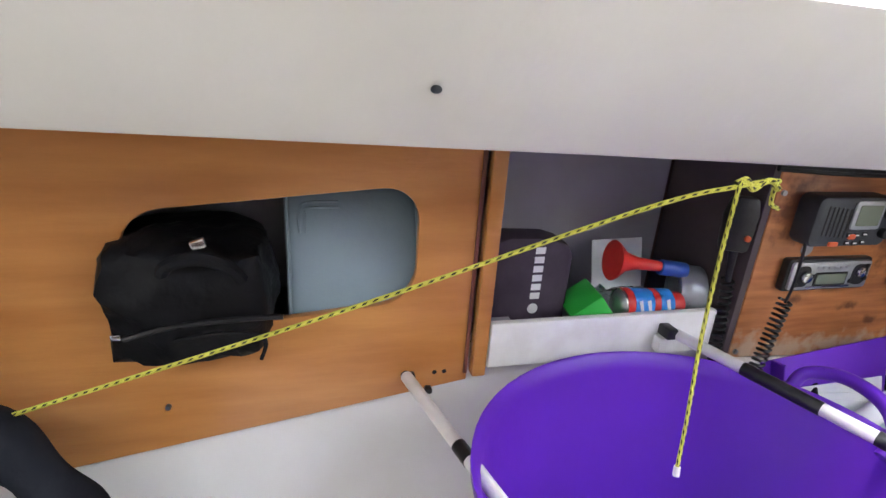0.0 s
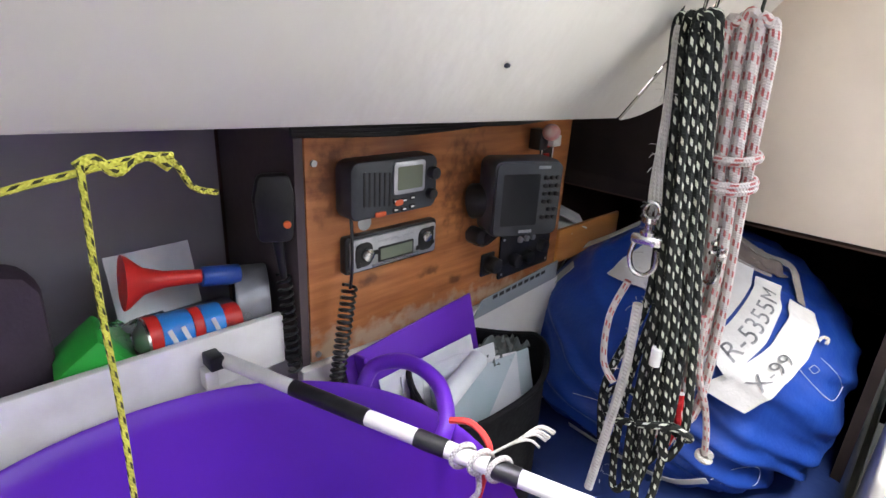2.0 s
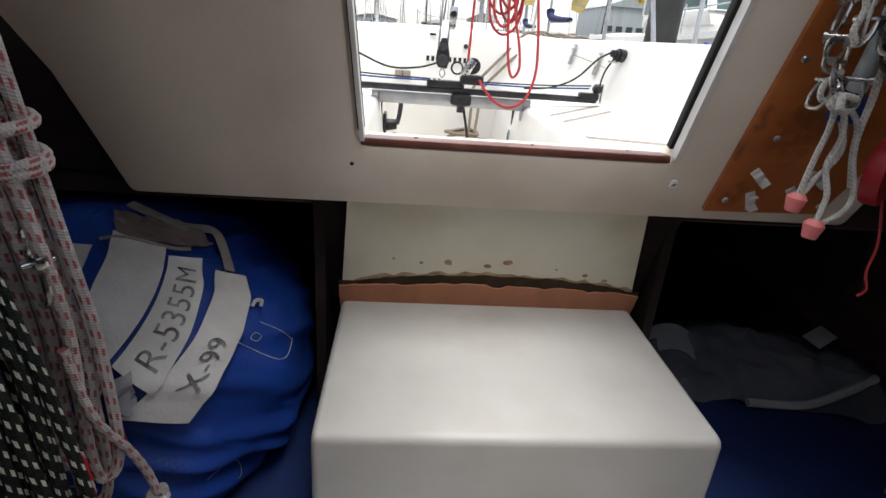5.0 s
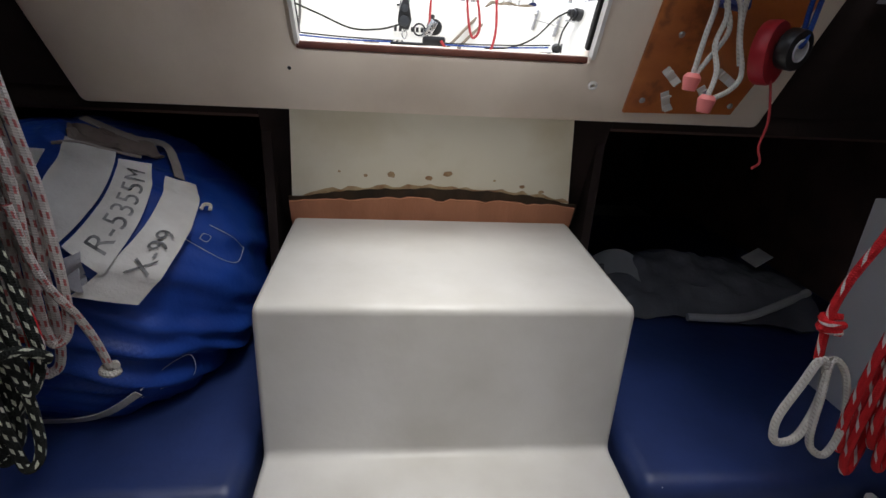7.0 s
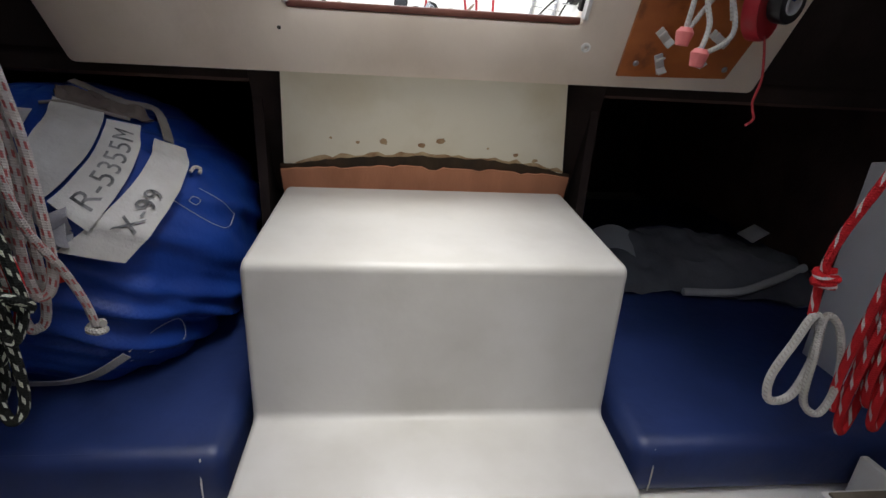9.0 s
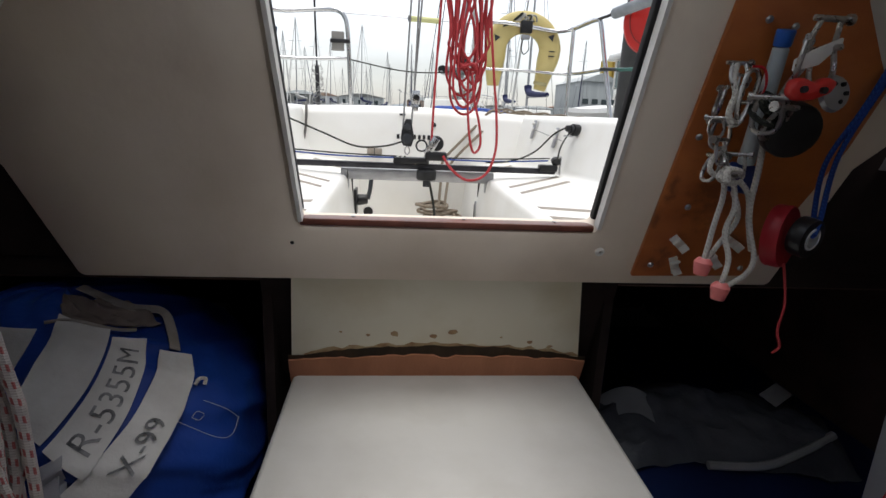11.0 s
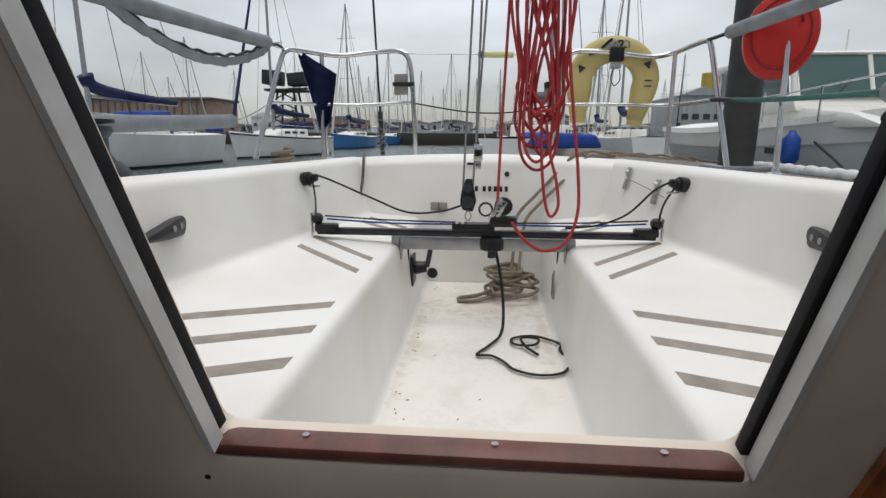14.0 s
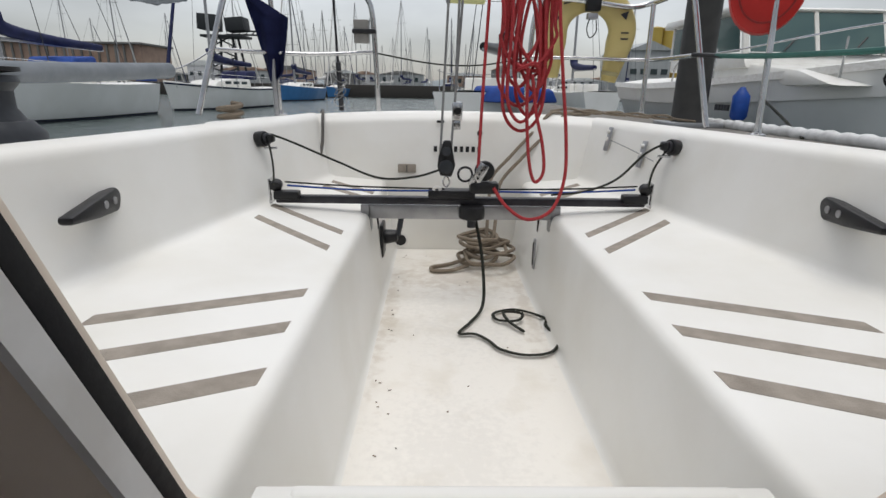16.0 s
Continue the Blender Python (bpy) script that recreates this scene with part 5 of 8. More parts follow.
can = thing("spray_can", (-1.07, 0.61, 0.985), "blue, red and white spray can lying on its side", "can")
CANBLUE, CANWHITE = mat("sky_blue_print", (0.03, 0.22, 0.62), 0.3), mat("white_print", (0.7, 0.7, 0.7), 0.3)
for name, y0, y1, m_, lab in (("base", 0.556, 0.572, REDP, "red band"), ("middle", 0.5722, 0.612, CANBLUE, "sky blue band"), ("band", 0.6122, 0.626, REDP, "red band"), ("end", 0.6262, 0.655, CANBLUE, "sky blue band"), ("cap", 0.6552, 0.682, REDP, "red cap")):
    part(name, cyl((-1.065, y0, 1.000 - 0.06 * (y0 - 0.53)), (-1.065, y1, 1.000 - 0.06 * (y1 - 0.53)), 0.029 if name != "cap" else 0.023, n=24, edge=0.0012), m_, can, lab)
for y in (0.583, 0.600, 0.640):
    part("print_bar", box((-1.0368, y, 1.004), (0.002, 0.006, 0.022), 0, (18, 0, 0)), CANWHITE, can, "plain white bar")
part("rim", tube([(-1.065 + 0.028 * math.cos(t), 0.5555, 0.998 + 0.028 * math.sin(t)) for t in [i * 0.524 for i in range(12)]], 0.002, 6, 2, closed=True), STEEL, can)
part("valve_cup", lathe([(0.0, 0.012), (0.012, 0.012), (0.022, 0.004), (0.027, 0.0), (0.0, 0.0)], (-1.065, 0.5555, 0.998), (0, -1, 0.06), 18), ALU, can, "grey metal end")
knots = thing("crumpled_wrapping", (-1.05, 0.60, 0.95), "small crumpled heap of beige cord and wrapping", "wrapping")
for k in range(5):
    part("turn", tube([(-1.045 + 0.008 * math.cos(t + k), 0.560 + 0.026 * k + 0.016 * math.cos(t), 0.960 + 0.012 * math.sin(t + 2 * k)) for t in [i * 1.047 for i in range(6)]], 0.0045, 6, 4, closed=True), (WORNWHITE, BEIGEROPE)[k % 2], knots)
FILM = mat("crumpled_clear_film", (0.8, 0.8, 0.82), 0.1, 0, (0.75, 0.75, 0.78), 30, 3, 0.8, 50, 0.6, trans=0.93, ior=1.15)
for at, s, sd in (((-1.085, 0.535, 0.99), 0.060, 3), ((-1.06, 0.665, 0.985), 0.045, 9)):
    fm = ball(at, s, 20, (0.45, 0.9, 0.62))
    for v in fm.verts:
        v.co += (v.co - Vector(at)) * 0.9 * noise.noise(v.co * 38 + Vector((sd, 0, 0)))
        v.co.z = max(v.co.z, 0.945)
    ob = single("plastic_bag", fm, FILM, "crumpled clear plastic bag round small things", "bag", "clear bags", smooth=20)
    ob.visible_shadow = False
single("packing_card", box((-1.165, 0.605, 1.035), (0.002, 0.12, 0.10), 0, (0, -14, 5)), PAPER, "pale backing card behind the horn", "card")
single("tape_roll", lathe([(0.034, 0), (0.052, 0), (0.054, 0.003), (0.054, 0.045), (0.052, 0.048), (0.034, 0.048), (0.034, 0)], (-1.105, 0.700, 0.998), (0.30, 0.75, 0.0), 32), mat("silver_duct_tape", (0.32, 0.33, 0.34), 0.35, 0.4, (0.26, 0.27, 0.28), 20, 4), "roll of silver duct tape standing on edge", "tape roll")

# ---- locker with bag and case ----
hb = thing("black_holdall", (-1.05, -0.13, 0.97), "black holdall pushed through the locker cut-out", "bag")
HC = Vector((-1.075, -0.154, 1.066))
bm = ball(HC, 1.0, 48, (0.115, 0.121, 0.099))
for v in bm.verts:
    d = v.co - HC
    n_ = Vector((d.x / 0.115, d.y / 0.121, d.z / 0.099))
    k = max(abs(n_.x), abs(n_.y), abs(n_.z), 0.2)
    v.co = HC + d * (0.55 + 0.45 / k) * (1 - 0.16 * abs(noise.noise(v.co * 14)) - 0.09 * abs(noise.noise(v.co * 30))) + Vector((0, 0, 0.012 * noise.noise(v.co * 22)))
    v.co.z = max(v.co.z, 0.984)
BAGK = mat("black_nylon", (0.006, 0.006, 0.007), 0.8, 0, (0.011, 0.011, 0.012), 14, 5, 0.45, 90, 0.15)
HOLD = mat("shiny_black_nylon", (0.003, 0.003, 0.0035), 0.5, 0, (0.006, 0.006, 0.007), 14, 5, 1.0, 34, 0.16)
part("body", bm, HOLD, hb, smooth=60)
part("zip", tube([(-0.975, -0.225, 1.035), (-0.965, -0.16, 1.055), (-0.965, -0.08, 1.06), (-0.975, -0.03, 1.055)], 0.004, 6, 8), BLACK, hb)
part("handle", tube([(-0.985, -0.175, 1.115), (-0.965, -0.16, 1.14), (-0.96, -0.125, 1.148), (-0.965, -0.095, 1.135), (-0.98, -0.08, 1.11)], 0.009, 8, 7), BAGK, hb)
part("buckle", box((-0.966, -0.125, 1.165), (0.01, 0.018, 0.012), 0.002, (20, 0, 0)), STEEL, hb)
part("zip_pull", box((-0.972, -0.232, 1.04), (0.006, 0.012, 0.008), 0.001), STEEL, hb)
part("piping", tube([(-0.97, -0.06, 0.995), (-0.962, -0.055, 1.03), (-0.962, -0.10, 1.043), (-0.97, -0.17, 1.03)], 0.003, 6, 8), BAGK, hb)
gc = thing("grey_plastic_case", (-1.10, 0.06, 0.97), "pale blue-grey plastic case in the locker cut-out", "case")
GCM = mat("blue_grey_plastic", (0.27, 0.345, 0.375), 0.4, 0, (0.23, 0.30, 0.33), 7, 4, 0.12, 150)
lean = pose(-1.160, 0.082, 1.070, 3, -24, -4)
bm = box((0, 0, 0), (0.13, 0.215, 0.22), 0.016, seg=4)
bmesh.ops.transform(bm, matrix=lean, verts=bm.verts)
part("body", bm, GCM, gc)
bm = tube([(0.0655, 0.102 * a, 0.104 * b) for a, b in ((-0.85, 1), (0, 1), (0.85, 1), (1, 0.85), (1, 0), (1, -0.85), (0.85, -1), (0, -1), (-0.85, -1), (-1, -0.85), (-1, 0), (-1, 0.85))], 0.0032, 6, 4, closed=True)
bmesh.ops.transform(bm, matrix=lean, verts=bm.verts)
part("front_rim", bm, GCM, gc)
for r_ in (0.0, 0.009):
    bm = tube([(0.066, -0.084 + r_, 0.035), (0.066, -0.084 + r_, 0.070 - r_), (0.066, -0.072, 0.083 - r_), (0.066, -0.022, 0.083 - r_)], 0.0022, 6, 6)
    bmesh.ops.transform(bm, matrix=lean, verts=bm.verts)
    part("ridge", bm, GCM, gc)

# dark jacket and teal cloth at the forward end
jk = thing("dark_jacket", (-0.93, -0.36, 0.7), "dark navy jacket sleeve hung over a post", "jacket")
part("sleeve", tube([(-0.93, -0.55, 0.90), (-0.93, -0.42, 0.955), (-0.92, -0.345, 0.925), (-0.90, -0.295, 0.86), (-0.87, -0.25, 0.80), (-0.83, -0.19, 0.70), (-0.80, -0.15, 0.6)], 0.036, 14, 8, taper=lambda t: 1 + 0.12 * math.sin(26 * t) + 0.1 * math.sin(11 * t)), mat("dark_slate_cloth", (0.007, 0.008, 0.012), 0.85, 0, (0.014, 0.016, 0.021), 12, 5, 0.7, 40, 0.2), jk)
single("teal_cloth", sheet(lambda u, v: Vector((-0.98 + 0.30 * u, -0.60 + 0.34 * v, 0.72 + 0.03 * noise.noise(Vector((u * 4, v * 5, 1))) - 0.05 * u)), 14, 14, 0.004), mat("teal_fabric", (0.02, 0.16, 0.18), 0.8, 0, (0.015, 0.12, 0.14), 10, 5, 0.3, 90), "teal cloth lying on the settee", "cloth")
single("settee_cushion", box((-0.80, -0.6, 0.63), (0.5, 0.9, 0.12), 0.03, seg=3), NAVY, "navy vinyl cushion on the white settee", "cushion")
single("settee_base", box((-0.80, -0.6, 0.28), (0.52, 0.95, 0.57), 0.005), INNERW, "white settee base", "settee", "", "structure")
single("wooden_post", box((-0.985, -0.44, 0.92), (0.03, 0.05, 0.42), 0.006), wood_mat("pale_varnished_wood", (0.50, 0.30, 0.12), (0.40, 0.22, 0.08)), "pale varnished wooden post at the locker's end", "post")

# ---- tubes, tub and papers ----
BTAPE = mat("black_electrical_tape", (0.012, 0.012, 0.013), 0.35, 0, (0.02, 0.02, 0.022), 30, 3, 0.2, 120)


def pole(a, b, bands, label):
    a, b = Vector(a), Vector(b)
    p = thing("white_pole", a, label, "pole", "lashed poles")
    part("shaft", cyl(a, b, 0.0098, n=14, edge=0.002), WHITEP, p)
    part("end_cap", cyl(a - (b - a).normalized() * 0.004, a + (b - a).normalized() * 0.006, 0.008, n=12), BLACK, p)
    for f0, f1 in bands:
        part("tape", cyl(a + (b - a) * f0, a + (b - a) * f1, 0.0108, n=14), BTAPE, p, "black tape wrapped round")
    return p


pole((-1.000, 0.628, 0.970), (-0.40, 0.832, 0.964), ((0.20, 0.38), (0.485, 0.545), (0.625, 0.68)), "white pole with black tape lying over the tub")
pole((-1.026, 0.155, 0.908), (-0.42, 0.30, 0.906), ((0.28, 0.33),), "white pole leaning against the locker front")
clip = thing("pole_clip", (-1.0, 0.565, 0.99), "black and clear clip holding the pole's end", "clip")
part("block", box((-1.0, 0.618, 0.972), (0.03, 0.02, 0.02), 0.003), BLACK, clip)
part("body", box((-1.005, 0.612, 0.945), (0.022, 0.018, 0.03), 0.003), WHITEP, clip)
for k in range(2):
    single("wall_clip", box((-1.03, 0.165 + 0.03 * k, 0.905 - 0.03 * k), (0.016, 0.012, 0.01), 0.003), BLACK, "small black clip at the locker's foot", "clip", "small clips")

tub = thing("purple_tub", (-0.72, 0.49, 0.56), "large purple flexible tub with arched handles", "tub")
prof = [(0.0, 0.0), (0.70, 0.0), (0.76, 0.012), (0.97, 0.36), (1.0, 0.385), (1.02, 0.388), (1.02, 0.378), (0.985, 0.36), (0.78, 0.02), (0.70, 0.012), (0.0, 0.012)]
part("shell", lathe([(r, h) for r, h in reversed(prof)], (-0.72, 0.49, 0.555), (0, 0, 1), 64, squash=(0.270, 0.305)), PURPLE, tub, smooth=55)
for sgn in (1,):
    c = Vector((-0.80, 0.49 + sgn * (0.285 if sgn > 0 else 0.30), 0.935 if sgn > 0 else 0.86))
    part("handle", tube([c + Vector((-0.075, sgn * 0.0, -0.01)), c + Vector((-0.072, sgn * 0.02, 0.018)), c + Vector((-0.03, sgn * 0.045, 0.034)), c + Vector((0.03, sgn * 0.045, 0.031)), c + Vector((0.078, sgn * 0.015, 0.012)), c + Vector((0.085, -sgn * 0.01, -0.012))], 0.011, 10, 7), PURPLE, tub)

fold = thing("purple_folder", (-0.93, 0.98, 0.76), "purple folder with white papers behind the tub", "folder")
part("cover", box((-0.938, 0.950, 0.85), (0.005, 0.29, 0.18), 0.002, (7, -10, -2)), PURPLE, fold)
part("spine", box((-0.925, 0.826, 0.85), (0.03, 0.006, 0.16), 0.002, (7, -10, -2)), PURPLE, fold)
for k in range(3):
    single("document", box((-0.905 + 0.022 * k, 0.965 + 0.03 * k, 0.785 - 0.012 * k), (0.002, 0.21, 0.19), 0, (5 - 4 * k, -16 - 3 * k, -5 - 4 * k)), PAPER, "white printed sheet standing in the bag", "paper", "sheets behind the tub")
single("clear_pouch", box((-0.86, 1.05, 0.775), (0.004, 0.24, 0.14), 0.001, (0, -18, -8)), mat("pale_blue_pouch", (0.50, 0.56, 0.58), 0.25, 0, (0.40, 0.50, 0.52), 8, 4, 0.3, 30), "pale translucent document pouch", "pouch")
ppr = thing("paper_roll", (-0.88, 1.0, 0.82), "rolled white paper in the bag", "paper roll")
part("roll", lathe([(0.015, 0), (0.019, 0), (0.019, 0.13), (0.015, 0.13), (0.015, 0)], (-0.855, 0.925, 0.835), (-0.25, 0.9, 0.12), 20), PAPER, ppr)
tote = thing("black_bag", (-0.92, 1.06, 0.6), "open black bag holding folders and papers", "bag")
rows = []
for j in range(9):
    z = 0.52 + 0.335 * j / 8
    rows.append([Vector((-0.885 + 0.095 * math.cos(t) * (1 + 0.05 * math.sin(5 * t)), 1.06 + 0.165 * math.sin(t), z + (0.022 * math.sin(2 * t + 0.6) - 0.055 * max(0, math.cos(t))) * j / 8)) for t in [i * 0.2618 for i in range(24)]])
part("skin", thicken(loft(rows, closed=True), 0.004), BAGK, tote)
part("rim", tube(rows[-1], 0.006, 8, 2, closed=True), BAGK, tote, "stiff black rim binding")
gcl = sheet(lambda u, v: Vector((-0.94 + 0.07 * u, 1.08 + 0.11 * v, 0.835 + 0.03 * noise.noise(Vector((u * 7, v * 8, 4))))), 12, 14, 0.004)
single("grey_cloth", gcl, mat("grey_green_cloth", (0.16, 0.18, 0.17), 0.85, 0, (0.1, 0.11, 0.105), 14, 5, 0.4, 70), "crumpled grey cloth in the bag", "cloth")
lash = thing("lashing", (-0.64, 0.755, 0.95), "frayed white cord and red line tied round the pole", "rope")
for k in range(3):
    part("turn", tube([Vector((-0.655 + 0.02 * k, 0.746 + 0.007 * k, 0.966)) + Vector((0.004 * math.cos(t), 0.014 * math.cos(t), 0.014 * math.sin(t))) for t in [i * 0.785 for i in range(8)]], 0.0032, 6, 4, closed=True), WORNWHITE, lash)
for k in range(9):
    d = rng.uniform(-0.012, 0.012)
    part("tuft", tube([(-0.63, 0.765, 0.975), (-0.614, 0.783 + d * 0.4, 0.99), (-0.602, 0.797 + d, 0.998 + d * 0.6), (-0.594 + d * 0.5, 0.808 + d, 0.988 + d)], 0.0016, 5, 5), WORNWHITE, lash)
part("tail", tube([(-0.64, 0.755, 0.955), (-0.632, 0.75, 0.93), (-0.64, 0.745, 0.91), (-0.635, 0.745, 0.89)], 0.0035, 6, 6), WORNWHITE, lash)
part("red_line", tube([(-0.69, 0.76, 0.985), (-0.665, 0.77, 0.99), (-0.638, 0.77, 0.975), (-0.634, 0.76, 0.94), (-0.64, 0.75, 0.87)], 0.0038, 6, 8), mat("bright_red_line", (0.75, 0.05, 0.045), 0.6), lash, "bright red line")

# ---- bulkhead fittings ----
def on_bulk(x, z, off=0.0):
    return BULK @ Matrix.Translation((x, up_z(z), off))


for x, z, hole_ in ((-0.286, 1.162, True), (0.279, 1.158, False)):
    c, d = bulk(x, z), Vector((0, -0.941, -0.339))
    if hole_:
        single("screw_hole", cyl(c - d * 0.002, c + d * 0.0008, 0.0035, n=10), BLACK, "small dark screw hole in the bulkhead lining", "hole")
    else:
        single("cap_washer", lathe([(0.003, 0), (0.009, 0), (0.009, 0.003), (0.006, 0.005), (0.003, 0.004), (0.003, 0)], c, d, 16), WHITEP, "white cap washer on the bulkhead lining", "cap")
for p, n_ in (((-0.752, 0.108, 1.374), 0.0052), ((-0.757, 0.89, 1.369), 0.004), ((-0.701, 0.689, 1.455), 0.004)):
    single("lining_button", ball(p, n_, 10, (1, 1, 0.7)), DGREY, "small dark button pinned in the headlining", "button", "lining buttons")
vent = thing("round_vent", bulk(-0.43, 1.60), "black round vent on the companionway bulkhead", "vent")
part("dome", lathe([(0.0, 0.03), (0.035, 0.026), (0.066, 0.012), (0.072, 0.0), (0.0, 0.0)], bulk(-0.455, 1.635, 0.001), (0, -0.941, -0.339), 24), BLACK, vent)

ply = thing("tool_board", bulk(0.5, 1.12), "orange-stained plywood board screwed to the bulkhead", "board")
part("board", prism([(0.352, up_z(1.112)), (0.575, up_z(1.117)), (0.655, up_z(1.37)), (0.69, up_z(1.62)), (0.372, up_z(1.622))], 0.009, BULK @ Matrix.Translation((0, 0, 0.001)), 0.0015), ORANGEW, ply)
OFFD = Vector((0, -0.941, -0.339))
for x, z in ((0.382, 1.589), (0.426, 1.552), (0.385, 1.381), (0.412, 1.258), (0.382, 1.138), (0.47, 1.545), (0.43, 1.47), (0.565, 1.135)):
    c = bulk(x, z, 0.010)
    part("screw", lathe([(0.0, 0.004), (0.004, 0.0035), (0.006, 0.0), (0.0, 0.0)], c, OFFD, 12), ALU, ply)
for x, z, a in ((0.42, 1.187, 40), (0.428, 1.14, 65), (0.525, 1.19, 30), (0.50, 1.155, 50)):
    cl = thing("white_clip", bulk(x, z, 0.01), "small white plastic clip on the tool board", "clip", "white clips")
    m = on_bulk(x, z, 0.010) @ Matrix.Rotation(radians(-a), 4, "Z")
    part("base", box((0, 0, 0.002), (0.040, 0.016, 0.004), 0.001), WHITEP, cl)
    cl.children[0].data.transform(m)
    bm = box((0.012, 0, 0.009), (0.004, 0.016, 0.014), 0.001, (0, 25, 0))
    box((-0.012, 0, 0.009), (0.004, 0.016, 0.014), 0.001, (0, -25, 0), bm=bm)
    bmesh.ops.transform(bm, matrix=m, verts=bm.verts)
    part("jaw", bm, WHITEP, cl)


stains(ORANGEW, ((bulk(0.372, 1.30), (0.012, 0.02, 0.05)), (bulk(0.362, 1.24), (0.01, 0.02, 0.04)), (bulk(0.385, 1.14), (0.03, 0.03, 0.02)), (bulk(0.40, 1.16), (0.02, 0.03, 0.02)), (bulk(0.41, 1.45), (0.03, 0.03, 0.03)), (bulk(0.45, 1.30), (0.05, 0.05, 0.1))), (0.13, 0.045, 0.015), 0.6, 0.6, 60)
HARDWARE = mat("worn_stainless_hardware", (0.46, 0.45, 0.44), 0.28, 1.0, (0.30, 0.29, 0.28), 40, 4, 0.1, 120)


def shackle(at, turn, tilt, s=1.0, name="shackle"):
    ob = thing(name, at, "stainless steel shackle hung on the tool board", "shackle", "hung shackles")
    m = Matrix.Translation(at) @ pose(0, 0, 0, tilt, 0, turn)
    bm = tube([(-0.010 * s, 0, 0.016 * s), (-0.013 * s, 0, -0.004 * s), (-0.008 * s, 0, -0.018 * s), (0.008 * s, 0, -0.018 * s), (0.013 * s, 0, -0.004 * s), (0.010 * s, 0, 0.016 * s)], 0.0027 * s, 8, 5)
    bmesh.ops.transform(bm, matrix=m, verts=bm.verts)
    part("bow", bm, HARDWARE, ob)
    bm = cyl((-0.018 * s, 0, 0.017 * s), (0.016 * s, 0, 0.017 * s), 0.003 * s, n=10)
    cyl((0.016 * s, 0, 0.017 * s), (0.021 * s, 0, 0.017 * s), 0.0055 * s, n=10, bm=bm)
    bmesh.ops.transform(bm, matrix=m, verts=bm.verts)
    part("pin", bm, HARDWARE, ob)


for k, (x, z) in enumerate(((0.395, 1.468), (0.412, 1.455), (0.385, 1.432), (0.405, 1.415), (0.378, 1.395), (0.398, 1.385), (0.385, 1.36), (0.405, 1.352), (0.392, 1.335), (0.418, 1.34))):
    p = Vector((0.375 + (x - 0.395) * 0.8, 1.395 + 0.012 * (k % 3), z))
    shackle(p, 35 * k, 15 * (k % 4) - 20, (1.0, 0.8, 1.1)[k % 3])
for k, (x, z) in enumerate(((0.535, 1.525), (0.515, 1.50), (0.55, 1.49), (0.49, 1.425), (0.51, 1.415))):
    shackle(Vector((x - 0.085, 1.345 + 0.006 * k, z - 0.01)), 50 * k, 20 - 12 * k, 1.35)
hook = thing("snap_hook", (0.385, 1.39, 1.43), "long stainless snap hook on a worn white loop", "hook")
part("body", tube([(0.378, 1.386, 1.40), (0.374, 1.384, 1.43), (0.380, 1.384, 1.468), (0.392, 1.384, 1.474), (0.399, 1.386, 1.462), (0.396, 1.386, 1.44)], 0.0036, 8, 6), HARDWARE, hook)
part("gate", cyl((0.396, 1.386, 1.44), (0.380, 1.386, 1.402), 0.0026, n=10), HARDWARE, hook)
part("white_loop", tube([(0.372, 1.40, 1.482), (0.366, 1.392, 1.46), (0.370, 1.388, 1.44), (0.366, 1.39, 1.415), (0.374, 1.39, 1.40)], 0.0045, 8, 6), WORNWHITE, hook, "worn white loop")
part("red_cord", tube([(0.384, 1.384, 1.478), (0.400, 1.38, 1.476), (0.407, 1.38, 1.455), (0.398, 1.38, 1.43)], 0.002, 6, 6), REDROPE, hook, "thin red cord")
lump = thing("black_cord_knot", (0.415, 1.37, 1.425), "knotted black cord with a small steel ring", "cord")
for k in range(4):
    part("turn", tube([(0.412 + (0.012 + 0.004 * k) * math.cos(t + k), 1.375 + 0.012 * math.sin(t + 2 * k), 1.43 + 0.014 * math.sin(t) - 0.005 * k) for t in [i * 1.047 for i in range(6)]], 0.0042, 8, 5, closed=True), DARKLINE, lump)
part("ring", tube([(0.424 + 0.008 * math.cos(t), 1.36, 1.428 + 0.008 * math.sin(t)) for t in [i * 0.785 for i in range(8)]], 0.002, 6, 4, closed=True), HARDWARE, lump)
cords = thing("white_toggle_cords", bulk(0.39, 1.3, 0.05), "knotted white cords with pink stoppers on the tool board", "cord")
wp = lambda x, z, o: Vector((x - 0.004, 1.415 - (o - 0.05) * 0.85, z))
part("cord", tube([wp(0.392, 1.36, 0.05), wp(0.372, 1.35, 0.055), wp(0.368, 1.33, 0.06), wp(0.388, 1.318, 0.065), wp(0.392, 1.29, 0.065), wp(0.386, 1.25, 0.065), wp(0.38, 1.195, 0.065)], 0.0042, 8, 7), WORNWHITE, cords)
part("cord", tube([wp(0.40, 1.32, 0.07), wp(0.41, 1.28, 0.072), wp(0.40, 1.24, 0.075), wp(0.405, 1.20, 0.09), wp(0.395, 1.165, 0.10)], 0.0042, 8, 7), WORNWHITE, cords)
part("cord", tube([wp(0.405, 1.325, 0.06), wp(0.43, 1.30, 0.065), wp(0.44, 1.25, 0.07), wp(0.452, 1.20, 0.08), wp(0.435, 1.175, 0.09), wp(0.398, 1.158, 0.1)], 0.0042, 8, 7), WORNWHITE, cords)
part("cord", tube([wp(0.41, 1.30, 0.06), wp(0.425, 1.26, 0.06), wp(0.40, 1.215, 0.06), wp(0.382, 1.19, 0.065)], 0.0042, 8, 7), WORNWHITE, cords)
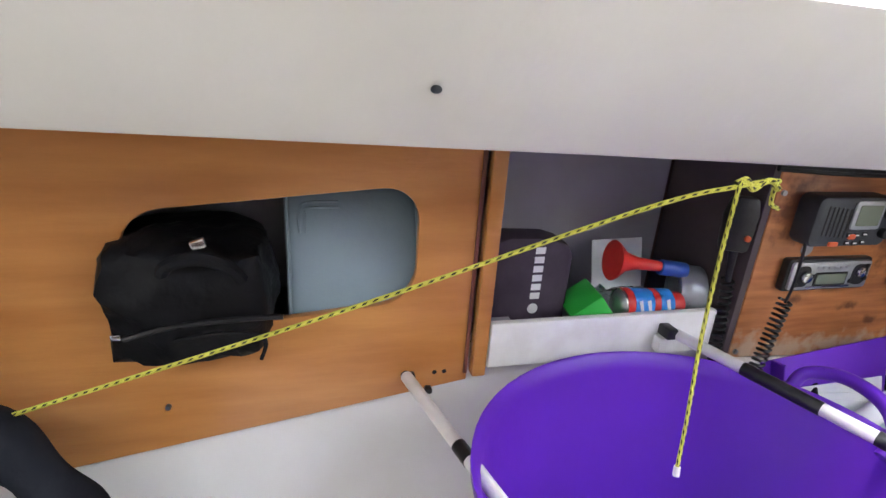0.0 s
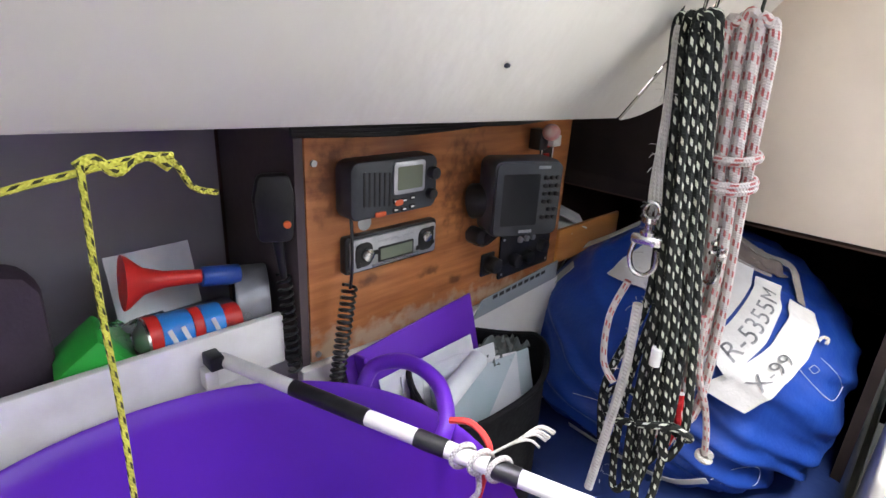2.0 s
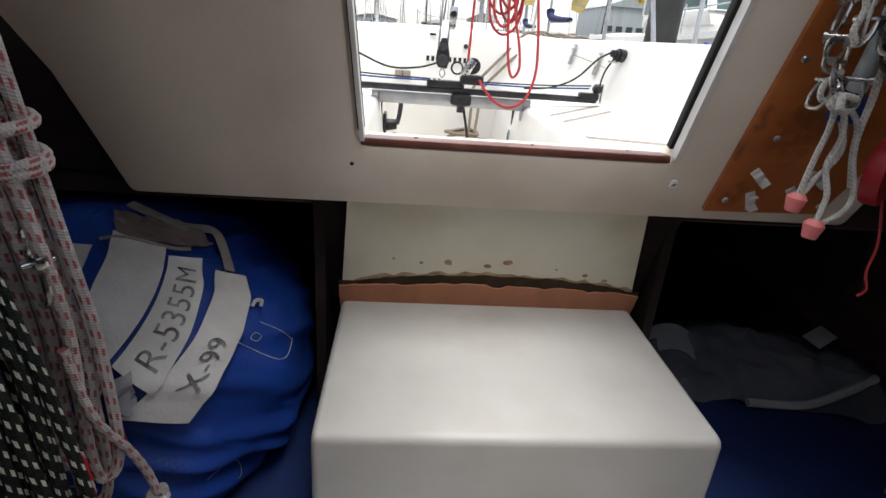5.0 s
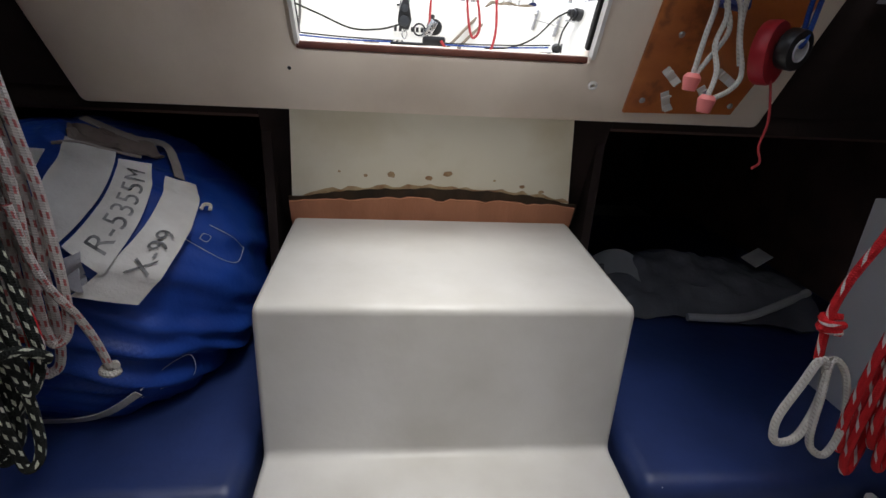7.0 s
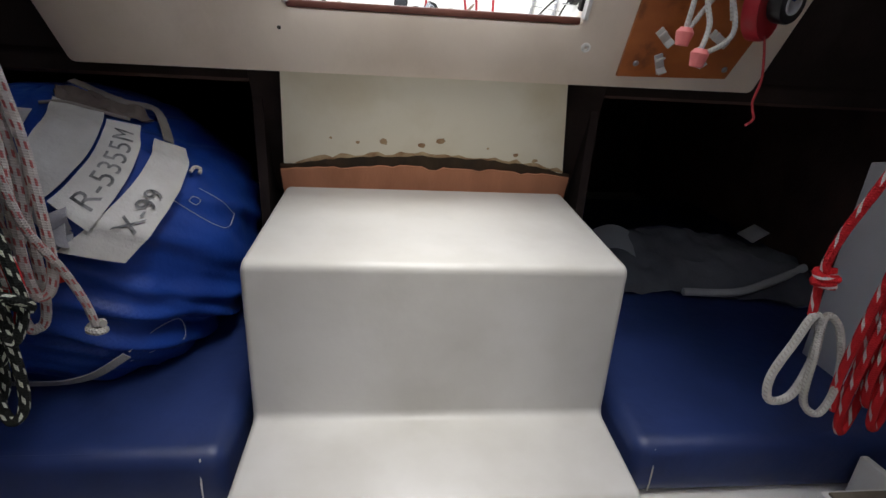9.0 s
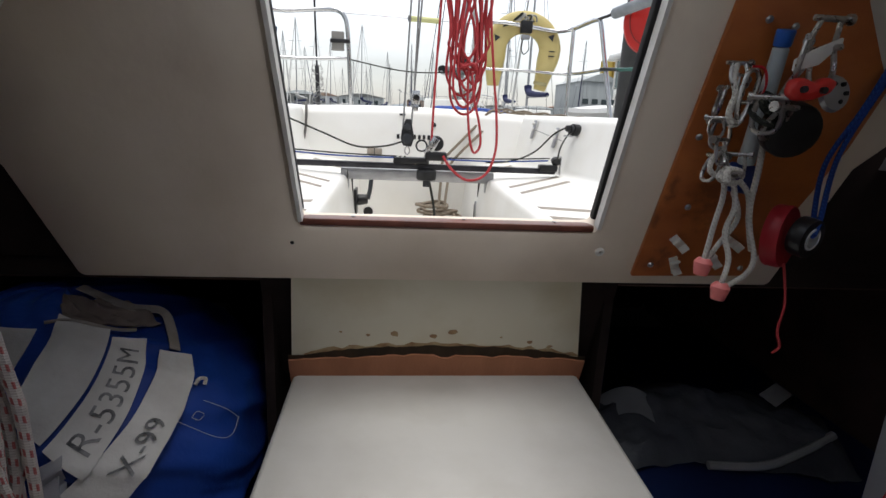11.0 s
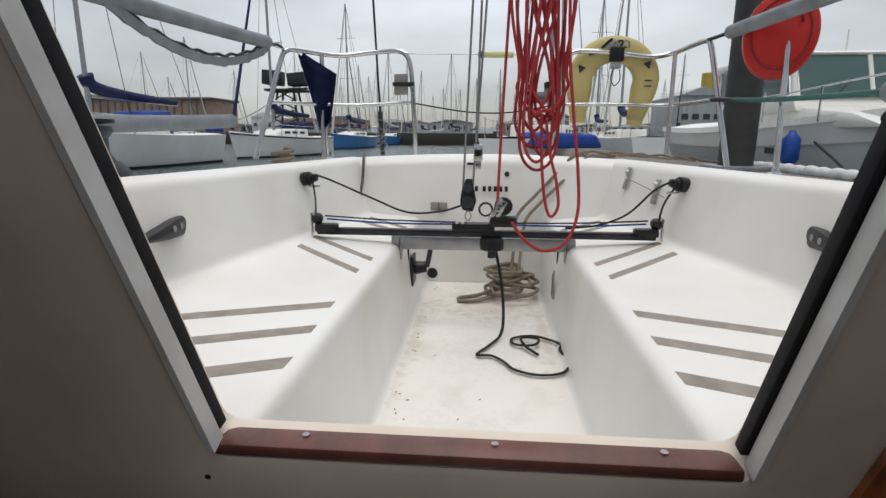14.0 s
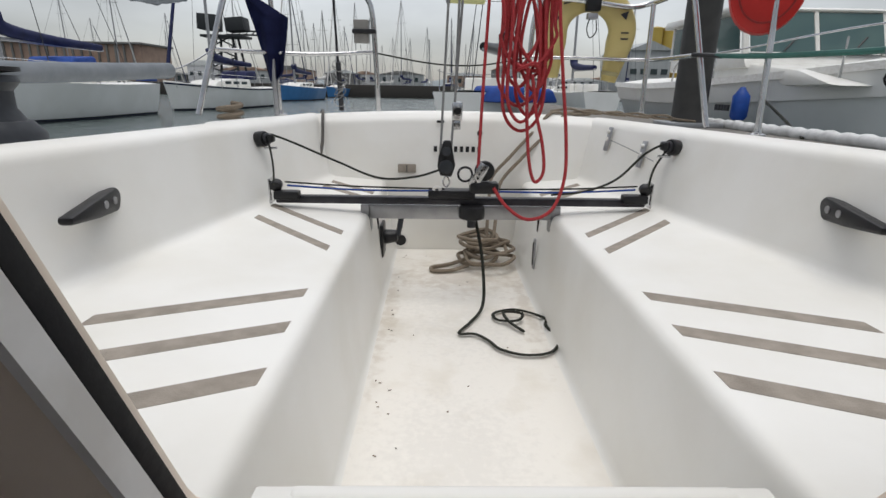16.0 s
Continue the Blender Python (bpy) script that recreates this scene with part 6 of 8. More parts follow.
part("knot", tube([wp(0.392 + 0.016 * math.cos(1.7 * t), 1.325 + 0.011 * math.sin(1.7 * t), 0.065 + 0.004 * t) for t in range(7)], 0.0052, 8, 4), WORNWHITE, cords)
for x, z, o in ((0.379, 1.185, 0.065), (0.394, 1.155, 0.10)):
    part("stopper", lathe([(0.0, 0.011), (0.009, 0.011), (0.014, 0.004), (0.013, -0.002), (0.010, -0.016), (0.0, -0.017)], wp(x, z, o), (0.1, 0, 1), 14), PINK, cords, "salmon pink stopper")
part("long_cord", tube([wp(0.50, 1.50, 0.05), wp(0.468, 1.455, 0.05), wp(0.452, 1.40, 0.05), wp(0.447, 1.33, 0.055), wp(0.442, 1.27, 0.06), wp(0.452, 1.21, 0.07)], 0.0048, 8, 7), WORNWHITE, cords)
br_ = thing("brush_handle", bulk(0.5, 1.33, 0.02), "white and blue plastic handle hung on the board", "handle")
a, b = bulk(0.440, 1.545, 0.035), bulk(0.446, 1.36, 0.06)
part("handle", cyl(a + (b - a) * 0.12, b, 0.011, 0.013, 12, edge=0.003), mat("pale_grey_blue_plastic", (0.42, 0.48, 0.50), 0.4), br_)
part("tip", cyl(a, a + (b - a) * 0.12, 0.013, 0.012, 12, edge=0.003), mat("mid_blue_plastic", (0.02, 0.12, 0.48), 0.4), br_, "blue end")
part("head", box((a + (b - a) * 1.12), (0.05, 0.02, 0.045), 0.004, (-20, 8, 0)), mat("navy_plastic", (0.012, 0.03, 0.16), 0.4), br_, "navy head")
blockm = thing("snatch_block", bulk(0.56, 1.45, 0.05), "silver and black pulley block hung on the board", "block")
part("cheek", lathe([(0.0, 0.008), (0.022, 0.006), (0.025, 0.0), (0.0, 0.0)], Vector((0.480, 1.345, 1.445)), (0.15, -0.95, 0.1), 20), ALU, blockm)
for k in range(6):
    t = k * 1.047
    part("hole", cyl(Vector((0.480 + 0.013 * math.cos(t), 1.342, 1.446 + 0.013 * math.sin(t))), Vector((0.481 + 0.013 * math.cos(t), 1.3365, 1.4465 + 0.013 * math.sin(t))), 0.003, n=8), BLACK, blockm)
part("sheave", cyl((0.462, 1.40, 1.40), (0.458, 1.372, 1.392), 0.040, n=24, edge=0.006), BLACK, blockm)
part("red_body", prism([(-0.030, -0.006), (-0.022, -0.018), (0.004, -0.016), (0.028, -0.006), (0.034, 0.010), (0.020, 0.015), (0.004, 0.006), (-0.012, 0.012), (-0.026, 0.010)], 0.022, Matrix.Translation((0.440, 1.352, 1.452)) @ Matrix.Rotation(radians(96), 4, "X"), 0.006), REDP, blockm, "red block body")
for x in (0.424, 0.452):
    part("red_body_hole", cyl((x, 1.325, 1.4475), (x, 1.3325, 1.4475), 0.0045, n=12), BLACK, blockm, "dark hole")
part("lever", prism([(-0.035, -0.009), (0.0, -0.012), (0.034, 0.004), (0.036, 0.012), (0.0, 0.010), (-0.03, 0.006)], 0.006, Matrix.Translation((0.446, 1.348, 1.492)) @ Matrix.Rotation(radians(96), 4, "X") @ Matrix.Rotation(radians(22), 4, "Z"), 0.002), WHITEP, blockm, "pale plastic lever")
reel = thing("cord_reel", (0.50, 1.42, 1.17), "red reel of cord beside a black tape roll", "reel")
part("flange", lathe([(0.016, 0.0), (0.048, 0.0), (0.05, 0.003), (0.05, 0.02), (0.048, 0.024), (0.016, 0.024), (0.016, 0.0)], Vector((0.497, 1.425, 1.232)), (0.55, -0.8, 0.0), 28), mat("dark_red_plastic", (0.40, 0.02, 0.03), 0.45), reel)
part("loose_cord", tube([(0.512, 1.405, 1.19), (0.512, 1.385, 1.13), (0.498, 1.372, 1.09), (0.502, 1.365, 1.065), (0.487, 1.36, 1.055)], 0.0022, 6, 6), PLAINRED, reel, "thin red cord hanging")
tr = thing("black_tape_roll", (0.515, 1.385, 1.235), "roll of black tape with a white card core", "tape roll")
part("tape", lathe([(0.017, 0.0), (0.030, 0.0), (0.031, 0.003), (0.031, 0.019), (0.030, 0.022), (0.017, 0.022), (0.017, 0.0)], Vector((0.512, 1.39, 1.240)), (0.35, -0.85, -0.12), 28), BTAPE, tr)
part("core", lathe([(0.0142, -0.002), (0.0172, -0.002), (0.0172, 0.024), (0.0142, 0.024), (0.0142, -0.002)], Vector((0.512, 1.39, 1.240)), (0.35, -0.85, -0.12), 24), PAPER, tr, "white card core")
single("blue_lanyard", tube([bulk(0.645, 1.56, 0.02), bulk(0.625, 1.45, 0.03), bulk(0.59, 1.36, 0.05), Vector((0.522, 1.375, 1.250)), Vector((0.530, 1.375, 1.262)), bulk(0.605, 1.38, 0.05), bulk(0.645, 1.50, 0.025)], 0.004, 8, 8), BLUELINE, "blue lanyard hanging from the bulkhead", "lanyard")

# ---- port quarter berth ----
jacket = sheet(lambda u, v: Vector((0.46 + 0.62 * u, 2.02 - 0.30 * v + 0.04 * math.sin(5 * u), 0.555 + 0.12 * math.sin(math.pi * min(1, v * 0.9 + 0.1)) * (0.4 + 0.6 * math.sin(math.pi * min(1, u * 0.8 + 0.12))) + 0.03 * noise.noise(Vector((u * 6, v * 5, 3))) + 0.012 * noise.noise(Vector((u * 15, v * 13, 1))))), 44, 26, 0.006)
jm = mat("dark_grey_shell_fabric", (0.11, 0.12, 0.14), 0.55, 0, (0.07, 0.078, 0.095), 8, 5, 0.35, 70)
jo = thing("grey_jacket", (0.75, 1.9, 0.545), "dark grey jacket with pale trim lying on the berth", "jacket")
part("body", jacket, jm, jo)
part("collar", sheet(lambda u, v: Vector((0.47 + 0.16 * u, 1.93 - 0.05 * v - 0.05 * u, 0.64 + 0.05 * math.sin(3.1 * u) - 0.05 * v)), 10, 4, 0.005), mat("pale_grey_fabric", (0.30, 0.32, 0.34), 0.7), jo, "pale grey collar edge")
part("trim", tube([(0.70, 1.735, 0.565), (0.84, 1.72, 0.572), (0.95, 1.735, 0.60), (1.05, 1.76, 0.63)], 0.011, 8, 6), mat("pale_trim", (0.42, 0.44, 0.45), 0.7), jo, "pale trim")
single("paper_sheet", box((0.95, 1.86, 0.69), (0.07, 0.05, 0.002), 0, (14, -18, 20)), mat("grey_paper", (0.36, 0.37, 0.38), 0.7, 0, (0.3, 0.31, 0.32), 20, 4), "loose pale sheet lying on the jacket", "paper")
board = plate_x([(1.19, 0.54), (1.475, 0.54), (1.475, 0.98), (1.19, 1.05)], 0.86, 0.012, 0.002)
single("side_board", board, PAINTW, "pale grey board at the side of the berth", "board", "", "structure")
single("galley_side", plate_x([(0.2, 0.0), (1.19, 0.0), (1.19, 0.52), (0.2, 0.60)], 0.76, 0.015, 0.003), INNERW, "pale moulded side of the port settee", "settee", "", "structure")
rb = thing("red_rope_coil", (0.58, 1.18, 0.55), "hanging coil of red rope with a white spliced eye", "rope coil")
for k in range(5):
    x0, y0 = 0.635 + 0.018 * k, 1.17 - 0.008 * k
    zb = (0.64, 0.60, 0.66, 0.62, 0.68)[k]
    part("loop", tube([(x0 + 0.02, y0, 1.15), (x0 + 0.004, y0 - 0.01, 1.0), (x0 - 0.018, y0 - 0.012, 0.82), (x0 - 0.02, y0 - 0.006, zb + 0.05), (x0, y0, zb), (x0 + 0.024, y0 + 0.012, zb + 0.05), (x0 + 0.024, y0 + 0.012, 0.82), (x0 + 0.034, y0 + 0.008, 1.0), (x0 + 0.036, y0 + 0.004, 1.14)], 0.0068, 8, 7, closed=True), REDROPE, rb)
part("strand", tube([(0.62, 1.17, 1.16), (0.59, 1.185, 1.02), (0.565, 1.195, 0.93), (0.555, 1.195, 0.87), (0.557, 1.19, 0.80)], 0.0066, 8, 7), REDROPE, rb)
part("knot", tube([(0.556 + 0.016 * math.cos(1.9 * t), 1.19 + 0.012 * math.sin(1.9 * t), 0.872 - 0.003 * t) for t in range(8)], 0.0066, 8, 4), REDROPE, rb)
part("white_loop", tube([(0.555, 1.185, 0.80), (0.535, 1.18, 0.76), (0.51, 1.175, 0.70), (0.515, 1.17, 0.66), (0.55, 1.17, 0.668), (0.572, 1.178, 0.73), (0.568, 1.183, 0.79)], 0.0066, 8, 7, closed=True), WORNWHITE, rb, "frayed white spliced eye")
part("white_loop", tube([(0.575, 1.185, 0.80), (0.565, 1.17, 0.74), (0.57, 1.165, 0.66), (0.60, 1.16, 0.64), (0.615, 1.165, 0.70), (0.60, 1.178, 0.78)], 0.006, 8, 7, closed=True), WORNWHITE, rb, "frayed white spliced eye")
part("hanger", tube([(0.625, 1.17, 1.15), (0.64, 1.2, 1.4), (0.60, 1.22, 1.73)], 0.003, 6, 5), DARKLINE, rb)
tray = thing("white_tub", (0.66, 1.02, 0.4), "white plastic container holding odds and ends", "container")
part("body", box((0.70, 1.06, 0.44), (0.14, 0.16, 0.12), 0.01), WHITEP, tray)
part("fill", box((0.70, 1.06, 0.498), (0.12, 0.14, 0.012), 0.003), BEIGEROPE, tray, "brown contents")

# ---- cockpit gear ----
def seat_z(x, y):
    return 1.113 + 0.027 * min(1, max(0, (abs(x) - 0.322) / (coam(y) - 0.382))) + 0.0008


for sgn in (-1, 1):
    for x0, y0, x1, y1, w in ((0.362, 2.30, 0.70, 2.115, 0.046), (0.355, 2.135, 0.69, 1.955, 0.046), (0.348, 1.965, 0.68, 1.79, 0.05), (0.366, 2.775, 0.655, 3.05, 0.044), (0.376, 2.615, 0.655, 2.885, 0.044), (0.345, 3.40, 0.545, 3.56, 0.05), (0.35, 3.285, 0.56, 3.45, 0.05)):
        n = 8
        rows = []
        for k in range(n + 1):
            t = k / n
            x, y = x0 + (x1 - x0) * t, y0 + (y1 - y0) * t
            rows.append([Vector((sgn * x, y - w / 2, seat_z(x, y))), Vector((sgn * x, y + w / 2, seat_z(x, y)))])
        single("nonslip_strip", thicken(loft(rows), 0.0012), GREYTAPE, "worn taupe non-slip strip stuck to the cockpit seat", "non-slip strip", "non-slip strips")

trav = thing("mainsheet_traveller", (0, 3.04, 1.1), "black traveller track on a grey beam across the cockpit", "traveller")
part("beam", box((0, 3.075, 1.118), (0.70, 0.05, 0.05), 0.004), ALU, trav)
part("track", box((0, 3.045, 1.162), (1.27, 0.034, 0.026), 0.004), DARKALU, trav)
for sgn in (-1, 1):
    part("bracket", prism([(0, 0), (0.05, 0), (0.05, -0.14), (0.035, -0.15), (0.0, -0.15)], 0.006, Matrix.Translation((sgn * 0.318 - 0.003, 3.05, 1.135)) @ YZ, 0.001), ALU, trav)
    part("end_block", box((sgn * 0.595, 3.03, 1.178), (0.085, 0.045, 0.03), 0.007), BLACK, trav)
    part("end_plate", box((sgn * 0.652, 3.045, 1.19), (0.006, 0.05, 0.085), 0.002), STEEL, trav)
    part("end_sheave", cyl((sgn * 0.63, 3.02, 1.205), (sgn * 0.63, 3.045, 1.215), 0.02, n=18, edge=0.004), BLACK, trav)
part("car", box((-0.035, 3.04, 1.188), (0.16, 0.055, 0.03), 0.006), BLACK, trav)
part("car_top", box((0.075, 3.03, 1.212), (0.10, 0.05, 0.04), 0.01), BLACK, trav)
part("swivel", cyl((0.035, 3.02, 1.105), (0.035, 3.02, 1.15), 0.045, n=24, edge=0.008), BLACK, trav)
part("swivel_pin", cyl((0.035, 3.02, 1.075), (0.035, 3.02, 1.11), 0.015, n=14), DARKALU, trav)
part("cam_plate", box((0.055, 3.015, 1.255), (0.035, 0.008, 0.085), 0.003, (0, 28, 0)), STEEL, trav)
for k in range(4):
    part("plate_hole", cyl((0.045 + 0.006 * k, 3.0095, 1.232 + 0.0135 * k), (0.045 + 0.006 * k, 3.0118, 1.232 + 0.0135 * k), 0.004, n=10), BLACK, trav)
part("cam_sheave", cyl((0.075, 3.02, 1.268), (0.075, 3.045, 1.268), 0.034, n=24, edge=0.006), BLACK, trav)
part("ring", tube([(0.01 + 0.024 * math.cos(t), 3.035, 1.255 + 0.024 * math.sin(t)) for t in [i * 0.628 for i in range(10)]], 0.004, 8, 3, closed=True), BLACK, trav)
for x in (-0.085, 0.10):
    part("white_ring", tube([(x + 0.012 * math.cos(t), 3.02, 1.205 + 0.007 * math.sin(t)) for t in [i * 0.785 for i in range(8)]], 0.005, 8, 3, closed=True), WHITEP, trav)
for sgn in (-1, 1):
    part("control_line", tube([(sgn * 0.59, 3.02, 1.212), (sgn * 0.35, 3.018, 1.200), (sgn * 0.09, 3.02, 1.20)], 0.0036, 6, 6), BLUELINE, trav, "blue control line")
    part("control_line", tube([(sgn * 0.60, 3.03, 1.222), (sgn * 0.35, 3.028, 1.21), (sgn * 0.06, 3.03, 1.205)], 0.0032, 6, 6), DARKLINE, trav, "dark control line")
blk = thing("mainsheet_block", (-0.055, 3.03, 1.24), "black fiddle block of the mainsheet tackle", "block")
part("cheek", prism([(-0.02, -0.045), (0.018, -0.05), (0.03, -0.01), (0.022, 0.03), (0.014, 0.07), (-0.01, 0.07), (-0.026, 0.02), (-0.03, -0.015)], 0.022, Matrix.Translation((-0.055, 3.02, 1.30)) @ Matrix.Rotation(radians(90), 4, "X"), 0.005), BLACK, blk)
for z, r in ((1.285, 0.022), (1.335, 0.015)):
    part("sheave", cyl((-0.056, 2.993, z), (-0.056, 3.003, z), r, n=20, edge=0.002), DGREY, blk)
part("eye", tube([(-0.055, 3.01, 1.252), (-0.066, 3.01, 1.232), (-0.055, 3.01, 1.215), (-0.044, 3.01, 1.232)], 0.003, 8, 5, closed=True), STEEL, blk)
ub = thing("upper_block", (-0.02, 3.03, 1.46), "steel and black block on the mainsheet falls", "block")
part("strap", box((-0.022, 3.03, 1.462), (0.034, 0.018, 0.06), 0.005), STEEL, ub)
part("sheave", cyl((-0.022, 3.012, 1.462), (-0.022, 3.022, 1.462), 0.012, n=16), BLACK, ub)
part("becket", box((-0.022, 3.03, 1.418), (0.024, 0.014, 0.03), 0.004), STEEL, ub)
GREYLINE = rope_mat("grey_line", (0.36, 0.36, 0.35), (0.22, 0.22, 0.22), 3, 120, 0.4, 4)
falls = thing("mainsheet_falls", (-0.02, 3.03, 1.3), "grey and red mainsheet falls rising from the tackle", "rope")
for a, b in (((-0.075, 3.03, 1.33), (-0.018, 3.05, 2.75)), ((-0.04, 3.03, 1.33), (0.045, 3.06, 2.75)), ((-0.03, 3.03, 1.49), (0.0, 3.05, 2.75))):
    part("fall", cyl(a, b, 0.0042, n=8), GREYLINE, falls)
part("red_fall", tube([(0.052, 3.02, 1.27), (0.062, 3.03, 1.6), (0.085, 3.04, 2.2), (0.10, 3.05, 2.75)], 0.0052, 8, 6), PLAINRED, falls, "faded red fall")
coil = thing("red_sheet_coil", (0.2, 3.05, 1.3), "coil of faded red mainsheet hanging from above", "rope coil")
cr = random.Random(7)
for k in range(11):
    x0 = 0.118 + 0.016 * k
    zb = (1.60, 1.54, 1.48, 1.43, 1.40, 1.64, 1.50, 1.57, 1.45, 1.61, 1.53)[k]
    y0 = 3.03 + 0.02 * (k % 3)
    w = 0.042 + 0.034 * cr.random()
    xb = 0.170 + 0.006 * k
    part("loop", tube([(x0 - 0.008, y0, 2.35), (x0 - w * 0.6 - 0.006, y0 - 0.01, 2.0), (xb - w, y0 - 0.012, 1.75), (xb - w * 1.1, y0, zb + 0.08), (xb, y0 + 0.006, zb), (xb + w * 1.1, y0 + 0.012, zb + 0.08), (xb + w, y0 + 0.01, 1.75), (x0 + w * 0.6, y0 + 0.008, 2.0), (x0 + 0.008, y0, 2.35)], 0.0055, 8, 6, closed=True), PLAINRED, coil)
part("hitch", tube([(0.20 + 0.035 * math.cos(1.3 * t), 3.03 + 0.03 * math.sin(1.3 * t), 1.60 + 0.012 * math.sin(2 * t)) for t in range(9)], 0.006, 8, 5), PLAINRED, coil)
part("long_loop", tube([(0.20, 3.02, 1.60), (0.205, 3.02, 1.45), (0.222, 3.02, 1.30), (0.245, 3.02, 1.235), (0.272, 3.02, 1.27), (0.262, 3.02, 1.36), (0.235, 3.02, 1.46), (0.215, 3.02, 1.58)], 0.0055, 8, 7), PLAINRED, coil)
part("tail", tube([(0.27, 3.03, 2.3), (0.285, 3.03, 1.85), (0.31, 3.02, 1.60), (0.335, 3.01, 1.40), (0.34, 3.0, 1.25), (0.30, 2.985, 1.145), (0.22, 2.975, 1.115), (0.15, 2.985, 1.155), (0.105, 3.005, 1.215)], 0.0058, 8, 8), PLAINRED, coil)
for sgn in (-1, 1):
    b = thing("coaming_block", (sgn * 0.70, 2.96, 1.36), "black turning block on the cockpit coaming", "block", "coaming blocks")
    yb = 3.13 if sgn < 0 else 3.05
    xw = sgn * (coam(yb) - 0.010)
    part("base", cyl((xw, yb, 1.352), (xw - sgn * 0.034, yb - 0.014, 1.356), 0.027, n=22, edge=0.005), BLACK, b)
    part("sheave", cyl((xw - sgn * 0.034, yb - 0.014, 1.356), (xw - sgn * 0.048, yb - 0.02, 1.358), 0.019, n=18, edge=0.003), DARKALU, b)
    part("body", box((xw - sgn * 0.056, yb - 0.022, 1.360), (0.022, 0.034, 0.030), 0.008), BLACK, b)
    part("pin", cyl((xw - sgn * 0.03, yb - 0.02, 1.325), (xw - sgn * 0.075, yb - 0.03, 1.327), 0.004), STEEL, b)
    part("down_line", tube([(xw - sgn * 0.045, yb - 0.02, 1.345), (sgn * 0.648, 0.5 * yb + 1.505, 1.28), (sgn * 0.632, 3.015, 1.215)], 0.0038, 6, 5), DARKLINE, b)
part_l = single("control_tail", tube([(-0.66, 3.11, 1.372), (-0.58, 3.07, 1.352), (-0.42, 3.02, 1.295), (-0.28, 3.0, 1.245), (-0.16, 3.01, 1.248), (-0.08, 3.02, 1.27)], 0.0042, 6, 8), DARKLINE, "dark control line drooping across the cockpit", "rope")
part_r = single("control_tail", tube([(0.685, 3.03, 1.372), (0.61, 3.02, 1.335), (0.52, 3.01, 1.25), (0.42, 3.02, 1.205), (0.30, 3.0, 1.195)], 0.0042, 6, 8), DARKLINE, "dark control line running down to the track", "rope")
for sgn in (-1, 1):
    c = thing("horn_cleat", (sgn * 0.8, 2.36, 1.29), "black cam cleat on the cockpit coaming's face", "cleat", "coaming cleats")
    m = Matrix.Translation((sgn * (coam(2.36) - 0.035), 2.36, 1.280)) @ Matrix.Rotation(radians(-sgn * 9.5), 4, "Z") @ (YZ if sgn < 0 else Matrix(((0, 0, -1, 0), (1, 0, 0, 0), (0, 1, 0, 0), (0, 0, 0, 1))))
    part("body", prism([(-0.125, -0.010), (0.0, -0.024), (0.085, -0.028), (0.105, -0.012), (0.105, 0.014), (0.088, 0.027), (0.03, 0.021), (-0.125, 0.006)], 0.03, m, 0.007), BLACK, c)
    for y in (0.02, 0.065):
        bm = cyl((y, 0, 0.028), (y, 0, 0.032), 0.009, n=14)
        bmesh.ops.transform(bm, matrix=m, verts=bm.verts)
        part("bolt", bm, ALU, c)

eb = thing("pump_lever", (-0.29, 3.3, 0.95), "black pump socket and lever in the cockpit well", "lever")
part("plate", box((-0.298, 3.28, 0.955), (0.014, 0.10, 0.13), 0.004), BLACK, eb)
part("socket", cyl((-0.295, 3.29, 0.96), (-0.24, 3.29, 0.965), 0.03, 0.024, 18, edge=0.005), BLACK, eb)
part("lever", tube([(-0.24, 3.29, 0.965), (-0.228, 3.30, 1.02), (-0.222, 3.32, 1.09)], 0.011, 8, 6), DGREY, eb)
drain = thing("drain", (-0.26, 3.72, 0.82), "dark round drain hole in the aft wall", "drain")
part("ring", lathe([(0.028, 0), (0.038, 0), (0.038, 0.006), (0.028, 0.006), (0.028, 0)], (-0.258, 3.728, 0.822), (0, -1, 0), 20), WHITEP, drain)
part("hole", cyl((-0.258, 3.722, 0.822), (-0.258, 3.7235, 0.822), 0.028, n=20), BLACK, drain)
bc2 = thing("beige_rope_heap", (0.15, 3.45, 0.78), "heap of weathered beige rope on the cockpit floor", "rope coil")
rr = random.Random(21)
for k in range(9):
    cx, cy, R = 0.14 + rr.uniform(-0.05, 0.06), 3.48 + rr.uniform(-0.10, 0.10), rr.uniform(0.05, 0.12)
    ph = rr.uniform(0, 6)
    part("loop", tube([(cx + R * 0.9 * math.cos(t + ph) + rr.uniform(-0.015, 0.015), cy + R * math.sin(t + ph) + rr.uniform(-0.015, 0.015), 0.79 + 0.014 * k + 0.02 * rr.random()) for t in [i * 0.785 for i in range(8)]], 0.0085, 8, 6, closed=True), BEIGEROPE, bc2)
part("tail", tube([(0.06, 3.42, 0.80), (-0.01, 3.38, 0.79), (-0.09, 3.37, 0.788), (-0.10, 3.42, 0.788), (-0.02, 3.46, 0.79), (0.08, 3.48, 0.82)], 0.0085, 8, 7), BEIGEROPE, bc2)
part("riser", tube([(0.17, 3.5, 0.90), (0.19, 3.58, 1.02), (0.21, 3.66, 1.12), (0.30, 3.70, 1.22), (0.42, 3.76, 1.33), (0.52, 3.80, 1.425), (0.60, 3.95, 1.42), (0.72, 4.1, 1.415)], 0.0078, 8, 8), BEIGEROPE, bc2)
part("riser", tube([(0.14, 3.52, 0.90), (0.155, 3.6, 1.05), (0.17, 3.68, 1.14), (0.26, 3.71, 1.24), (0.38, 3.77, 1.36), (0.45, 3.80, 1.43), (0.55, 4.0, 1.422)], 0.0078, 8, 8), BEIGEROPE, bc2)
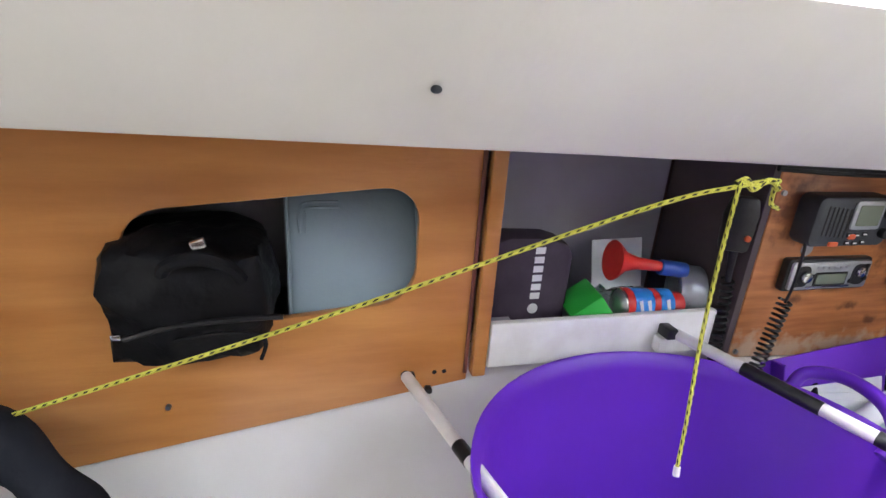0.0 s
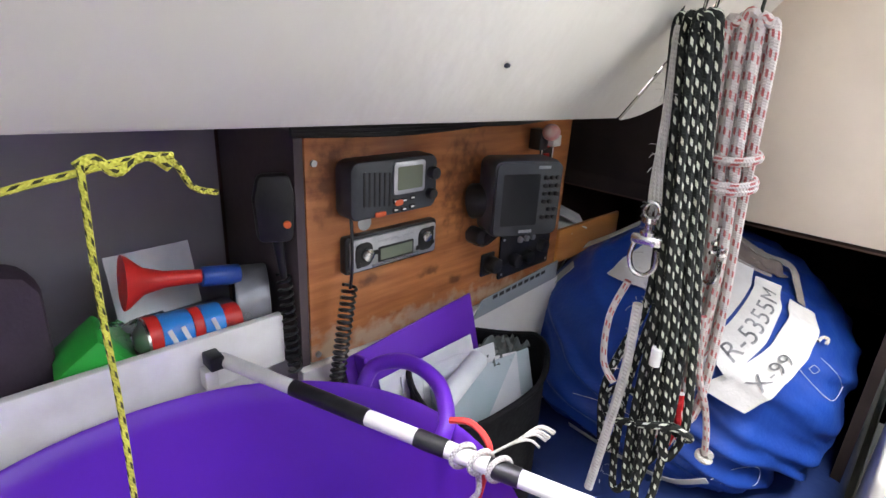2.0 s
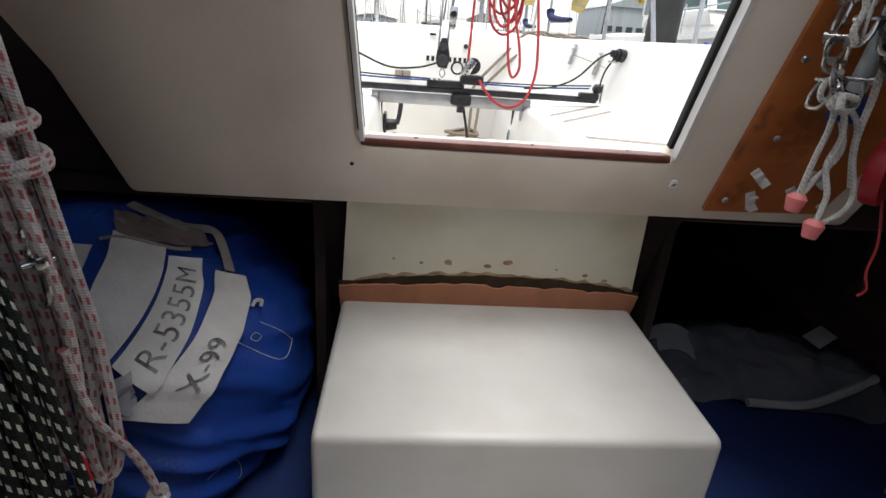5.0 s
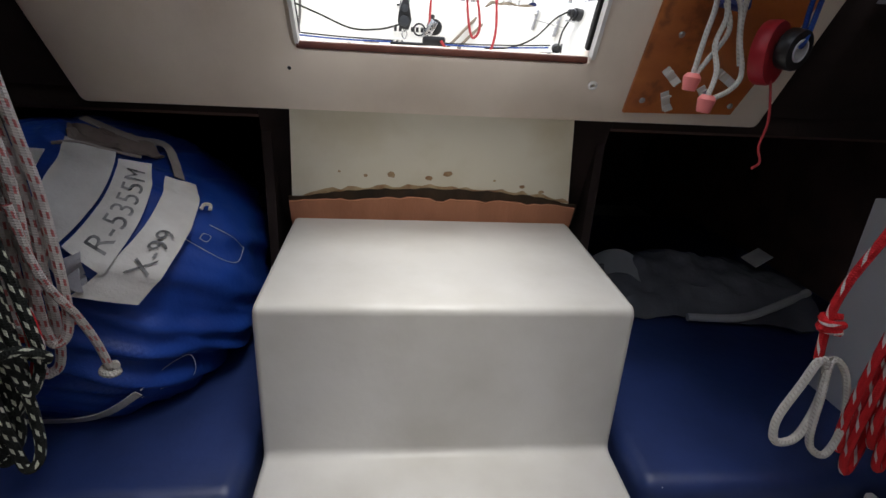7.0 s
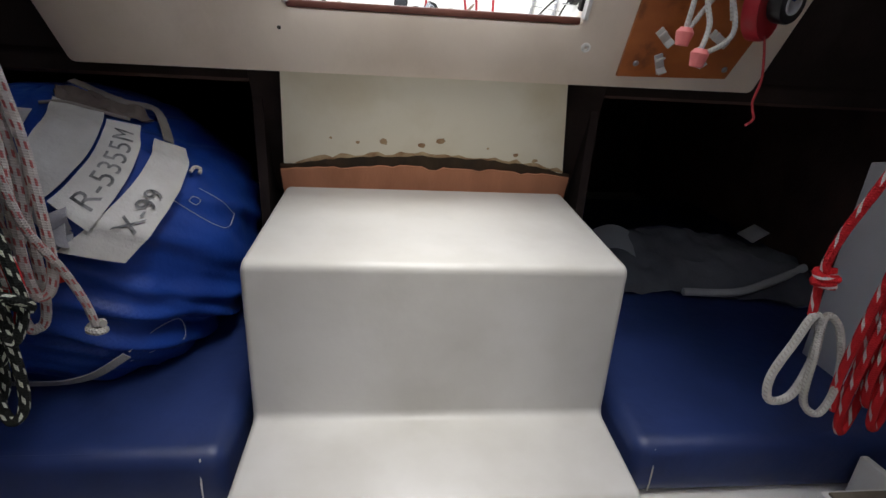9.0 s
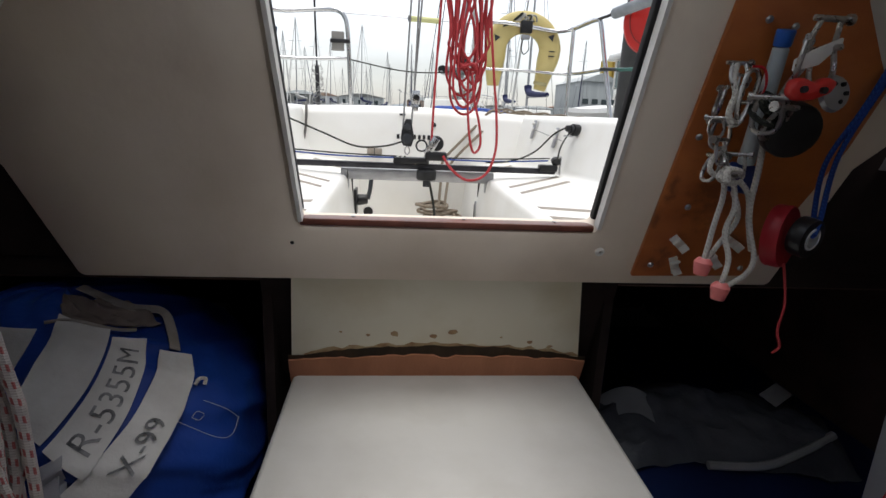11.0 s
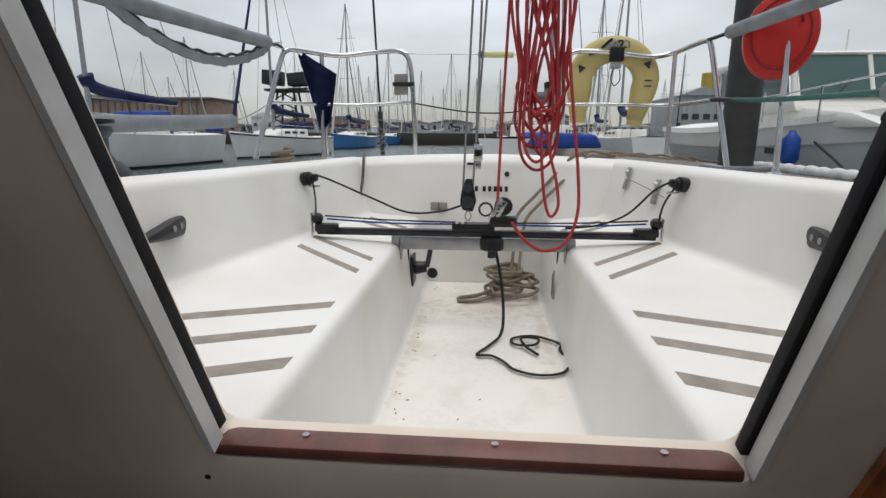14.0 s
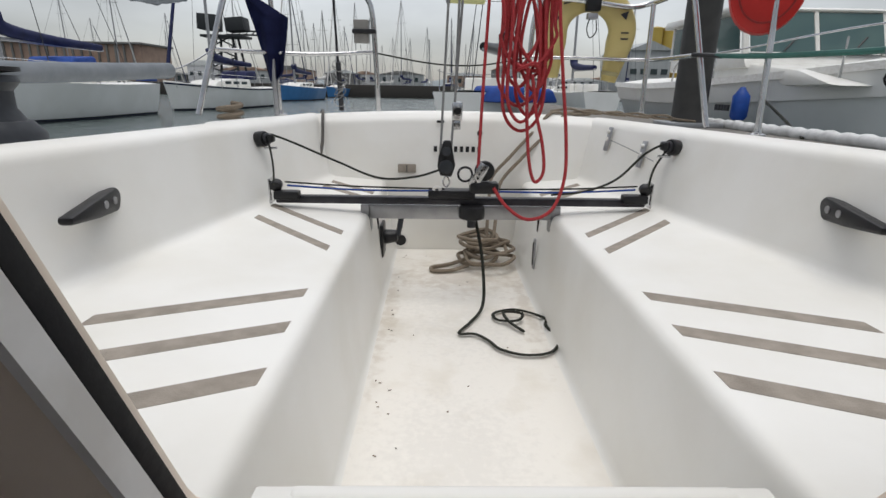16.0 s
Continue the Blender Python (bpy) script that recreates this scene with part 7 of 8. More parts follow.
bl = thing("dark_line", (0.1, 2.7, 0.78), "dark braided line lying in a loop on the floor", "rope")
part("fall", tube([(0.05, 3.05, 1.10), (0.075, 3.03, 0.98), (0.085, 2.99, 0.86), (0.075, 2.92, 0.795), (0.03, 2.82, 0.788), (-0.01, 2.74, 0.788), (0.04, 2.735, 0.788), (0.08, 2.69, 0.788), (0.11, 2.635, 0.788), (0.18, 2.60, 0.788), (0.26, 2.62, 0.788), (0.30, 2.70, 0.788), (0.28, 2.80, 0.788), (0.285, 2.86, 0.79), (0.20, 2.93, 0.788), (0.12, 2.90, 0.788), (0.125, 2.84, 0.79), (0.19, 2.83, 0.795), (0.21, 2.88, 0.80), (0.15, 2.89, 0.80), (0.16, 2.82, 0.795), (0.20, 2.755, 0.788)], 0.0058, 8, 6), DARKLINE, bl)
for v in bl.children[0].data.vertices:
    if v.co.z < 0.84:
        v.co.y += 0.045 * (0.84 - v.co.z) / 0.06
reg = thing("registration_marks", (0.01, 3.74, 1.25), "row of dark lettering bars on the transom", "lettering")
for k in range(8):
    x = -0.092 + 0.0275 * k + (0.012 if k > 2 else 0)
    part("label_bar", box((x, 3.752 - 0.01, 1.262), (0.016, 0.003, 0.026), 0, (-10, 0, 0)), BLACK, reg)
for x, z, r in ((0.115, 1.335, 0.011),):
    single("transom_stud", lathe([(0, 0.006), (r, 0.005), (r * 1.2, 0), (0, 0)], (x, 3.768, z), (0, -1, 0.15), 14), DGREY, "grey round stud on the transom", "stud")
single("transom_slot", box((-0.07, 3.772, 1.385), (0.035, 0.006, 0.012), 0.003, (-10, 0, 0)), BLACK, "small dark slot in the transom", "slot")
hp = thing("name_plate", (-0.225, 3.73, 1.17), "small weathered brown plate on the transom", "plate")
part("plate", box((-0.225, 3.725, 1.172), (0.085, 0.006, 0.04), 0.003), GREYTAPE, hp)
part("divider", box((-0.225, 3.7215, 1.172), (0.004, 0.002, 0.036)), DGREY, hp)
for x, y, z in ((0.648, 3.50, 1.34), (0.688, 3.22, 1.31)):
    f = thing("coaming_bracket", (x, y, z), "grey slotted bracket on the coaming's face", "bracket", "coaming brackets")
    part("plate", box((x - 0.012, y, z), (0.008, 0.03, 0.10), 0.003, (0, 12, 8)), ALU, f)
    for k in (-1, 0, 1):
        part("stud", cyl((x - 0.020, y, z + 0.03 * k), (x - 0.008, y, z + 0.03 * k), 0.008, n=10), WHITEP, f)
single("bracket_line", tube([(0.634, 3.50, 1.34), (0.655, 3.36, 1.325), (0.67, 3.22, 1.31), (0.672, 3.1, 1.30)], 0.002, 5, 5), GREYLINE, "thin grey line between the coaming brackets", "rope")
single("corner_rope", tube([(-0.612, 3.62, 1.20), (-0.600, 3.66, 1.30), (-0.602, 3.70, 1.40), (-0.62, 3.80, 1.425), (-0.66, 3.95, 1.41)], 0.007, 8, 7), mat("weathered_grey_rope", (0.13, 0.12, 0.11), 0.9, 0, (0.08, 0.075, 0.07), 60, 3), "weathered grey rope led over the coaming's corner", "rope")
lk_ = thing("well_bracket", (0.29, 3.15, 0.9), "narrow grey slotted plate on the well's side", "bracket")
part("plate", box((0.292, 3.18, 0.93), (0.008, 0.02, 0.12), 0.002), ALU, lk_)
part("slot", box((0.287, 3.18, 0.93), (0.003, 0.008, 0.09)), BLACK, lk_)
for x in (-0.19, 0.20):
    single("front_slot", box((x, 1.711, 1.106), (0.10, 0.016, 0.012), 0.004), RUBBER, "dark slot along the bridge deck's edge", "slot", "bridge deck slots")
wch = thing("winch", (-1.17, 2.58, 1.36), "dark grey sheet winch on the side deck", "winch")
part("base", lathe([(0.0, 0), (0.11, 0), (0.11, 0.05), (0.085, 0.08), (0, 0.08)], (-1.17, 2.58, 1.36), n=28), DGREY, wch)
part("drum", lathe([(0.0, 0.08), (0.075, 0.08), (0.058, 0.11), (0.058, 0.15), (0.075, 0.17), (0.07, 0.185), (0.0, 0.19)], (-1.17, 2.58, 1.36), n=28), DGREY, wch)
part("jaw", lathe([(0.03, 0.19), (0.08, 0.195), (0.08, 0.205), (0.03, 0.21), (0.03, 0.19)], (-1.17, 2.58, 1.36), n=28), BLACK, wch)

# ---- stern rails and what hangs on them ----
def rail_post(parent, a, b, r=0.0125, name="post"):
    part(name, cyl(a, b, r, n=12), STEEL, parent)
    part("foot", lathe([(0.0, 0.0), (0.035, 0.0), (0.035, 0.008), (0.018, 0.014), (0.016, 0.03), (0.0, 0.03)], a, n=16), STEEL, parent)


pl = thing("stern_rail", (-0.9, 4.0, 1.37), "polished stainless stern rail beside the water", "rail", "stern rails")
part("top_rail", tube([(-1.175, 3.74, 1.40), (-1.12, 3.83, 1.68), (-1.075, 3.90, 1.90), (-1.05, 3.93, 1.958), (-1.0, 3.98, 1.965), (-0.82, 4.10, 1.955), (-0.60, 4.12, 1.975), (-0.48, 4.10, 1.975), (-0.43, 4.09, 1.94), (-0.41, 4.09, 1.85), (-0.40, 4.11, 1.62), (-0.395, 4.13, 1.41)], 0.0135, 12, 6), STEEL, pl)
part("mid_rail", tube([(-1.12, 3.83, 1.69), (-0.95, 4.02, 1.69), (-0.7, 4.11, 1.69), (-0.405, 4.11, 1.705)], 0.0105, 10, 6), STEEL, pl)
rail_post(pl, (-0.90, 4.08, 1.385), (-0.90, 4.05, 1.955))
pr_ = thing("stern_rail", (0.9, 4.0, 1.37), "polished stainless stern rail beside the pontoon", "rail", "stern rails")
part("top_rail", tube([(0.40, 4.24, 1.415), (0.405, 4.23, 1.70), (0.42, 4.22, 1.90), (0.47, 4.22, 1.975), (0.58, 4.22, 1.985), (0.75, 4.22, 1.97), (0.92, 4.23, 1.955), (1.03, 4.21, 1.975), (1.06, 4.05, 1.985), (1.075, 3.92, 1.985), (1.085, 3.88, 1.96), (1.115, 3.83, 1.75), (1.165, 3.74, 1.38)], 0.0135, 12, 6), STEEL, pr_)
part("mid_rail", tube([(0.405, 4.225, 1.70), (0.7, 4.225, 1.70), (1.03, 4.21, 1.695), (1.12, 3.83, 1.70)], 0.0105, 10, 6), STEEL, pr_)
rail_post(pr_, (1.03, 4.20, 1.40), (1.03, 4.21, 1.975))


def padding(parent, pts, r, label=""):
    part("padding", tube(pts, r, 14, 8), GREYFOAM, parent, label or "grey foam padding")


ll = thing("lifeline", (-1.2, 2.9, 1.36), "wire lifelines with torn grey foam padding", "lifeline", "lifelines")
part("wire", tube([(-1.055, 3.92, 1.96), (-1.125, 3.2, 1.948), (-1.25, 2.0, 1.93), (-1.35, 0.2, 1.95)], 0.003, 6, 6), STEEL, ll)
part("wire", tube([(-1.115, 3.84, 1.69), (-1.13, 3.42, 1.582), (-1.20, 2.77, 1.556), (-1.26, 2.0, 1.55), (-1.35, 0.2, 1.60)], 0.003, 6, 6), STEEL, ll)
padding(ll, [(-1.075, 3.74, 1.968), (-1.125, 3.2, 1.948), (-1.25, 2.0, 1.93), (-1.34, 0.4, 1.95)], 0.030)
padding(ll, [(-1.13, 3.42, 1.582), (-1.20, 2.77, 1.556), (-1.26, 2.0, 1.55), (-1.34, 0.4, 1.60)], 0.029)
torn = sheet(lambda u, v: Vector((-1.08 - 0.10 * u, 3.74 - 1.1 * u, 1.965 - (0.13 * math.sin(math.pi * min(1, u * 1.05)) ** 0.8) - 0.035 * v + 0.012 * noise.noise(Vector((u * 30, v * 3, 0))) * v)), 40, 5, 0.012)
part("torn_padding", torn, GREYFOAM, ll, "torn grey foam hanging in a loop")
part("torn_edge", tube([(-1.08 - 0.10 * u, 3.738 - 1.1 * u, 1.968 - 0.125 * math.sin(math.pi * min(1, u * 1.05)) ** 0.8 + 0.006 * math.sin(90 * u)) for u in [k / 24 for k in range(25)]], 0.007, 6, 2), BLACK, ll, "dark torn foam edge")
rail_post(ll, (-1.29, 1.6, 1.36), (-1.285, 1.6, 2.0), 0.012, "stanchion")
part("lashing", tube([(-1.06, 3.91, 1.96), (-1.07, 3.86, 1.975), (-1.075, 3.80, 1.965)], 0.008, 8, 5), BLACK, ll)
lr = thing("lifeline", (1.2, 2.9, 1.36), "wire lifelines with grey padding and a green sleeve", "lifeline", "lifelines")
part("wire", tube([(1.08, 3.88, 1.98), (1.17, 3.0, 1.99), (1.27, 2.0, 2.0), (1.35, 0.2, 2.0)], 0.003, 6, 6), STEEL, lr)
part("lashing", tube([(1.075, 3.89, 1.985), (1.085, 3.82, 1.985), (1.09, 3.75, 1.985)], 0.009, 8, 5), BLACK, lr)
padding(lr, [(1.095, 3.70, 1.985), (1.17, 3.0, 1.995), (1.27, 2.0, 2.005), (1.34, 0.4, 2.0)], 0.030)
part("lashing", tube([(1.10, 3.84, 1.70), (1.13, 3.76, 1.695), (1.145, 3.66, 1.685)], 0.010, 8, 5), BLACK, lr)
part("green_sleeve", tube([(1.14, 3.70, 1.69), (1.17, 3.4, 1.672), (1.21, 3.0, 1.662), (1.235, 2.75, 1.66)], 0.010, 8, 6), mat("dark_green_sleeve", (0.02, 0.12, 0.095), 0.5), lr, "dark green sleeve")
padding(lr, [(1.225, 2.85, 1.66), (1.27, 2.0, 1.66), (1.34, 0.4, 1.66)], 0.034)
rail_post(lr, (1.265, 3.50, 1.36), (1.275, 3.56, 2.0), 0.0125, "stanchion")
part("black_cord", tube([(1.235, 2.8, 1.63), (1.22, 2.86, 1.58), (1.245, 2.8, 1.50), (1.24, 2.78, 1.40)], 0.004, 6, 6), BLACK, lr)

bu = thing("horseshoe_buoy", (0.72, 4.28, 1.58), "faded yellow horseshoe lifebuoy hung on the stern rail", "lifebuoy")
YEL = mat("faded_yellow_vinyl", (0.58, 0.48, 0.20), 0.55, 0, (0.50, 0.40, 0.15), 5, 6, 0.15, 60)
rows = []
for k in range(41):
    t = k / 40
    if t < 0.16:
        x, z, tx, tz = -0.185, 1.60 + 0.23 * t / 0.16, 0, 1
    elif t > 0.84:
        q = (1 - t) / 0.16
        x, z = 0.185 - 0.05 * (1 - q), 1.585 + 0.245 * q
    else:
        a = math.pi * (1 - (t - 0.16) / 0.68)
        x, z = 0.185 * math.cos(a), 1.83 + 0.175 * math.sin(a)
    rows.append(Vector((0.72 + x, 4.285, z)))
own = bmesh.new()
ring = []
for i, p in enumerate(rows):
    d = (rows[min(i + 1, 40)] - rows[max(i - 1, 0)]).normalized()
    s = Vector((d.z, 0, -d.x))
    e = min(1, 0.55 + 3.5 * min(i, 40 - i) / 40)
    ring.append([p + s * (0.072 * e * math.copysign(abs(math.cos(w)) ** 0.7, math.cos(w))) + Vector((0, 1, 0)) * (0.045 * e * math.copysign(abs(math.sin(w)) ** 0.7, math.sin(w))) for w in [j * 0.3927 for j in range(16)]])
own.free()
part("body", loft(ring, closed=True, caps=True), YEL, bu, smooth=60)
for x, z, a in ((0.53, 1.90, 40), (0.585, 1.985, 15), (0.90, 1.92, -40)):
    part("mark", prism([(-0.022, -0.018), (0.022, -0.018), (0.0, 0.022)], 0.002, Matrix.Translation((x, 4.238, z)) @ Matrix.Rotation(radians(90), 4, "X") @ Matrix.Rotation(radians(a), 4, "Z")), DGREY, bu, "plain dark triangle")
for x, z in ((0.905, 1.83), (0.905, 1.80), (0.86, 1.70)):
    part("label_bar", box((x, 4.237, z), (0.04, 0.002, 0.007)), DGREY, bu)
part("label", box((0.845, 4.238, 1.625), (0.09, 0.003, 0.022), 0, (0, 8, 0)), mat("faded_print", (0.36, 0.32, 0.16), 0.6), bu, "faded printed strip")
lt = thing("buoy_light", (0.70, 4.22, 1.93), "black strobe light clipped to the stern rail", "light")
part("case", box((0.715, 4.205, 1.965), (0.075, 0.045, 0.075), 0.006), BLACK, lt)
part("clamp", box((0.715, 4.212, 1.905), (0.055, 0.035, 0.03), 0.005), SILVER, lt)
part("cord", tube([(0.70, 4.2, 1.89), (0.69, 4.2, 1.84), (0.71, 4.2, 1.80), (0.74, 4.2, 1.83), (0.735, 4.2, 1.885)], 0.003, 6, 6), DARKLINE, lt)
for k in range(10):
    a, q = rr.uniform(-0.09, 0.09), rr.uniform(0.01, 0.05)
    part("cord_tangle", tube([(0.70 + a, 4.21, 2.0), (0.70 + a * 0.6 + 0.02, 4.19, 2.02 + q * 0.5), (0.71 + a * 0.3, 4.22, 2.035), (0.73 - a * 0.5, 4.2, 2.0)], 0.005, 6, 5), (WORNWHITE, DARKLINE, GREYLINE)[k % 3], lt)

flag = thing("ensign", (-0.98, 4.06, 1.5), "furled navy ensign hanging on its staff", "flag")


def cloth(u, v):
    """Hangs from its upper corner, the fly folded down."""
    left = Vector((-1.016 + 0.086 * v, 0, 1.945 - 0.40 * v))
    right = Vector((lerp(v, ((0, -0.985), (0.2, -0.814), (0.9, -0.855), (1, -0.885))), 0, lerp(v, ((0, 1.95), (0.2, 1.846), (1, 1.56)))))
    p = left.lerp(right, u)
    return Vector((p.x, 4.01 + 0.04 * v + 0.024 * math.sin(8 * u + 2.5 * v) * min(1, v * 3), p.z + 0.008 * math.sin(9 * u)))


part("cloth", sheet(cloth, 26, 30, 0.003), NAVYCLOTH, flag)
part("staff", cyl((-0.905, 4.03, 1.39), (-0.905, 4.03, 1.66), 0.011), ALU, flag)
rb2 = thing("red_life_ring_case", (1.30, 3.62, 1.78), "round red rescue-line case on a stanchion", "lifebuoy")
m = Matrix.Translation((1.26, 3.60, 1.95)) @ Matrix.Rotation(radians(-24), 4, "Z") @ Matrix.Rotation(radians(90), 4, "X") @ Matrix.Rotation(radians(-5), 4, "Z")
bm = lathe([(0.0, -0.05), (0.12, -0.05), (0.15, -0.035), (0.155, 0.0), (0.15, 0.035), (0.12, 0.05), (0.0, 0.05)], (0, 0, 0), n=40, squash=(0.92, 1.2))
bmesh.ops.transform(bm, matrix=m, verts=bm.verts)
part("case", bm, REDP, rb2)
bm = tube([(0.118 * 0.92 * math.cos(t), 0.118 * 1.2 * math.sin(t), 0.052) for t in [i * 0.2618 for i in range(24)]], 0.004, 6, 2, closed=True)
bmesh.ops.transform(bm, matrix=m, verts=bm.verts)
part("seam", bm, mat("dark_red_trim", (0.28, 0.02, 0.018), 0.5), rb2, "dark red rim seam")
bm = tube([(-0.07, 0.03, 0.052), (-0.04, 0.075, 0.075), (0.04, 0.085, 0.075), (0.07, 0.05, 0.052)], 0.006, 8, 6)
bmesh.ops.transform(bm, matrix=m, verts=bm.verts)
part("handle", bm, mat("dark_red_webbing", (0.22, 0.015, 0.014), 0.7), rb2)
single("deck_rope", tube([(-1.03 + 0.05 * math.cos(1.1 * t), 3.74 + 0.05 * math.sin(1.1 * t), 1.375 + 0.006 * t) for t in range(14)], 0.011, 8, 5), BEIGEROPE, "small coil of beige rope on the side deck", "rope coil")
for k in range(5):
    single("deck_line", tube([(0.5 + 0.12 * k, 4.05 + 0.02 * k, 1.43 - 0.006 * k), (0.58 + 0.12 * k, 3.98 + 0.03 * (k % 2), 1.445 - 0.006 * k), (0.66 + 0.12 * k, 4.02, 1.43 - 0.007 * k), (0.74 + 0.12 * k, 3.96, 1.425 - 0.008 * k)], 0.006, 8, 5), BEIGEROPE, "weathered mooring rope on the aft deck", "rope", "deck lines")
bs = thing("backstay", (-0.62, 4.3, 1.4), "dark backstay with a rope-wrapped tensioner", "stay")
part("wire", cyl((-0.62, 4.30, 1.41), (-0.50, 2.2, 8.0), 0.006, n=8), DARKALU, bs)
part("tensioner", cyl((-0.62, 4.30, 1.41), (-0.615, 4.22, 1.66), 0.014, n=10), DARKALU, bs)
for k in range(7):
    part("lashing", tube([(-0.615 + 0.035 * math.cos(t + k), 4.24 + 0.02 * math.sin(t), 1.46 + 0.03 * k + 0.03 * math.sin(t + 2 * k)) for t in [i * 1.2566 for i in range(5)]], 0.0022, 5, 5, closed=True), GREYLINE, bs)
box_ = thing("rail_box", (-0.43, 4.1, 1.75), "grey box taped to the stern rail", "box")
part("case", box((-0.47, 4.10, 1.80), (0.075, 0.03, 0.11), 0.004), mat("weathered_grey_card", (0.28, 0.27, 0.25), 0.7), box_)
part("tape", box((-0.455, 4.095, 1.80), (0.12, 0.05, 0.022), 0.006), BTAPE, box_)
single("aft_wire", cyl((-0.43, 4.09, 1.96), (0.42, 4.22, 1.965), 0.0025, n=6), STEEL, "thin wire between the stern rails", "wire")
single("aft_wire", tube([(-0.40, 4.11, 1.70), (-0.1, 4.16, 1.655), (0.15, 4.19, 1.655), (0.40, 4.225, 1.70)], 0.004, 6, 6), DARKLINE, "dark line between the stern rails", "rope")
hk = thing("yellow_tiller_tube", (0.0, 4.15, 1.95), "pale yellow tube on the stern wire", "tube")
part("sleeve", cyl((-0.03, 4.15, 1.962), (0.15, 4.18, 1.963), 0.017, n=12, edge=0.004), mat("pale_lime_foam", (0.62, 0.62, 0.30), 0.7), hk)
part("cap", cyl((-0.045, 4.148, 1.962), (-0.028, 4.15, 1.962), 0.018, n=12), BLACK, hk)

# ---- pontoon ----
PLANK = wood_mat("grey_weathered_decking", (0.24, 0.225, 0.205), (0.15, 0.14, 0.125), (8, 1.5, 2), 0.85, 0)
pon = thing("pontoon", (3.0, 12, 0.45), "grey weathered timber pontoon alongside the yacht", "pontoon", "", "structure")
part("frame", box((3.5, 20, 0.70), (3.3, 52, 0.40), 0.03), mat("dark_wet_timber", (0.06, 0.055, 0.05), 0.7, 0, (0.035, 0.032, 0.03), 3, 5), pon)
proto = mesh_of(box((0, 0, 0), (3.4, 0.093, 0.035), 0.004, seg=1))
proto.materials.append(PLANK)
for k in range(260):
    o = new("plank", proto)
    o.parent = pon
    o.location = Vector((3.5, 2.0 + 0.1 * k, 0.928 + 0.002 * math.sin(k * 2.3))) - pon.location
far = bmesh.new()
for k in range(170):
    box((3.5, 28.05 + 0.1 * k, 0.928), (3.4, 0.092, 0.03), bm=far)
tagged(part("far_planks", far, PLANK, pon), kind="stuff")
fen = thing("white_fender_roll", (5.05, 8.5, 0.95), "quilted white fender along the pontoon's edge", "fender")
part("body", tube([(5.05, 6.5 + 0.35 * k, 1.0 + 0.01 * (k % 2)) for k in range(18)], 0.085, 12, 6, taper=lambda t: 1 + 0.13 * math.sin(120 * t)), mat("white_canvas", (0.66, 0.66, 0.65), 0.7, 0, (0.5, 0.5, 0.49), 6, 5, 0.3, 30), fen)
pile = thing("mooring_pile", (4.5, 11.0, 0.45), "tall dark grey steel mooring pile with a pale cap", "pile")
part("shaft", cyl((4.5, 11.0, -0.5), (4.5, 11.0, 4.25), 0.29, n=32), mat("dark_grey_pile_sleeve", (0.052, 0.05, 0.047), 0.6, 0, (0.036, 0.035, 0.033), 3, 5, 0.1, 20), pile)
part("cap", lathe([(0.31, 0), (0.32, 0.03), (0.30, 0.12), (0.0, 0.42)], (4.5, 11.0, 4.25), n=32), PAINTW, pile)
part("guide", box((4.5, 11.0, 0.98), (0.9, 0.9, 0.10), 0.02), mat("galvanised_steel", (0.34, 0.35, 0.36), 0.5, 0.7), pile)

# ---- boats ----
BLUEHULL = mat("mid_blue_gelcoat", (0.05, 0.20, 0.46), 0.3, 0, (0.04, 0.17, 0.40), 2, 5)
DARKGLASS = mat("dark_window_glass", (0.03, 0.045, 0.05), 0.08, 0, (0.04, 0.055, 0.06), 3, 2)
COVER = mat("navy_sail_cover", (0.014, 0.02, 0.08), 0.8, 0, (0.01, 0.014, 0.055), 4, 5, 0.3, 20)
ANTIF = mat("dark_antifouling", (0.02, 0.025, 0.04), 0.7)
GLASSG = mat("greenish_window_glass", (0.10, 0.16, 0.15), 0.06, 0, (0.07, 0.12, 0.12), 1, 2)


def hull_rows(L, B, D, sheer=0.25, n=18, transom=0.65):
    rows = []
    for i in range(n + 1):
        t = i / n
        w = B / 2 * (1 - max(0, (t - 0.35) / 0.65) ** 2.2) * (transom + (1 - transom) * min(1, t / 0.4))
        w = max(w, 0.02)
        zt = D + sheer * (t - 0.3) ** 2 * 2
        x = -L / 2 + L * t
        rake = 0.12 * L * max(0, t - 0.75) / 0.25
        rows.append([Vector((x - rake * (1 - k / 5) * 0.5, w * s * (0.55 + 0.45 * (k / 5) ** 0.6), -0.25 + (zt + 0.25) * k / 5)) for s, ks in ((-1, range(5, -1, -1)), (1, range(0, 6))) for k in ks])
    return rows


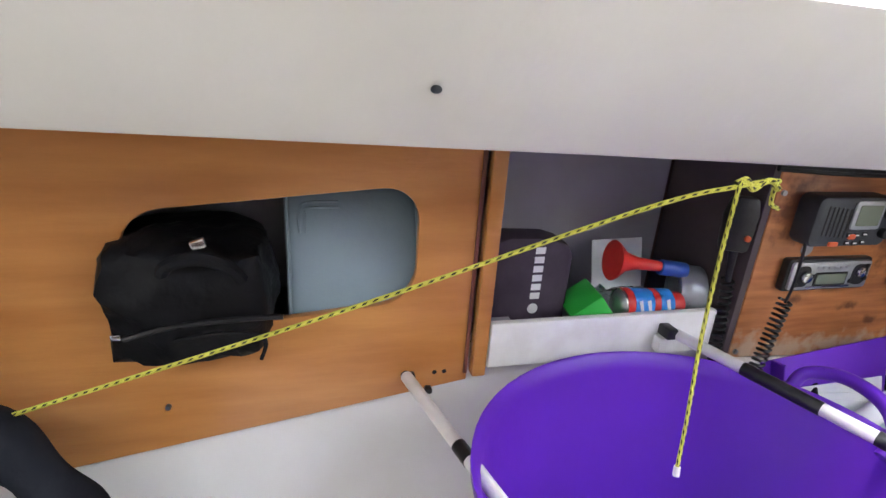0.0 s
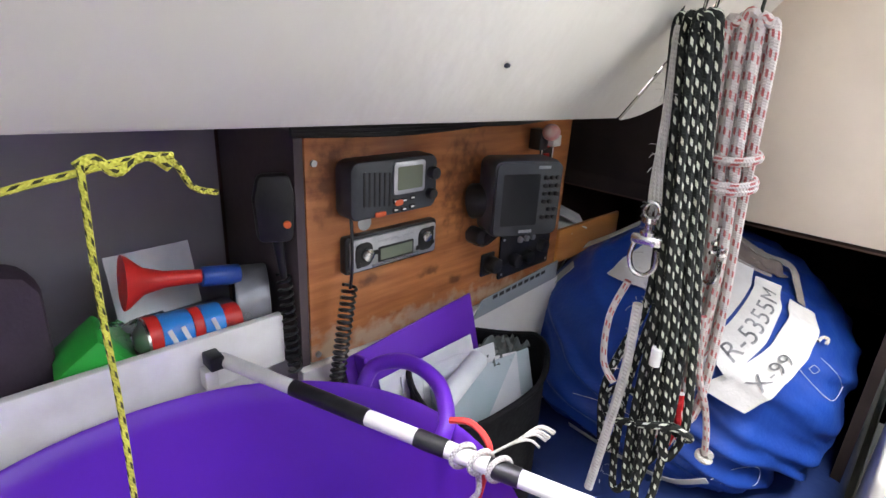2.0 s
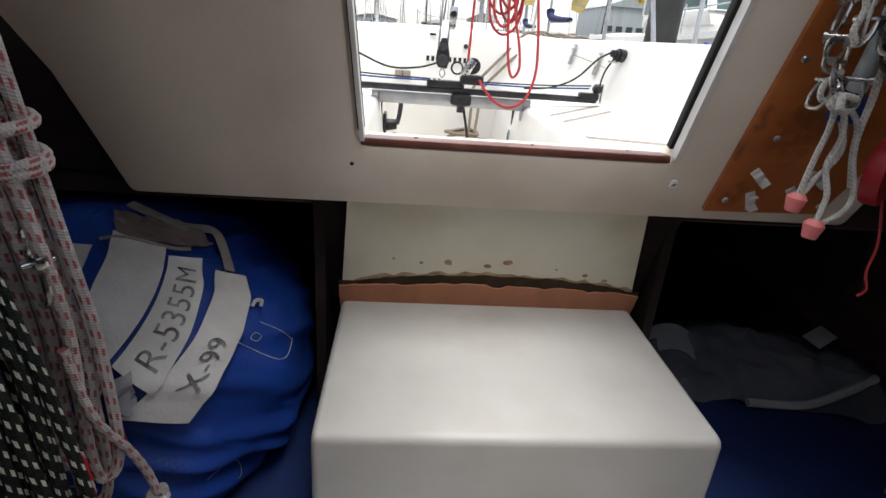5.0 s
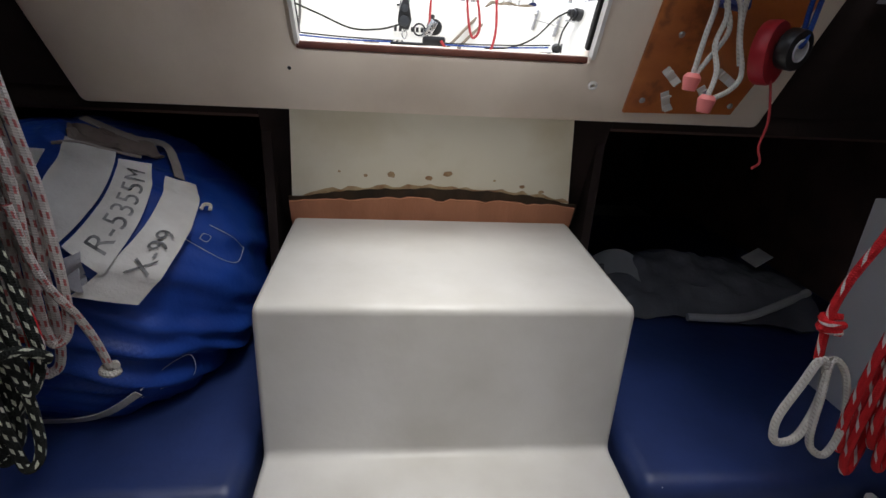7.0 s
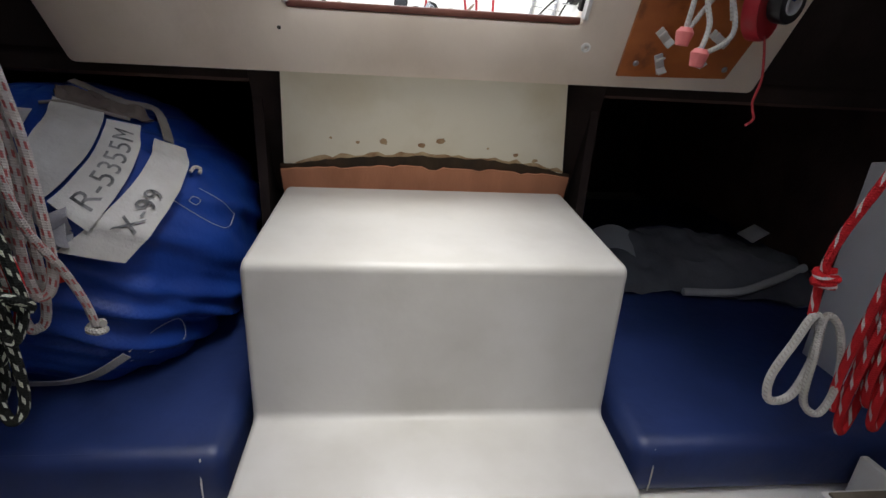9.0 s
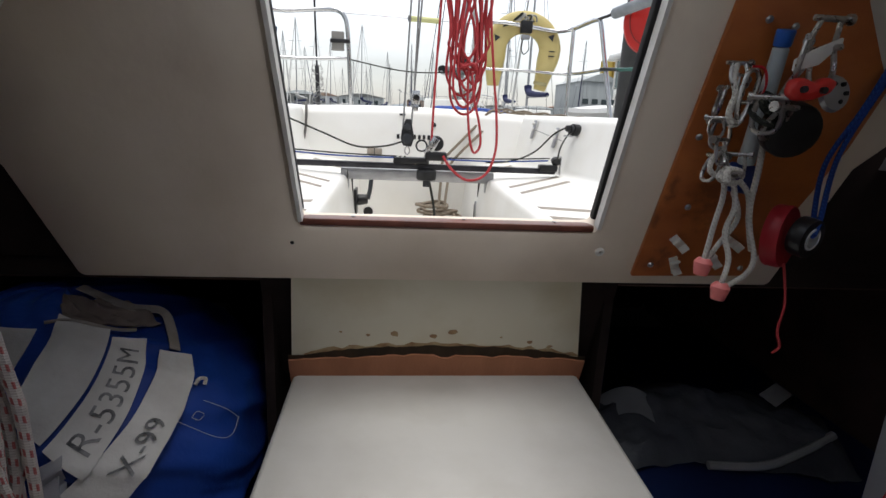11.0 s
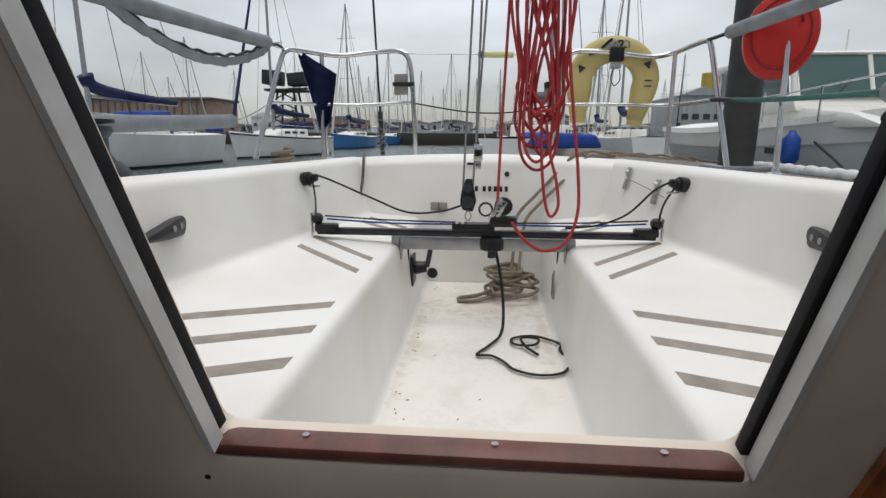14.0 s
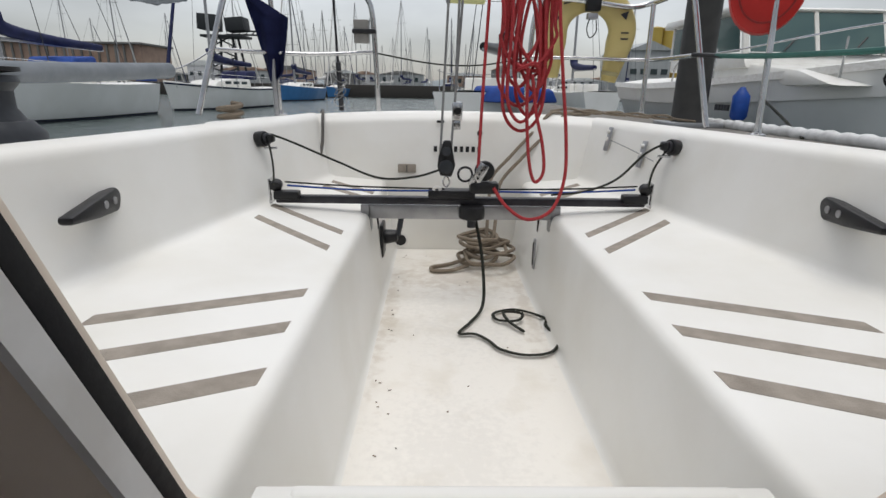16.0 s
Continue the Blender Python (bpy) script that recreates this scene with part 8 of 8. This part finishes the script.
def yacht(name, at, heading, L, hull, label, stripe=None, cover=COVER, mast=True, tall=1.2, B=None, furl=None):
    B = B or L * 0.31
    D = 0.085 * L + 0.25
    y = thing(name, (0, 0, 0), label, "yacht")
    P = lambda nm, bm, mt, lb="": part(nm, bm, mt, y, lb, local=True)
    P("hull", loft(hull_rows(L, B, D), caps=True), hull)
    deck = []
    for r in hull_rows(L, B, D):
        deck.append([Vector((r[0].x, r[0].y + (r[-1].y - r[0].y) * q / 4, r[0].z - 0.01 + 0.06 * math.sin(math.pi * q / 4))) for q in range(5)])
    P("deck", loft(deck), GEL)
    if stripe:
        for s in (-1, 1):
            rows_ = []
            for r in hull_rows(L, B, D):
                p = r[0] if s < 0 else r[-1]
                q = r[1] if s < 0 else r[-2]
                o = Vector((0, s * 0.012, 0))
                rows_.append([p + (q - p) * 0.12 + o, p + (q - p) * 0.34 + o])
            P("stripe", loft(rows_), stripe)
    for s in (-1, 1):
        rows_ = []
        for r in hull_rows(L, B, D):
            side = r[:6] if s < 0 else r[:5:-1]
            row = []
            for z in (0.09, 0.0):
                for p, q in zip(side, side[1:]):
                    if p.z >= z >= q.z:
                        row.append(p + (q - p) * ((p.z - z) / (p.z - q.z)) + Vector((0, s * 0.012, 0)))
                        break
            rows_.append(row)
        P("boot_top", loft(rows_), ANTIF, "dark waterline stripe")
    cab = prism([(-L * 0.18, 0), (L * 0.22, 0), (L * 0.16, 0.32), (L * 0.0, 0.46), (-L * 0.17, 0.46)], B * 0.55, Matrix.Translation((0, B * 0.275, D - 0.02)) @ Matrix.Rotation(radians(90), 4, "X"), 0.05)
    P("cabin", cab, GEL)
    for s in (-1, 1):
        for k in range(3):
            P("cabin_window", box((-L * 0.10 + L * 0.085 * k, s * (B * 0.275 + 0.004), D + 0.25), (L * 0.06, 0.012, 0.13), 0.004), DARKGLASS)
    for s in (-1, 1):
        P("guard_rail", tube([(-L * 0.48, s * B * 0.30, D + 0.55), (-L * 0.2, s * B * 0.45, D + 0.55), (L * 0.1, s * B * 0.46, D + 0.58), (L * 0.35, s * B * 0.25, D + 0.66), (L * 0.49, s * 0.05, D + 0.72)], 0.012, 5, 4), STEEL)
        for t in (-0.46, -0.3, -0.12, 0.06, 0.22, 0.36, 0.47):
            wy = B * 0.45 if abs(t) < 0.3 else B * (0.30 if t < 0 else 0.16)
            P("stanchion", cyl((L * t, s * wy, D), (L * t, s * wy, D + 0.58), 0.012, n=5), STEEL)
    if mast:
        H = L * tall
        P("mast", cyl((L * 0.08, 0, D + 0.3), (L * 0.08, 0, D + H), 0.075, 0.05, 10), ALU)
        P("boom", cyl((L * 0.07, 0, D + 1.15), (-L * 0.34, 0, D + 1.1), 0.05, n=8), ALU)
        P("sail_cover", tube([(L * 0.08, 0, D + 1.75), (L * 0.05, 0, D + 1.42), (-L * 0.1, 0, D + 1.26), (-L * 0.33, 0, D + 1.18)], 0.21, 10, 6, taper=lambda t: 1.1 - 0.55 * t), cover, "sail cover")
        for k, h in enumerate((0.45, 0.75)):
            P("spreader", cyl((L * 0.08, -0.09 * L, D + H * h), (L * 0.08, 0.09 * L, D + H * h), 0.022, n=5), ALU)
        for a, b in (((L * 0.48, 0, D + 0.1), (L * 0.085, 0, D + H)), ((-L * 0.48, 0, D + 0.1), (L * 0.075, 0, D + H)), ((L * 0.06, B * 0.44, D), (L * 0.08, 0.02, D + H)), ((L * 0.06, -B * 0.44, D), (L * 0.08, -0.02, D + H))):
            P("stay", cyl(a, b, 0.012, n=4), DGREY)
        P("furled_sail", cyl((L * 0.47, 0, D + 0.35), (L * 0.12, 0, D + H * 0.9), 0.08, 0.04, 8), furl or WHITECLOTH)
    y.matrix_basis = Matrix.Translation((at[0], at[1], 0.45)) @ Matrix.Rotation(radians(heading), 4, "Z")
    return y


WHITEH = mat("white_hull_gelcoat", (0.84, 0.84, 0.82), 0.3, 0, (0.78, 0.78, 0.75), 1.2, 5)
# grey mixed as the shade below the cruiser's flare; some quay roofs share it
GREYH = mat("pale_grey_hull_shade", (0.70, 0.72, 0.71), 0.35, 0, (0.62, 0.64, 0.63), 1.2, 5)
y1 = yacht("moored_yacht", (-11.9, 17.3), 264, 9.5, WHITEH, "white yacht with a navy sail cover moored across the water")
y2 = yacht("moored_yacht", (-10.6, 28.2), 259, 8.4, WHITEH, "white yacht with a dark blue sheer stripe and furled navy genoa", NAVYCLOTH, furl=COVER)
y3 = yacht("moored_yacht", (-11.4, 46.2), 262, 8.7, BLUEHULL, "mid blue yacht moored across the water")
y4 = yacht("moored_yacht", (-11.2, 64.0), 260, 8.0, BLUEHULL, "mid blue small yacht with bare mast", None, WHITECLOTH)
y5 = yacht("moored_yacht", (1.9, 18.4), 74, 8.5, WHITEH, "white yacht with a black boom cover moored astern", BLUEHULL, BLACK, B=2.9)
y6 = yacht("moored_yacht", (-4.5, 75.0), 250, 9.0, WHITEH, "white yacht far down the fairway")
BLUECANVAS = mat("royal_blue_canvas", (0.015, 0.07, 0.33), 0.7, 0, (0.012, 0.05, 0.25), 3, 5, 0.3, 20)
for s_ in (-1, 1):
    part("lee_cloth", box((-3.9, s_ * 1.02, 1.42), (1.15, 0.03, 0.46), 0.01), BLUECANVAS, y1, "royal blue lee cloth", local=True)
    for q in range(4):
        part("name_bar", box((-4.2 + 0.17 * q, s_ * 1.038, 1.47), (0.10, 0.006, 0.13)), WHITEP, y1, "plain pale name bar", local=True)
part("sprayhood", prism([(-0.7, 0), (0.6, 0), (0.35, 0.38), (-0.6, 0.45)], 1.5, Matrix.Translation((-1.3, 0.75, 1.45)) @ Matrix.Rotation(radians(90), 4, "X"), 0.08), BLUECANVAS, y1, "royal blue sprayhood", local=True)
part("sprayhood", prism([(-0.7, 0), (0.6, 0), (0.35, 0.38), (-0.6, 0.45)], 1.4, Matrix.Translation((-1.5, 0.7, 1.38)) @ Matrix.Rotation(radians(90), 4, "X"), 0.08), COVER, y2, "navy sprayhood", local=True)
k = 0
for (x, y, h) in ((-26, 72, 60), (-20, 84, 80), (-16, 96, 70), (-9, 110, 60), (-34, 60, 85), (-46, 70, 70), (6, 92, 100), (12, 60, 95), (9, 45, 90), (17, 84, 80), (24, 70, 75), (3, 120, 60), (14, 105, 85), (-2, 100, 75), (-56, 92, 65), (30, 95, 90), (7.5, 31, 92), (-30, 110, 70), (20, 120, 80), (-13, 130, 70), (-11.0, 78, 262), (-10.5, 90, 262), (-16, 62, 80), (-15, 74, 85), (-22, 100, 75), (-6, 122, 80), (2, 84, 85), (-1.5, 112, 95), (10, 74, 90), (10.5, 88, 92), (-40, 84, 80), (-50, 104, 70), (7, 138, 85), (-8, 142, 80)):
    copy_thing((y6, y3, y2, y4)[k % 4] if k % 4 != 1 or k > 8 else y6, Matrix.Translation((x, y, 0.45)) @ Matrix.Rotation(radians(h), 4, "Z"))
    k += 1
# blue canvas over the yacht astern
single("blue_spray_cover", prism([(-0.9, 0), (0.8, 0), (0.6, 0.32), (-0.7, 0.38)], 1.5, Matrix.Translation((1.5, 15.2, 1.25)) @ Matrix.Rotation(radians(25), 4, "Z") @ Matrix.Rotation(radians(90), 4, "X"), 0.08), BLUECANVAS, "royal blue cockpit cover on the yacht astern", "canvas")

# motor cruiser on the far side of the pontoon
mc = thing("motor_cruiser", (0, 0, 0), "white motor cruiser with a wheelhouse moored beyond the pontoon", "motor boat")
M = lambda nm, bm, mt, lb="": part(nm, bm, mt, mc, lb, local=True)
ML, MB, MD = 8.2, 2.9, 1.45
# grey hull colour carries the shade under the white topsides
M("hull", loft(hull_rows(ML, MB, MD, 0.5, 18, 0.92), caps=True), GREYH)
top = []
for r in hull_rows(ML, MB, MD, 0.5, 18, 0.92):
    top.append([Vector((r[0].x, r[0].y + (r[-1].y - r[0].y) * q / 4, r[0].z + 0.22 * math.sin(math.pi * q / 4))) for q in range(5)])
M("deck", loft(top), GEL)
for s in (-1, 1):
    rows_ = []
    for r in hull_rows(ML, MB, MD, 0.5, 18, 0.92):
        p = r[0] if s < 0 else r[-1]
        rows_.append([p + Vector((0, s * 0.03, 0.05)), p + Vector((0, s * 0.05, -0.10))])
    M("rubbing_band", loft(rows_), WHITEP)
    rows_ = []
    for r in hull_rows(ML, MB, MD, 0.5, 18, 0.92):
        p, q = (r[0], r[1]) if s < 0 else (r[-1], r[-2])
        rows_.append([p + Vector((0, s * 0.014, -0.10)), p + (q - p) * 1.25 + Vector((0, s * 0.030, -0.05))])
    M("white_topside", loft(rows_), WHITEH)
for s in (-1, 1):
    for q in range(5):
        M("name_bar", box((1.15 + 0.085 * q, s * 1.40, MD - 0.50), (0.055, 0.03, 0.13)), DGREY, "dark unreadable name bar")
M("coachroof", prism([(-0.9, 0), (2.9, 0), (2.1, 0.32), (0.9, 0.5), (-0.9, 0.5)], 2.0, Matrix.Translation((0.2, 1.0, MD - 0.05)) @ Matrix.Rotation(radians(90), 4, "X"), 0.10), GEL)
M("wheelhouse", prism([(-2.0, 0), (0.9, 0), (0.75, 0.30), (0.70, 0.34), (-2.0, 0.34)], 2.1, Matrix.Translation((0.2, 1.05, MD + 0.35)) @ Matrix.Rotation(radians(90), 4, "X"), 0.04), GEL)
M("roof", prism([(-2.3, 0), (0.55, 0.02), (0.62, 0.08), (0.3, 0.17), (-2.2, 0.20)], 2.3, Matrix.Translation((0.2, 1.15, MD + 1.55)) @ Matrix.Rotation(radians(90), 4, "X"), 0.05), GEL)
for s in (-1, 1):
    for x0, x1 in ((-1.95, -0.75), (-0.68, 0.42)):
        M("side_window", prism([(x0, 0), (x1 + 0.16 * (x1 > 0), 0), (x1, 0.80), (x0, 0.80)], 0.02, Matrix.Translation((0.2, s * 1.03 + 0.01, MD + 0.72)) @ Matrix.Rotation(radians(90), 4, "X")), GLASSG)
    for x, w in ((-2.0, 0.08), (-0.72, 0.07)):
        M("pillar", box((0.2 + x, s * 1.03, MD + 1.12), (w, 0.05, 0.9), 0.01), GEL)
    M("front_pillar", cyl((0.95, s * 1.02, MD + 0.66), (0.72, s * 1.0, MD + 1.58), 0.05, n=8), GEL)
for y0, y1 in ((-0.97, -0.04), (0.04, 0.97)):
    pts = [Vector((1.0, y0, MD + 0.70)), Vector((1.0, y1, MD + 0.70)), Vector((0.76, y1, MD + 1.56)), Vector((0.76, y0, MD + 1.56))]
    M("windscreen", thicken(loft([[pts[0], pts[1]], [pts[3], pts[2]]]), 0.015), GLASSG)
M("mid_pillar", cyl((0.99, 0, MD + 0.68), (0.75, 0, MD + 1.58), 0.04, n=8), GEL)
for y in (-0.5, 0.5):
    M("wiper", cyl((1.02, y, MD + 0.72), (0.93, y + 0.22, MD + 1.05), 0.014, n=6), BLACK)
for s in (-1, 1):
    M("bow_rail", tube([(-1.0, s * 1.28, MD + 0.10), (-0.6, s * 1.3, MD + 0.62), (1.2, s * 1.22, MD + 0.72), (3.0, s * 0.72, MD + 0.95), (4.0, 0, MD + 1.05)], 0.018, 8, 6), STEEL)
    for x, y in ((0.6, 1.27), (1.8, 1.1), (2.8, 0.78)):
        M("rail_post", cyl((x, s * y, MD + 0.1), (x, s * y, MD + 0.8), 0.014, n=6), STEEL)
    M("fender", lathe([(0, 0), (0.08, 0.03), (0.11, 0.1), (0.11, 0.5), (0.06, 0.6), (0.03, 0.68), (0, 0.68)], (1.95, s * 1.46, MD - 0.75), n=14), mat("royal_blue_fender", (0.012, 0.07, 0.35), 0.45), "royal blue fender")
M("aerial", cyl((-0.4, 0.3, MD + 1.7), (-0.4, 0.3, MD + 2.4), 0.012, n=5), WHITEP)
mc.matrix_basis = Matrix.Translation((7.32, 13.2, 0.45)) @ Matrix.Rotation(radians(270), 4, "Z") @ Matrix.Diagonal((1.2, 1.36, 0.87, 1))
mooring = single("mooring_line", tube([(5.45, 10.4, 1.45), (5.3, 9.6, 1.2), (5.1, 8.9, 1.02), (4.95, 8.5, 0.96)], 0.02, 8, 8), DARKLINE, "dark mooring line from the cruiser to the pontoon", "rope")

# ---- shore ----
CONC = mat("grey_harbour_wall", (0.20, 0.20, 0.19), 0.85, 0, (0.13, 0.13, 0.125), 0.4, 6)
BRICKR = mat("weathered_tan_brick", (0.36, 0.255, 0.19), 0.85, 0, (0.26, 0.18, 0.14), 0.8, 6)
CLAD = mat("pale_grey_cladding", (0.40, 0.42, 0.42), 0.6, 0, (0.34, 0.36, 0.36), 0.3, 4, 0.2, 4, 0.3, (6, 6, 0.2))
TANKY = mat("ochre_yellow_tank", (0.52, 0.38, 0.08), 0.6, 0, (0.45, 0.32, 0.07), 0.3, 4)
single("harbour_wall", box((0, 168, 0.9), (600, 40, 2.6), 0.05), CONC, "grey stone harbour wall closing the basin", "wall", "", "structure")
sr = random.Random(5)
for kk in range(26):
    x, w, h = -150 + 12 * kk + sr.uniform(-4, 4), sr.uniform(7, 15), sr.uniform(2.2, 4.8)
    b = thing("quay_building", (x, 158 + sr.uniform(0, 10), 2.2), "plain distant building on the quay", "building", "quay buildings")
    y0 = b.location.y
    part("wall", box((x, y0, 2.2 + h / 2), (w, 8, h), 0.05), (CLAD, BRICKR, CONC, PAINTW)[kk % 4], b)
    part("roof", prism([(-w / 2 - 0.3, 0), (w / 2 + 0.3, 0), (w * 0.12, h * 0.3), (-w * 0.12, h * 0.3)], 8.4, Matrix.Translation((x, y0 + 4.2, 2.2 + h)) @ Matrix.Rotation(radians(90), 4, "X")), (CONC, GREYH, BRICKR)[kk % 3], b)
    for q in range(int(w // 2.4)):
        part("window", box((x - w / 2 + 1.2 + 2.3 * q, y0 - 4.02, 2.2 + h * 0.55), (1.0, 0.08, 1.2)), DARKGLASS, b)
wh = thing("warehouse", (31, 84, 1.5), "pale grey gabled warehouse on the quay", "building")
part("wall", box((32.7, 93, 4.4), (6.6, 14, 6.6), 0.05), CLAD, wh)
part("roof", prism([(-3.5, 0), (3.5, 0), (0, 1.35)], 14.6, Matrix.Translation((32.7, 100.3, 7.7)) @ Matrix.Rotation(radians(90), 4, "X")), CLAD, wh)
for q in range(4):
    part("window", box((30.3 + 1.6 * q, 85.96, 4.6), (1.0, 0.1, 0.8)), DARKGLASS, wh)
single("quay", box((40, 95, 0.9), (45, 36, 1.6), 0.05), CONC, "grey concrete quay", "quay", "", "structure")
for q in range(3):
    tk = thing("storage_tank", (41.8 + 2.45 * q, 108, 1.5), "ochre yellow storage tank behind the warehouse", "tank", "storage tanks")
    part("shell", cyl((41.8 + 2.45 * q, 108, 1.6), (41.8 + 2.45 * q, 108, 13.2), 1.17, n=28), TANKY, tk)
    part("roof", lathe([(1.2, 0), (1.1, 0.15), (0, 0.4)], (41.8 + 2.45 * q, 108, 13.2), n=28), TANKY, tk)
bb = thing("brick_building", (-44, 76, 1.0), "long weathered brick building across the water", "building")
part("wall", box((-47.5, 76, 3.6), (20, 8, 5.4), 0.05), BRICKR, bb)
part("parapet", box((-47.5, 76, 6.42), (20.6, 8.6, 0.25), 0.03), CONC, bb)
for q in range(18):
    part("pilaster", box((-56.6 + 1.07 * q, 71.92, 3.6), (0.22, 0.2, 5.2)), CONC, bb)
single("timber_jetty", box((-30, 66, 1.1), (64, 4, 1.5), 0.05), mat("dark_jetty_timber", (0.05, 0.045, 0.04), 0.85), "dark timber jetty behind the moored yachts", "jetty", "", "structure")
cr_ = thing("harbour_crane", (-23.5, 64, 1.8), "dark lattice harbour crane with two cabins", "crane")
CRN = mat("dark_crane_steel", (0.03, 0.033, 0.036), 0.7)
for sx in (-1.6, 1.6):
    for sy in (-1.4, 1.4):
        part("leg", cyl((-23.5 + sx, 64 + sy, 1.8), (-23.5 + sx * 0.6, 64 + sy * 0.6, 6.6), 0.14, n=8), CRN, cr_)
for q in range(4):
    z = 2.4 + 1.1 * q
    part("brace", cyl((-25.0 + 0.15 * q, 62.7, z), (-22.0 - 0.15 * q, 62.7, z + 1.0), 0.08, n=6), CRN, cr_)
    part("brace", cyl((-22.0 - 0.15 * q, 62.7, z), (-25.0 + 0.15 * q, 62.7, z + 1.0), 0.08, n=6), CRN, cr_)
part("platform", box((-23.5, 64, 6.7), (4.6, 3.2, 0.25), 0.03), CRN, cr_)
part("cabin", box((-25.2, 64, 8.15), (2.0, 2.2, 1.6), 0.05, (0, 4, 0)), CRN, cr_)
part("cabin", box((-22.2, 64, 7.95), (2.0, 2.2, 1.4), 0.05, (0, -5, 0)), CRN, cr_)
for z in (6.95, 7.5):
    part("jib_chord", cyl((-23.5, 64, z), (-18.4, 64, z * 0.5 + 3.45), 0.09, n=6), CRN, cr_)
for q in range(6):
    part("jib_brace", cyl((-22.9 + 0.75 * q, 64, 7.0), (-22.5 + 0.75 * q, 64, 7.35), 0.05, n=5), CRN, cr_)
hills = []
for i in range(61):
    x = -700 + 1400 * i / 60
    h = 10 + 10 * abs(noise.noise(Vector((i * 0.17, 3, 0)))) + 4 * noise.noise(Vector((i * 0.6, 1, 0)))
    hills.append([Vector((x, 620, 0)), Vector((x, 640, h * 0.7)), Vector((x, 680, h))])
# distance haze is mixed into the hills' pale grey-green colour
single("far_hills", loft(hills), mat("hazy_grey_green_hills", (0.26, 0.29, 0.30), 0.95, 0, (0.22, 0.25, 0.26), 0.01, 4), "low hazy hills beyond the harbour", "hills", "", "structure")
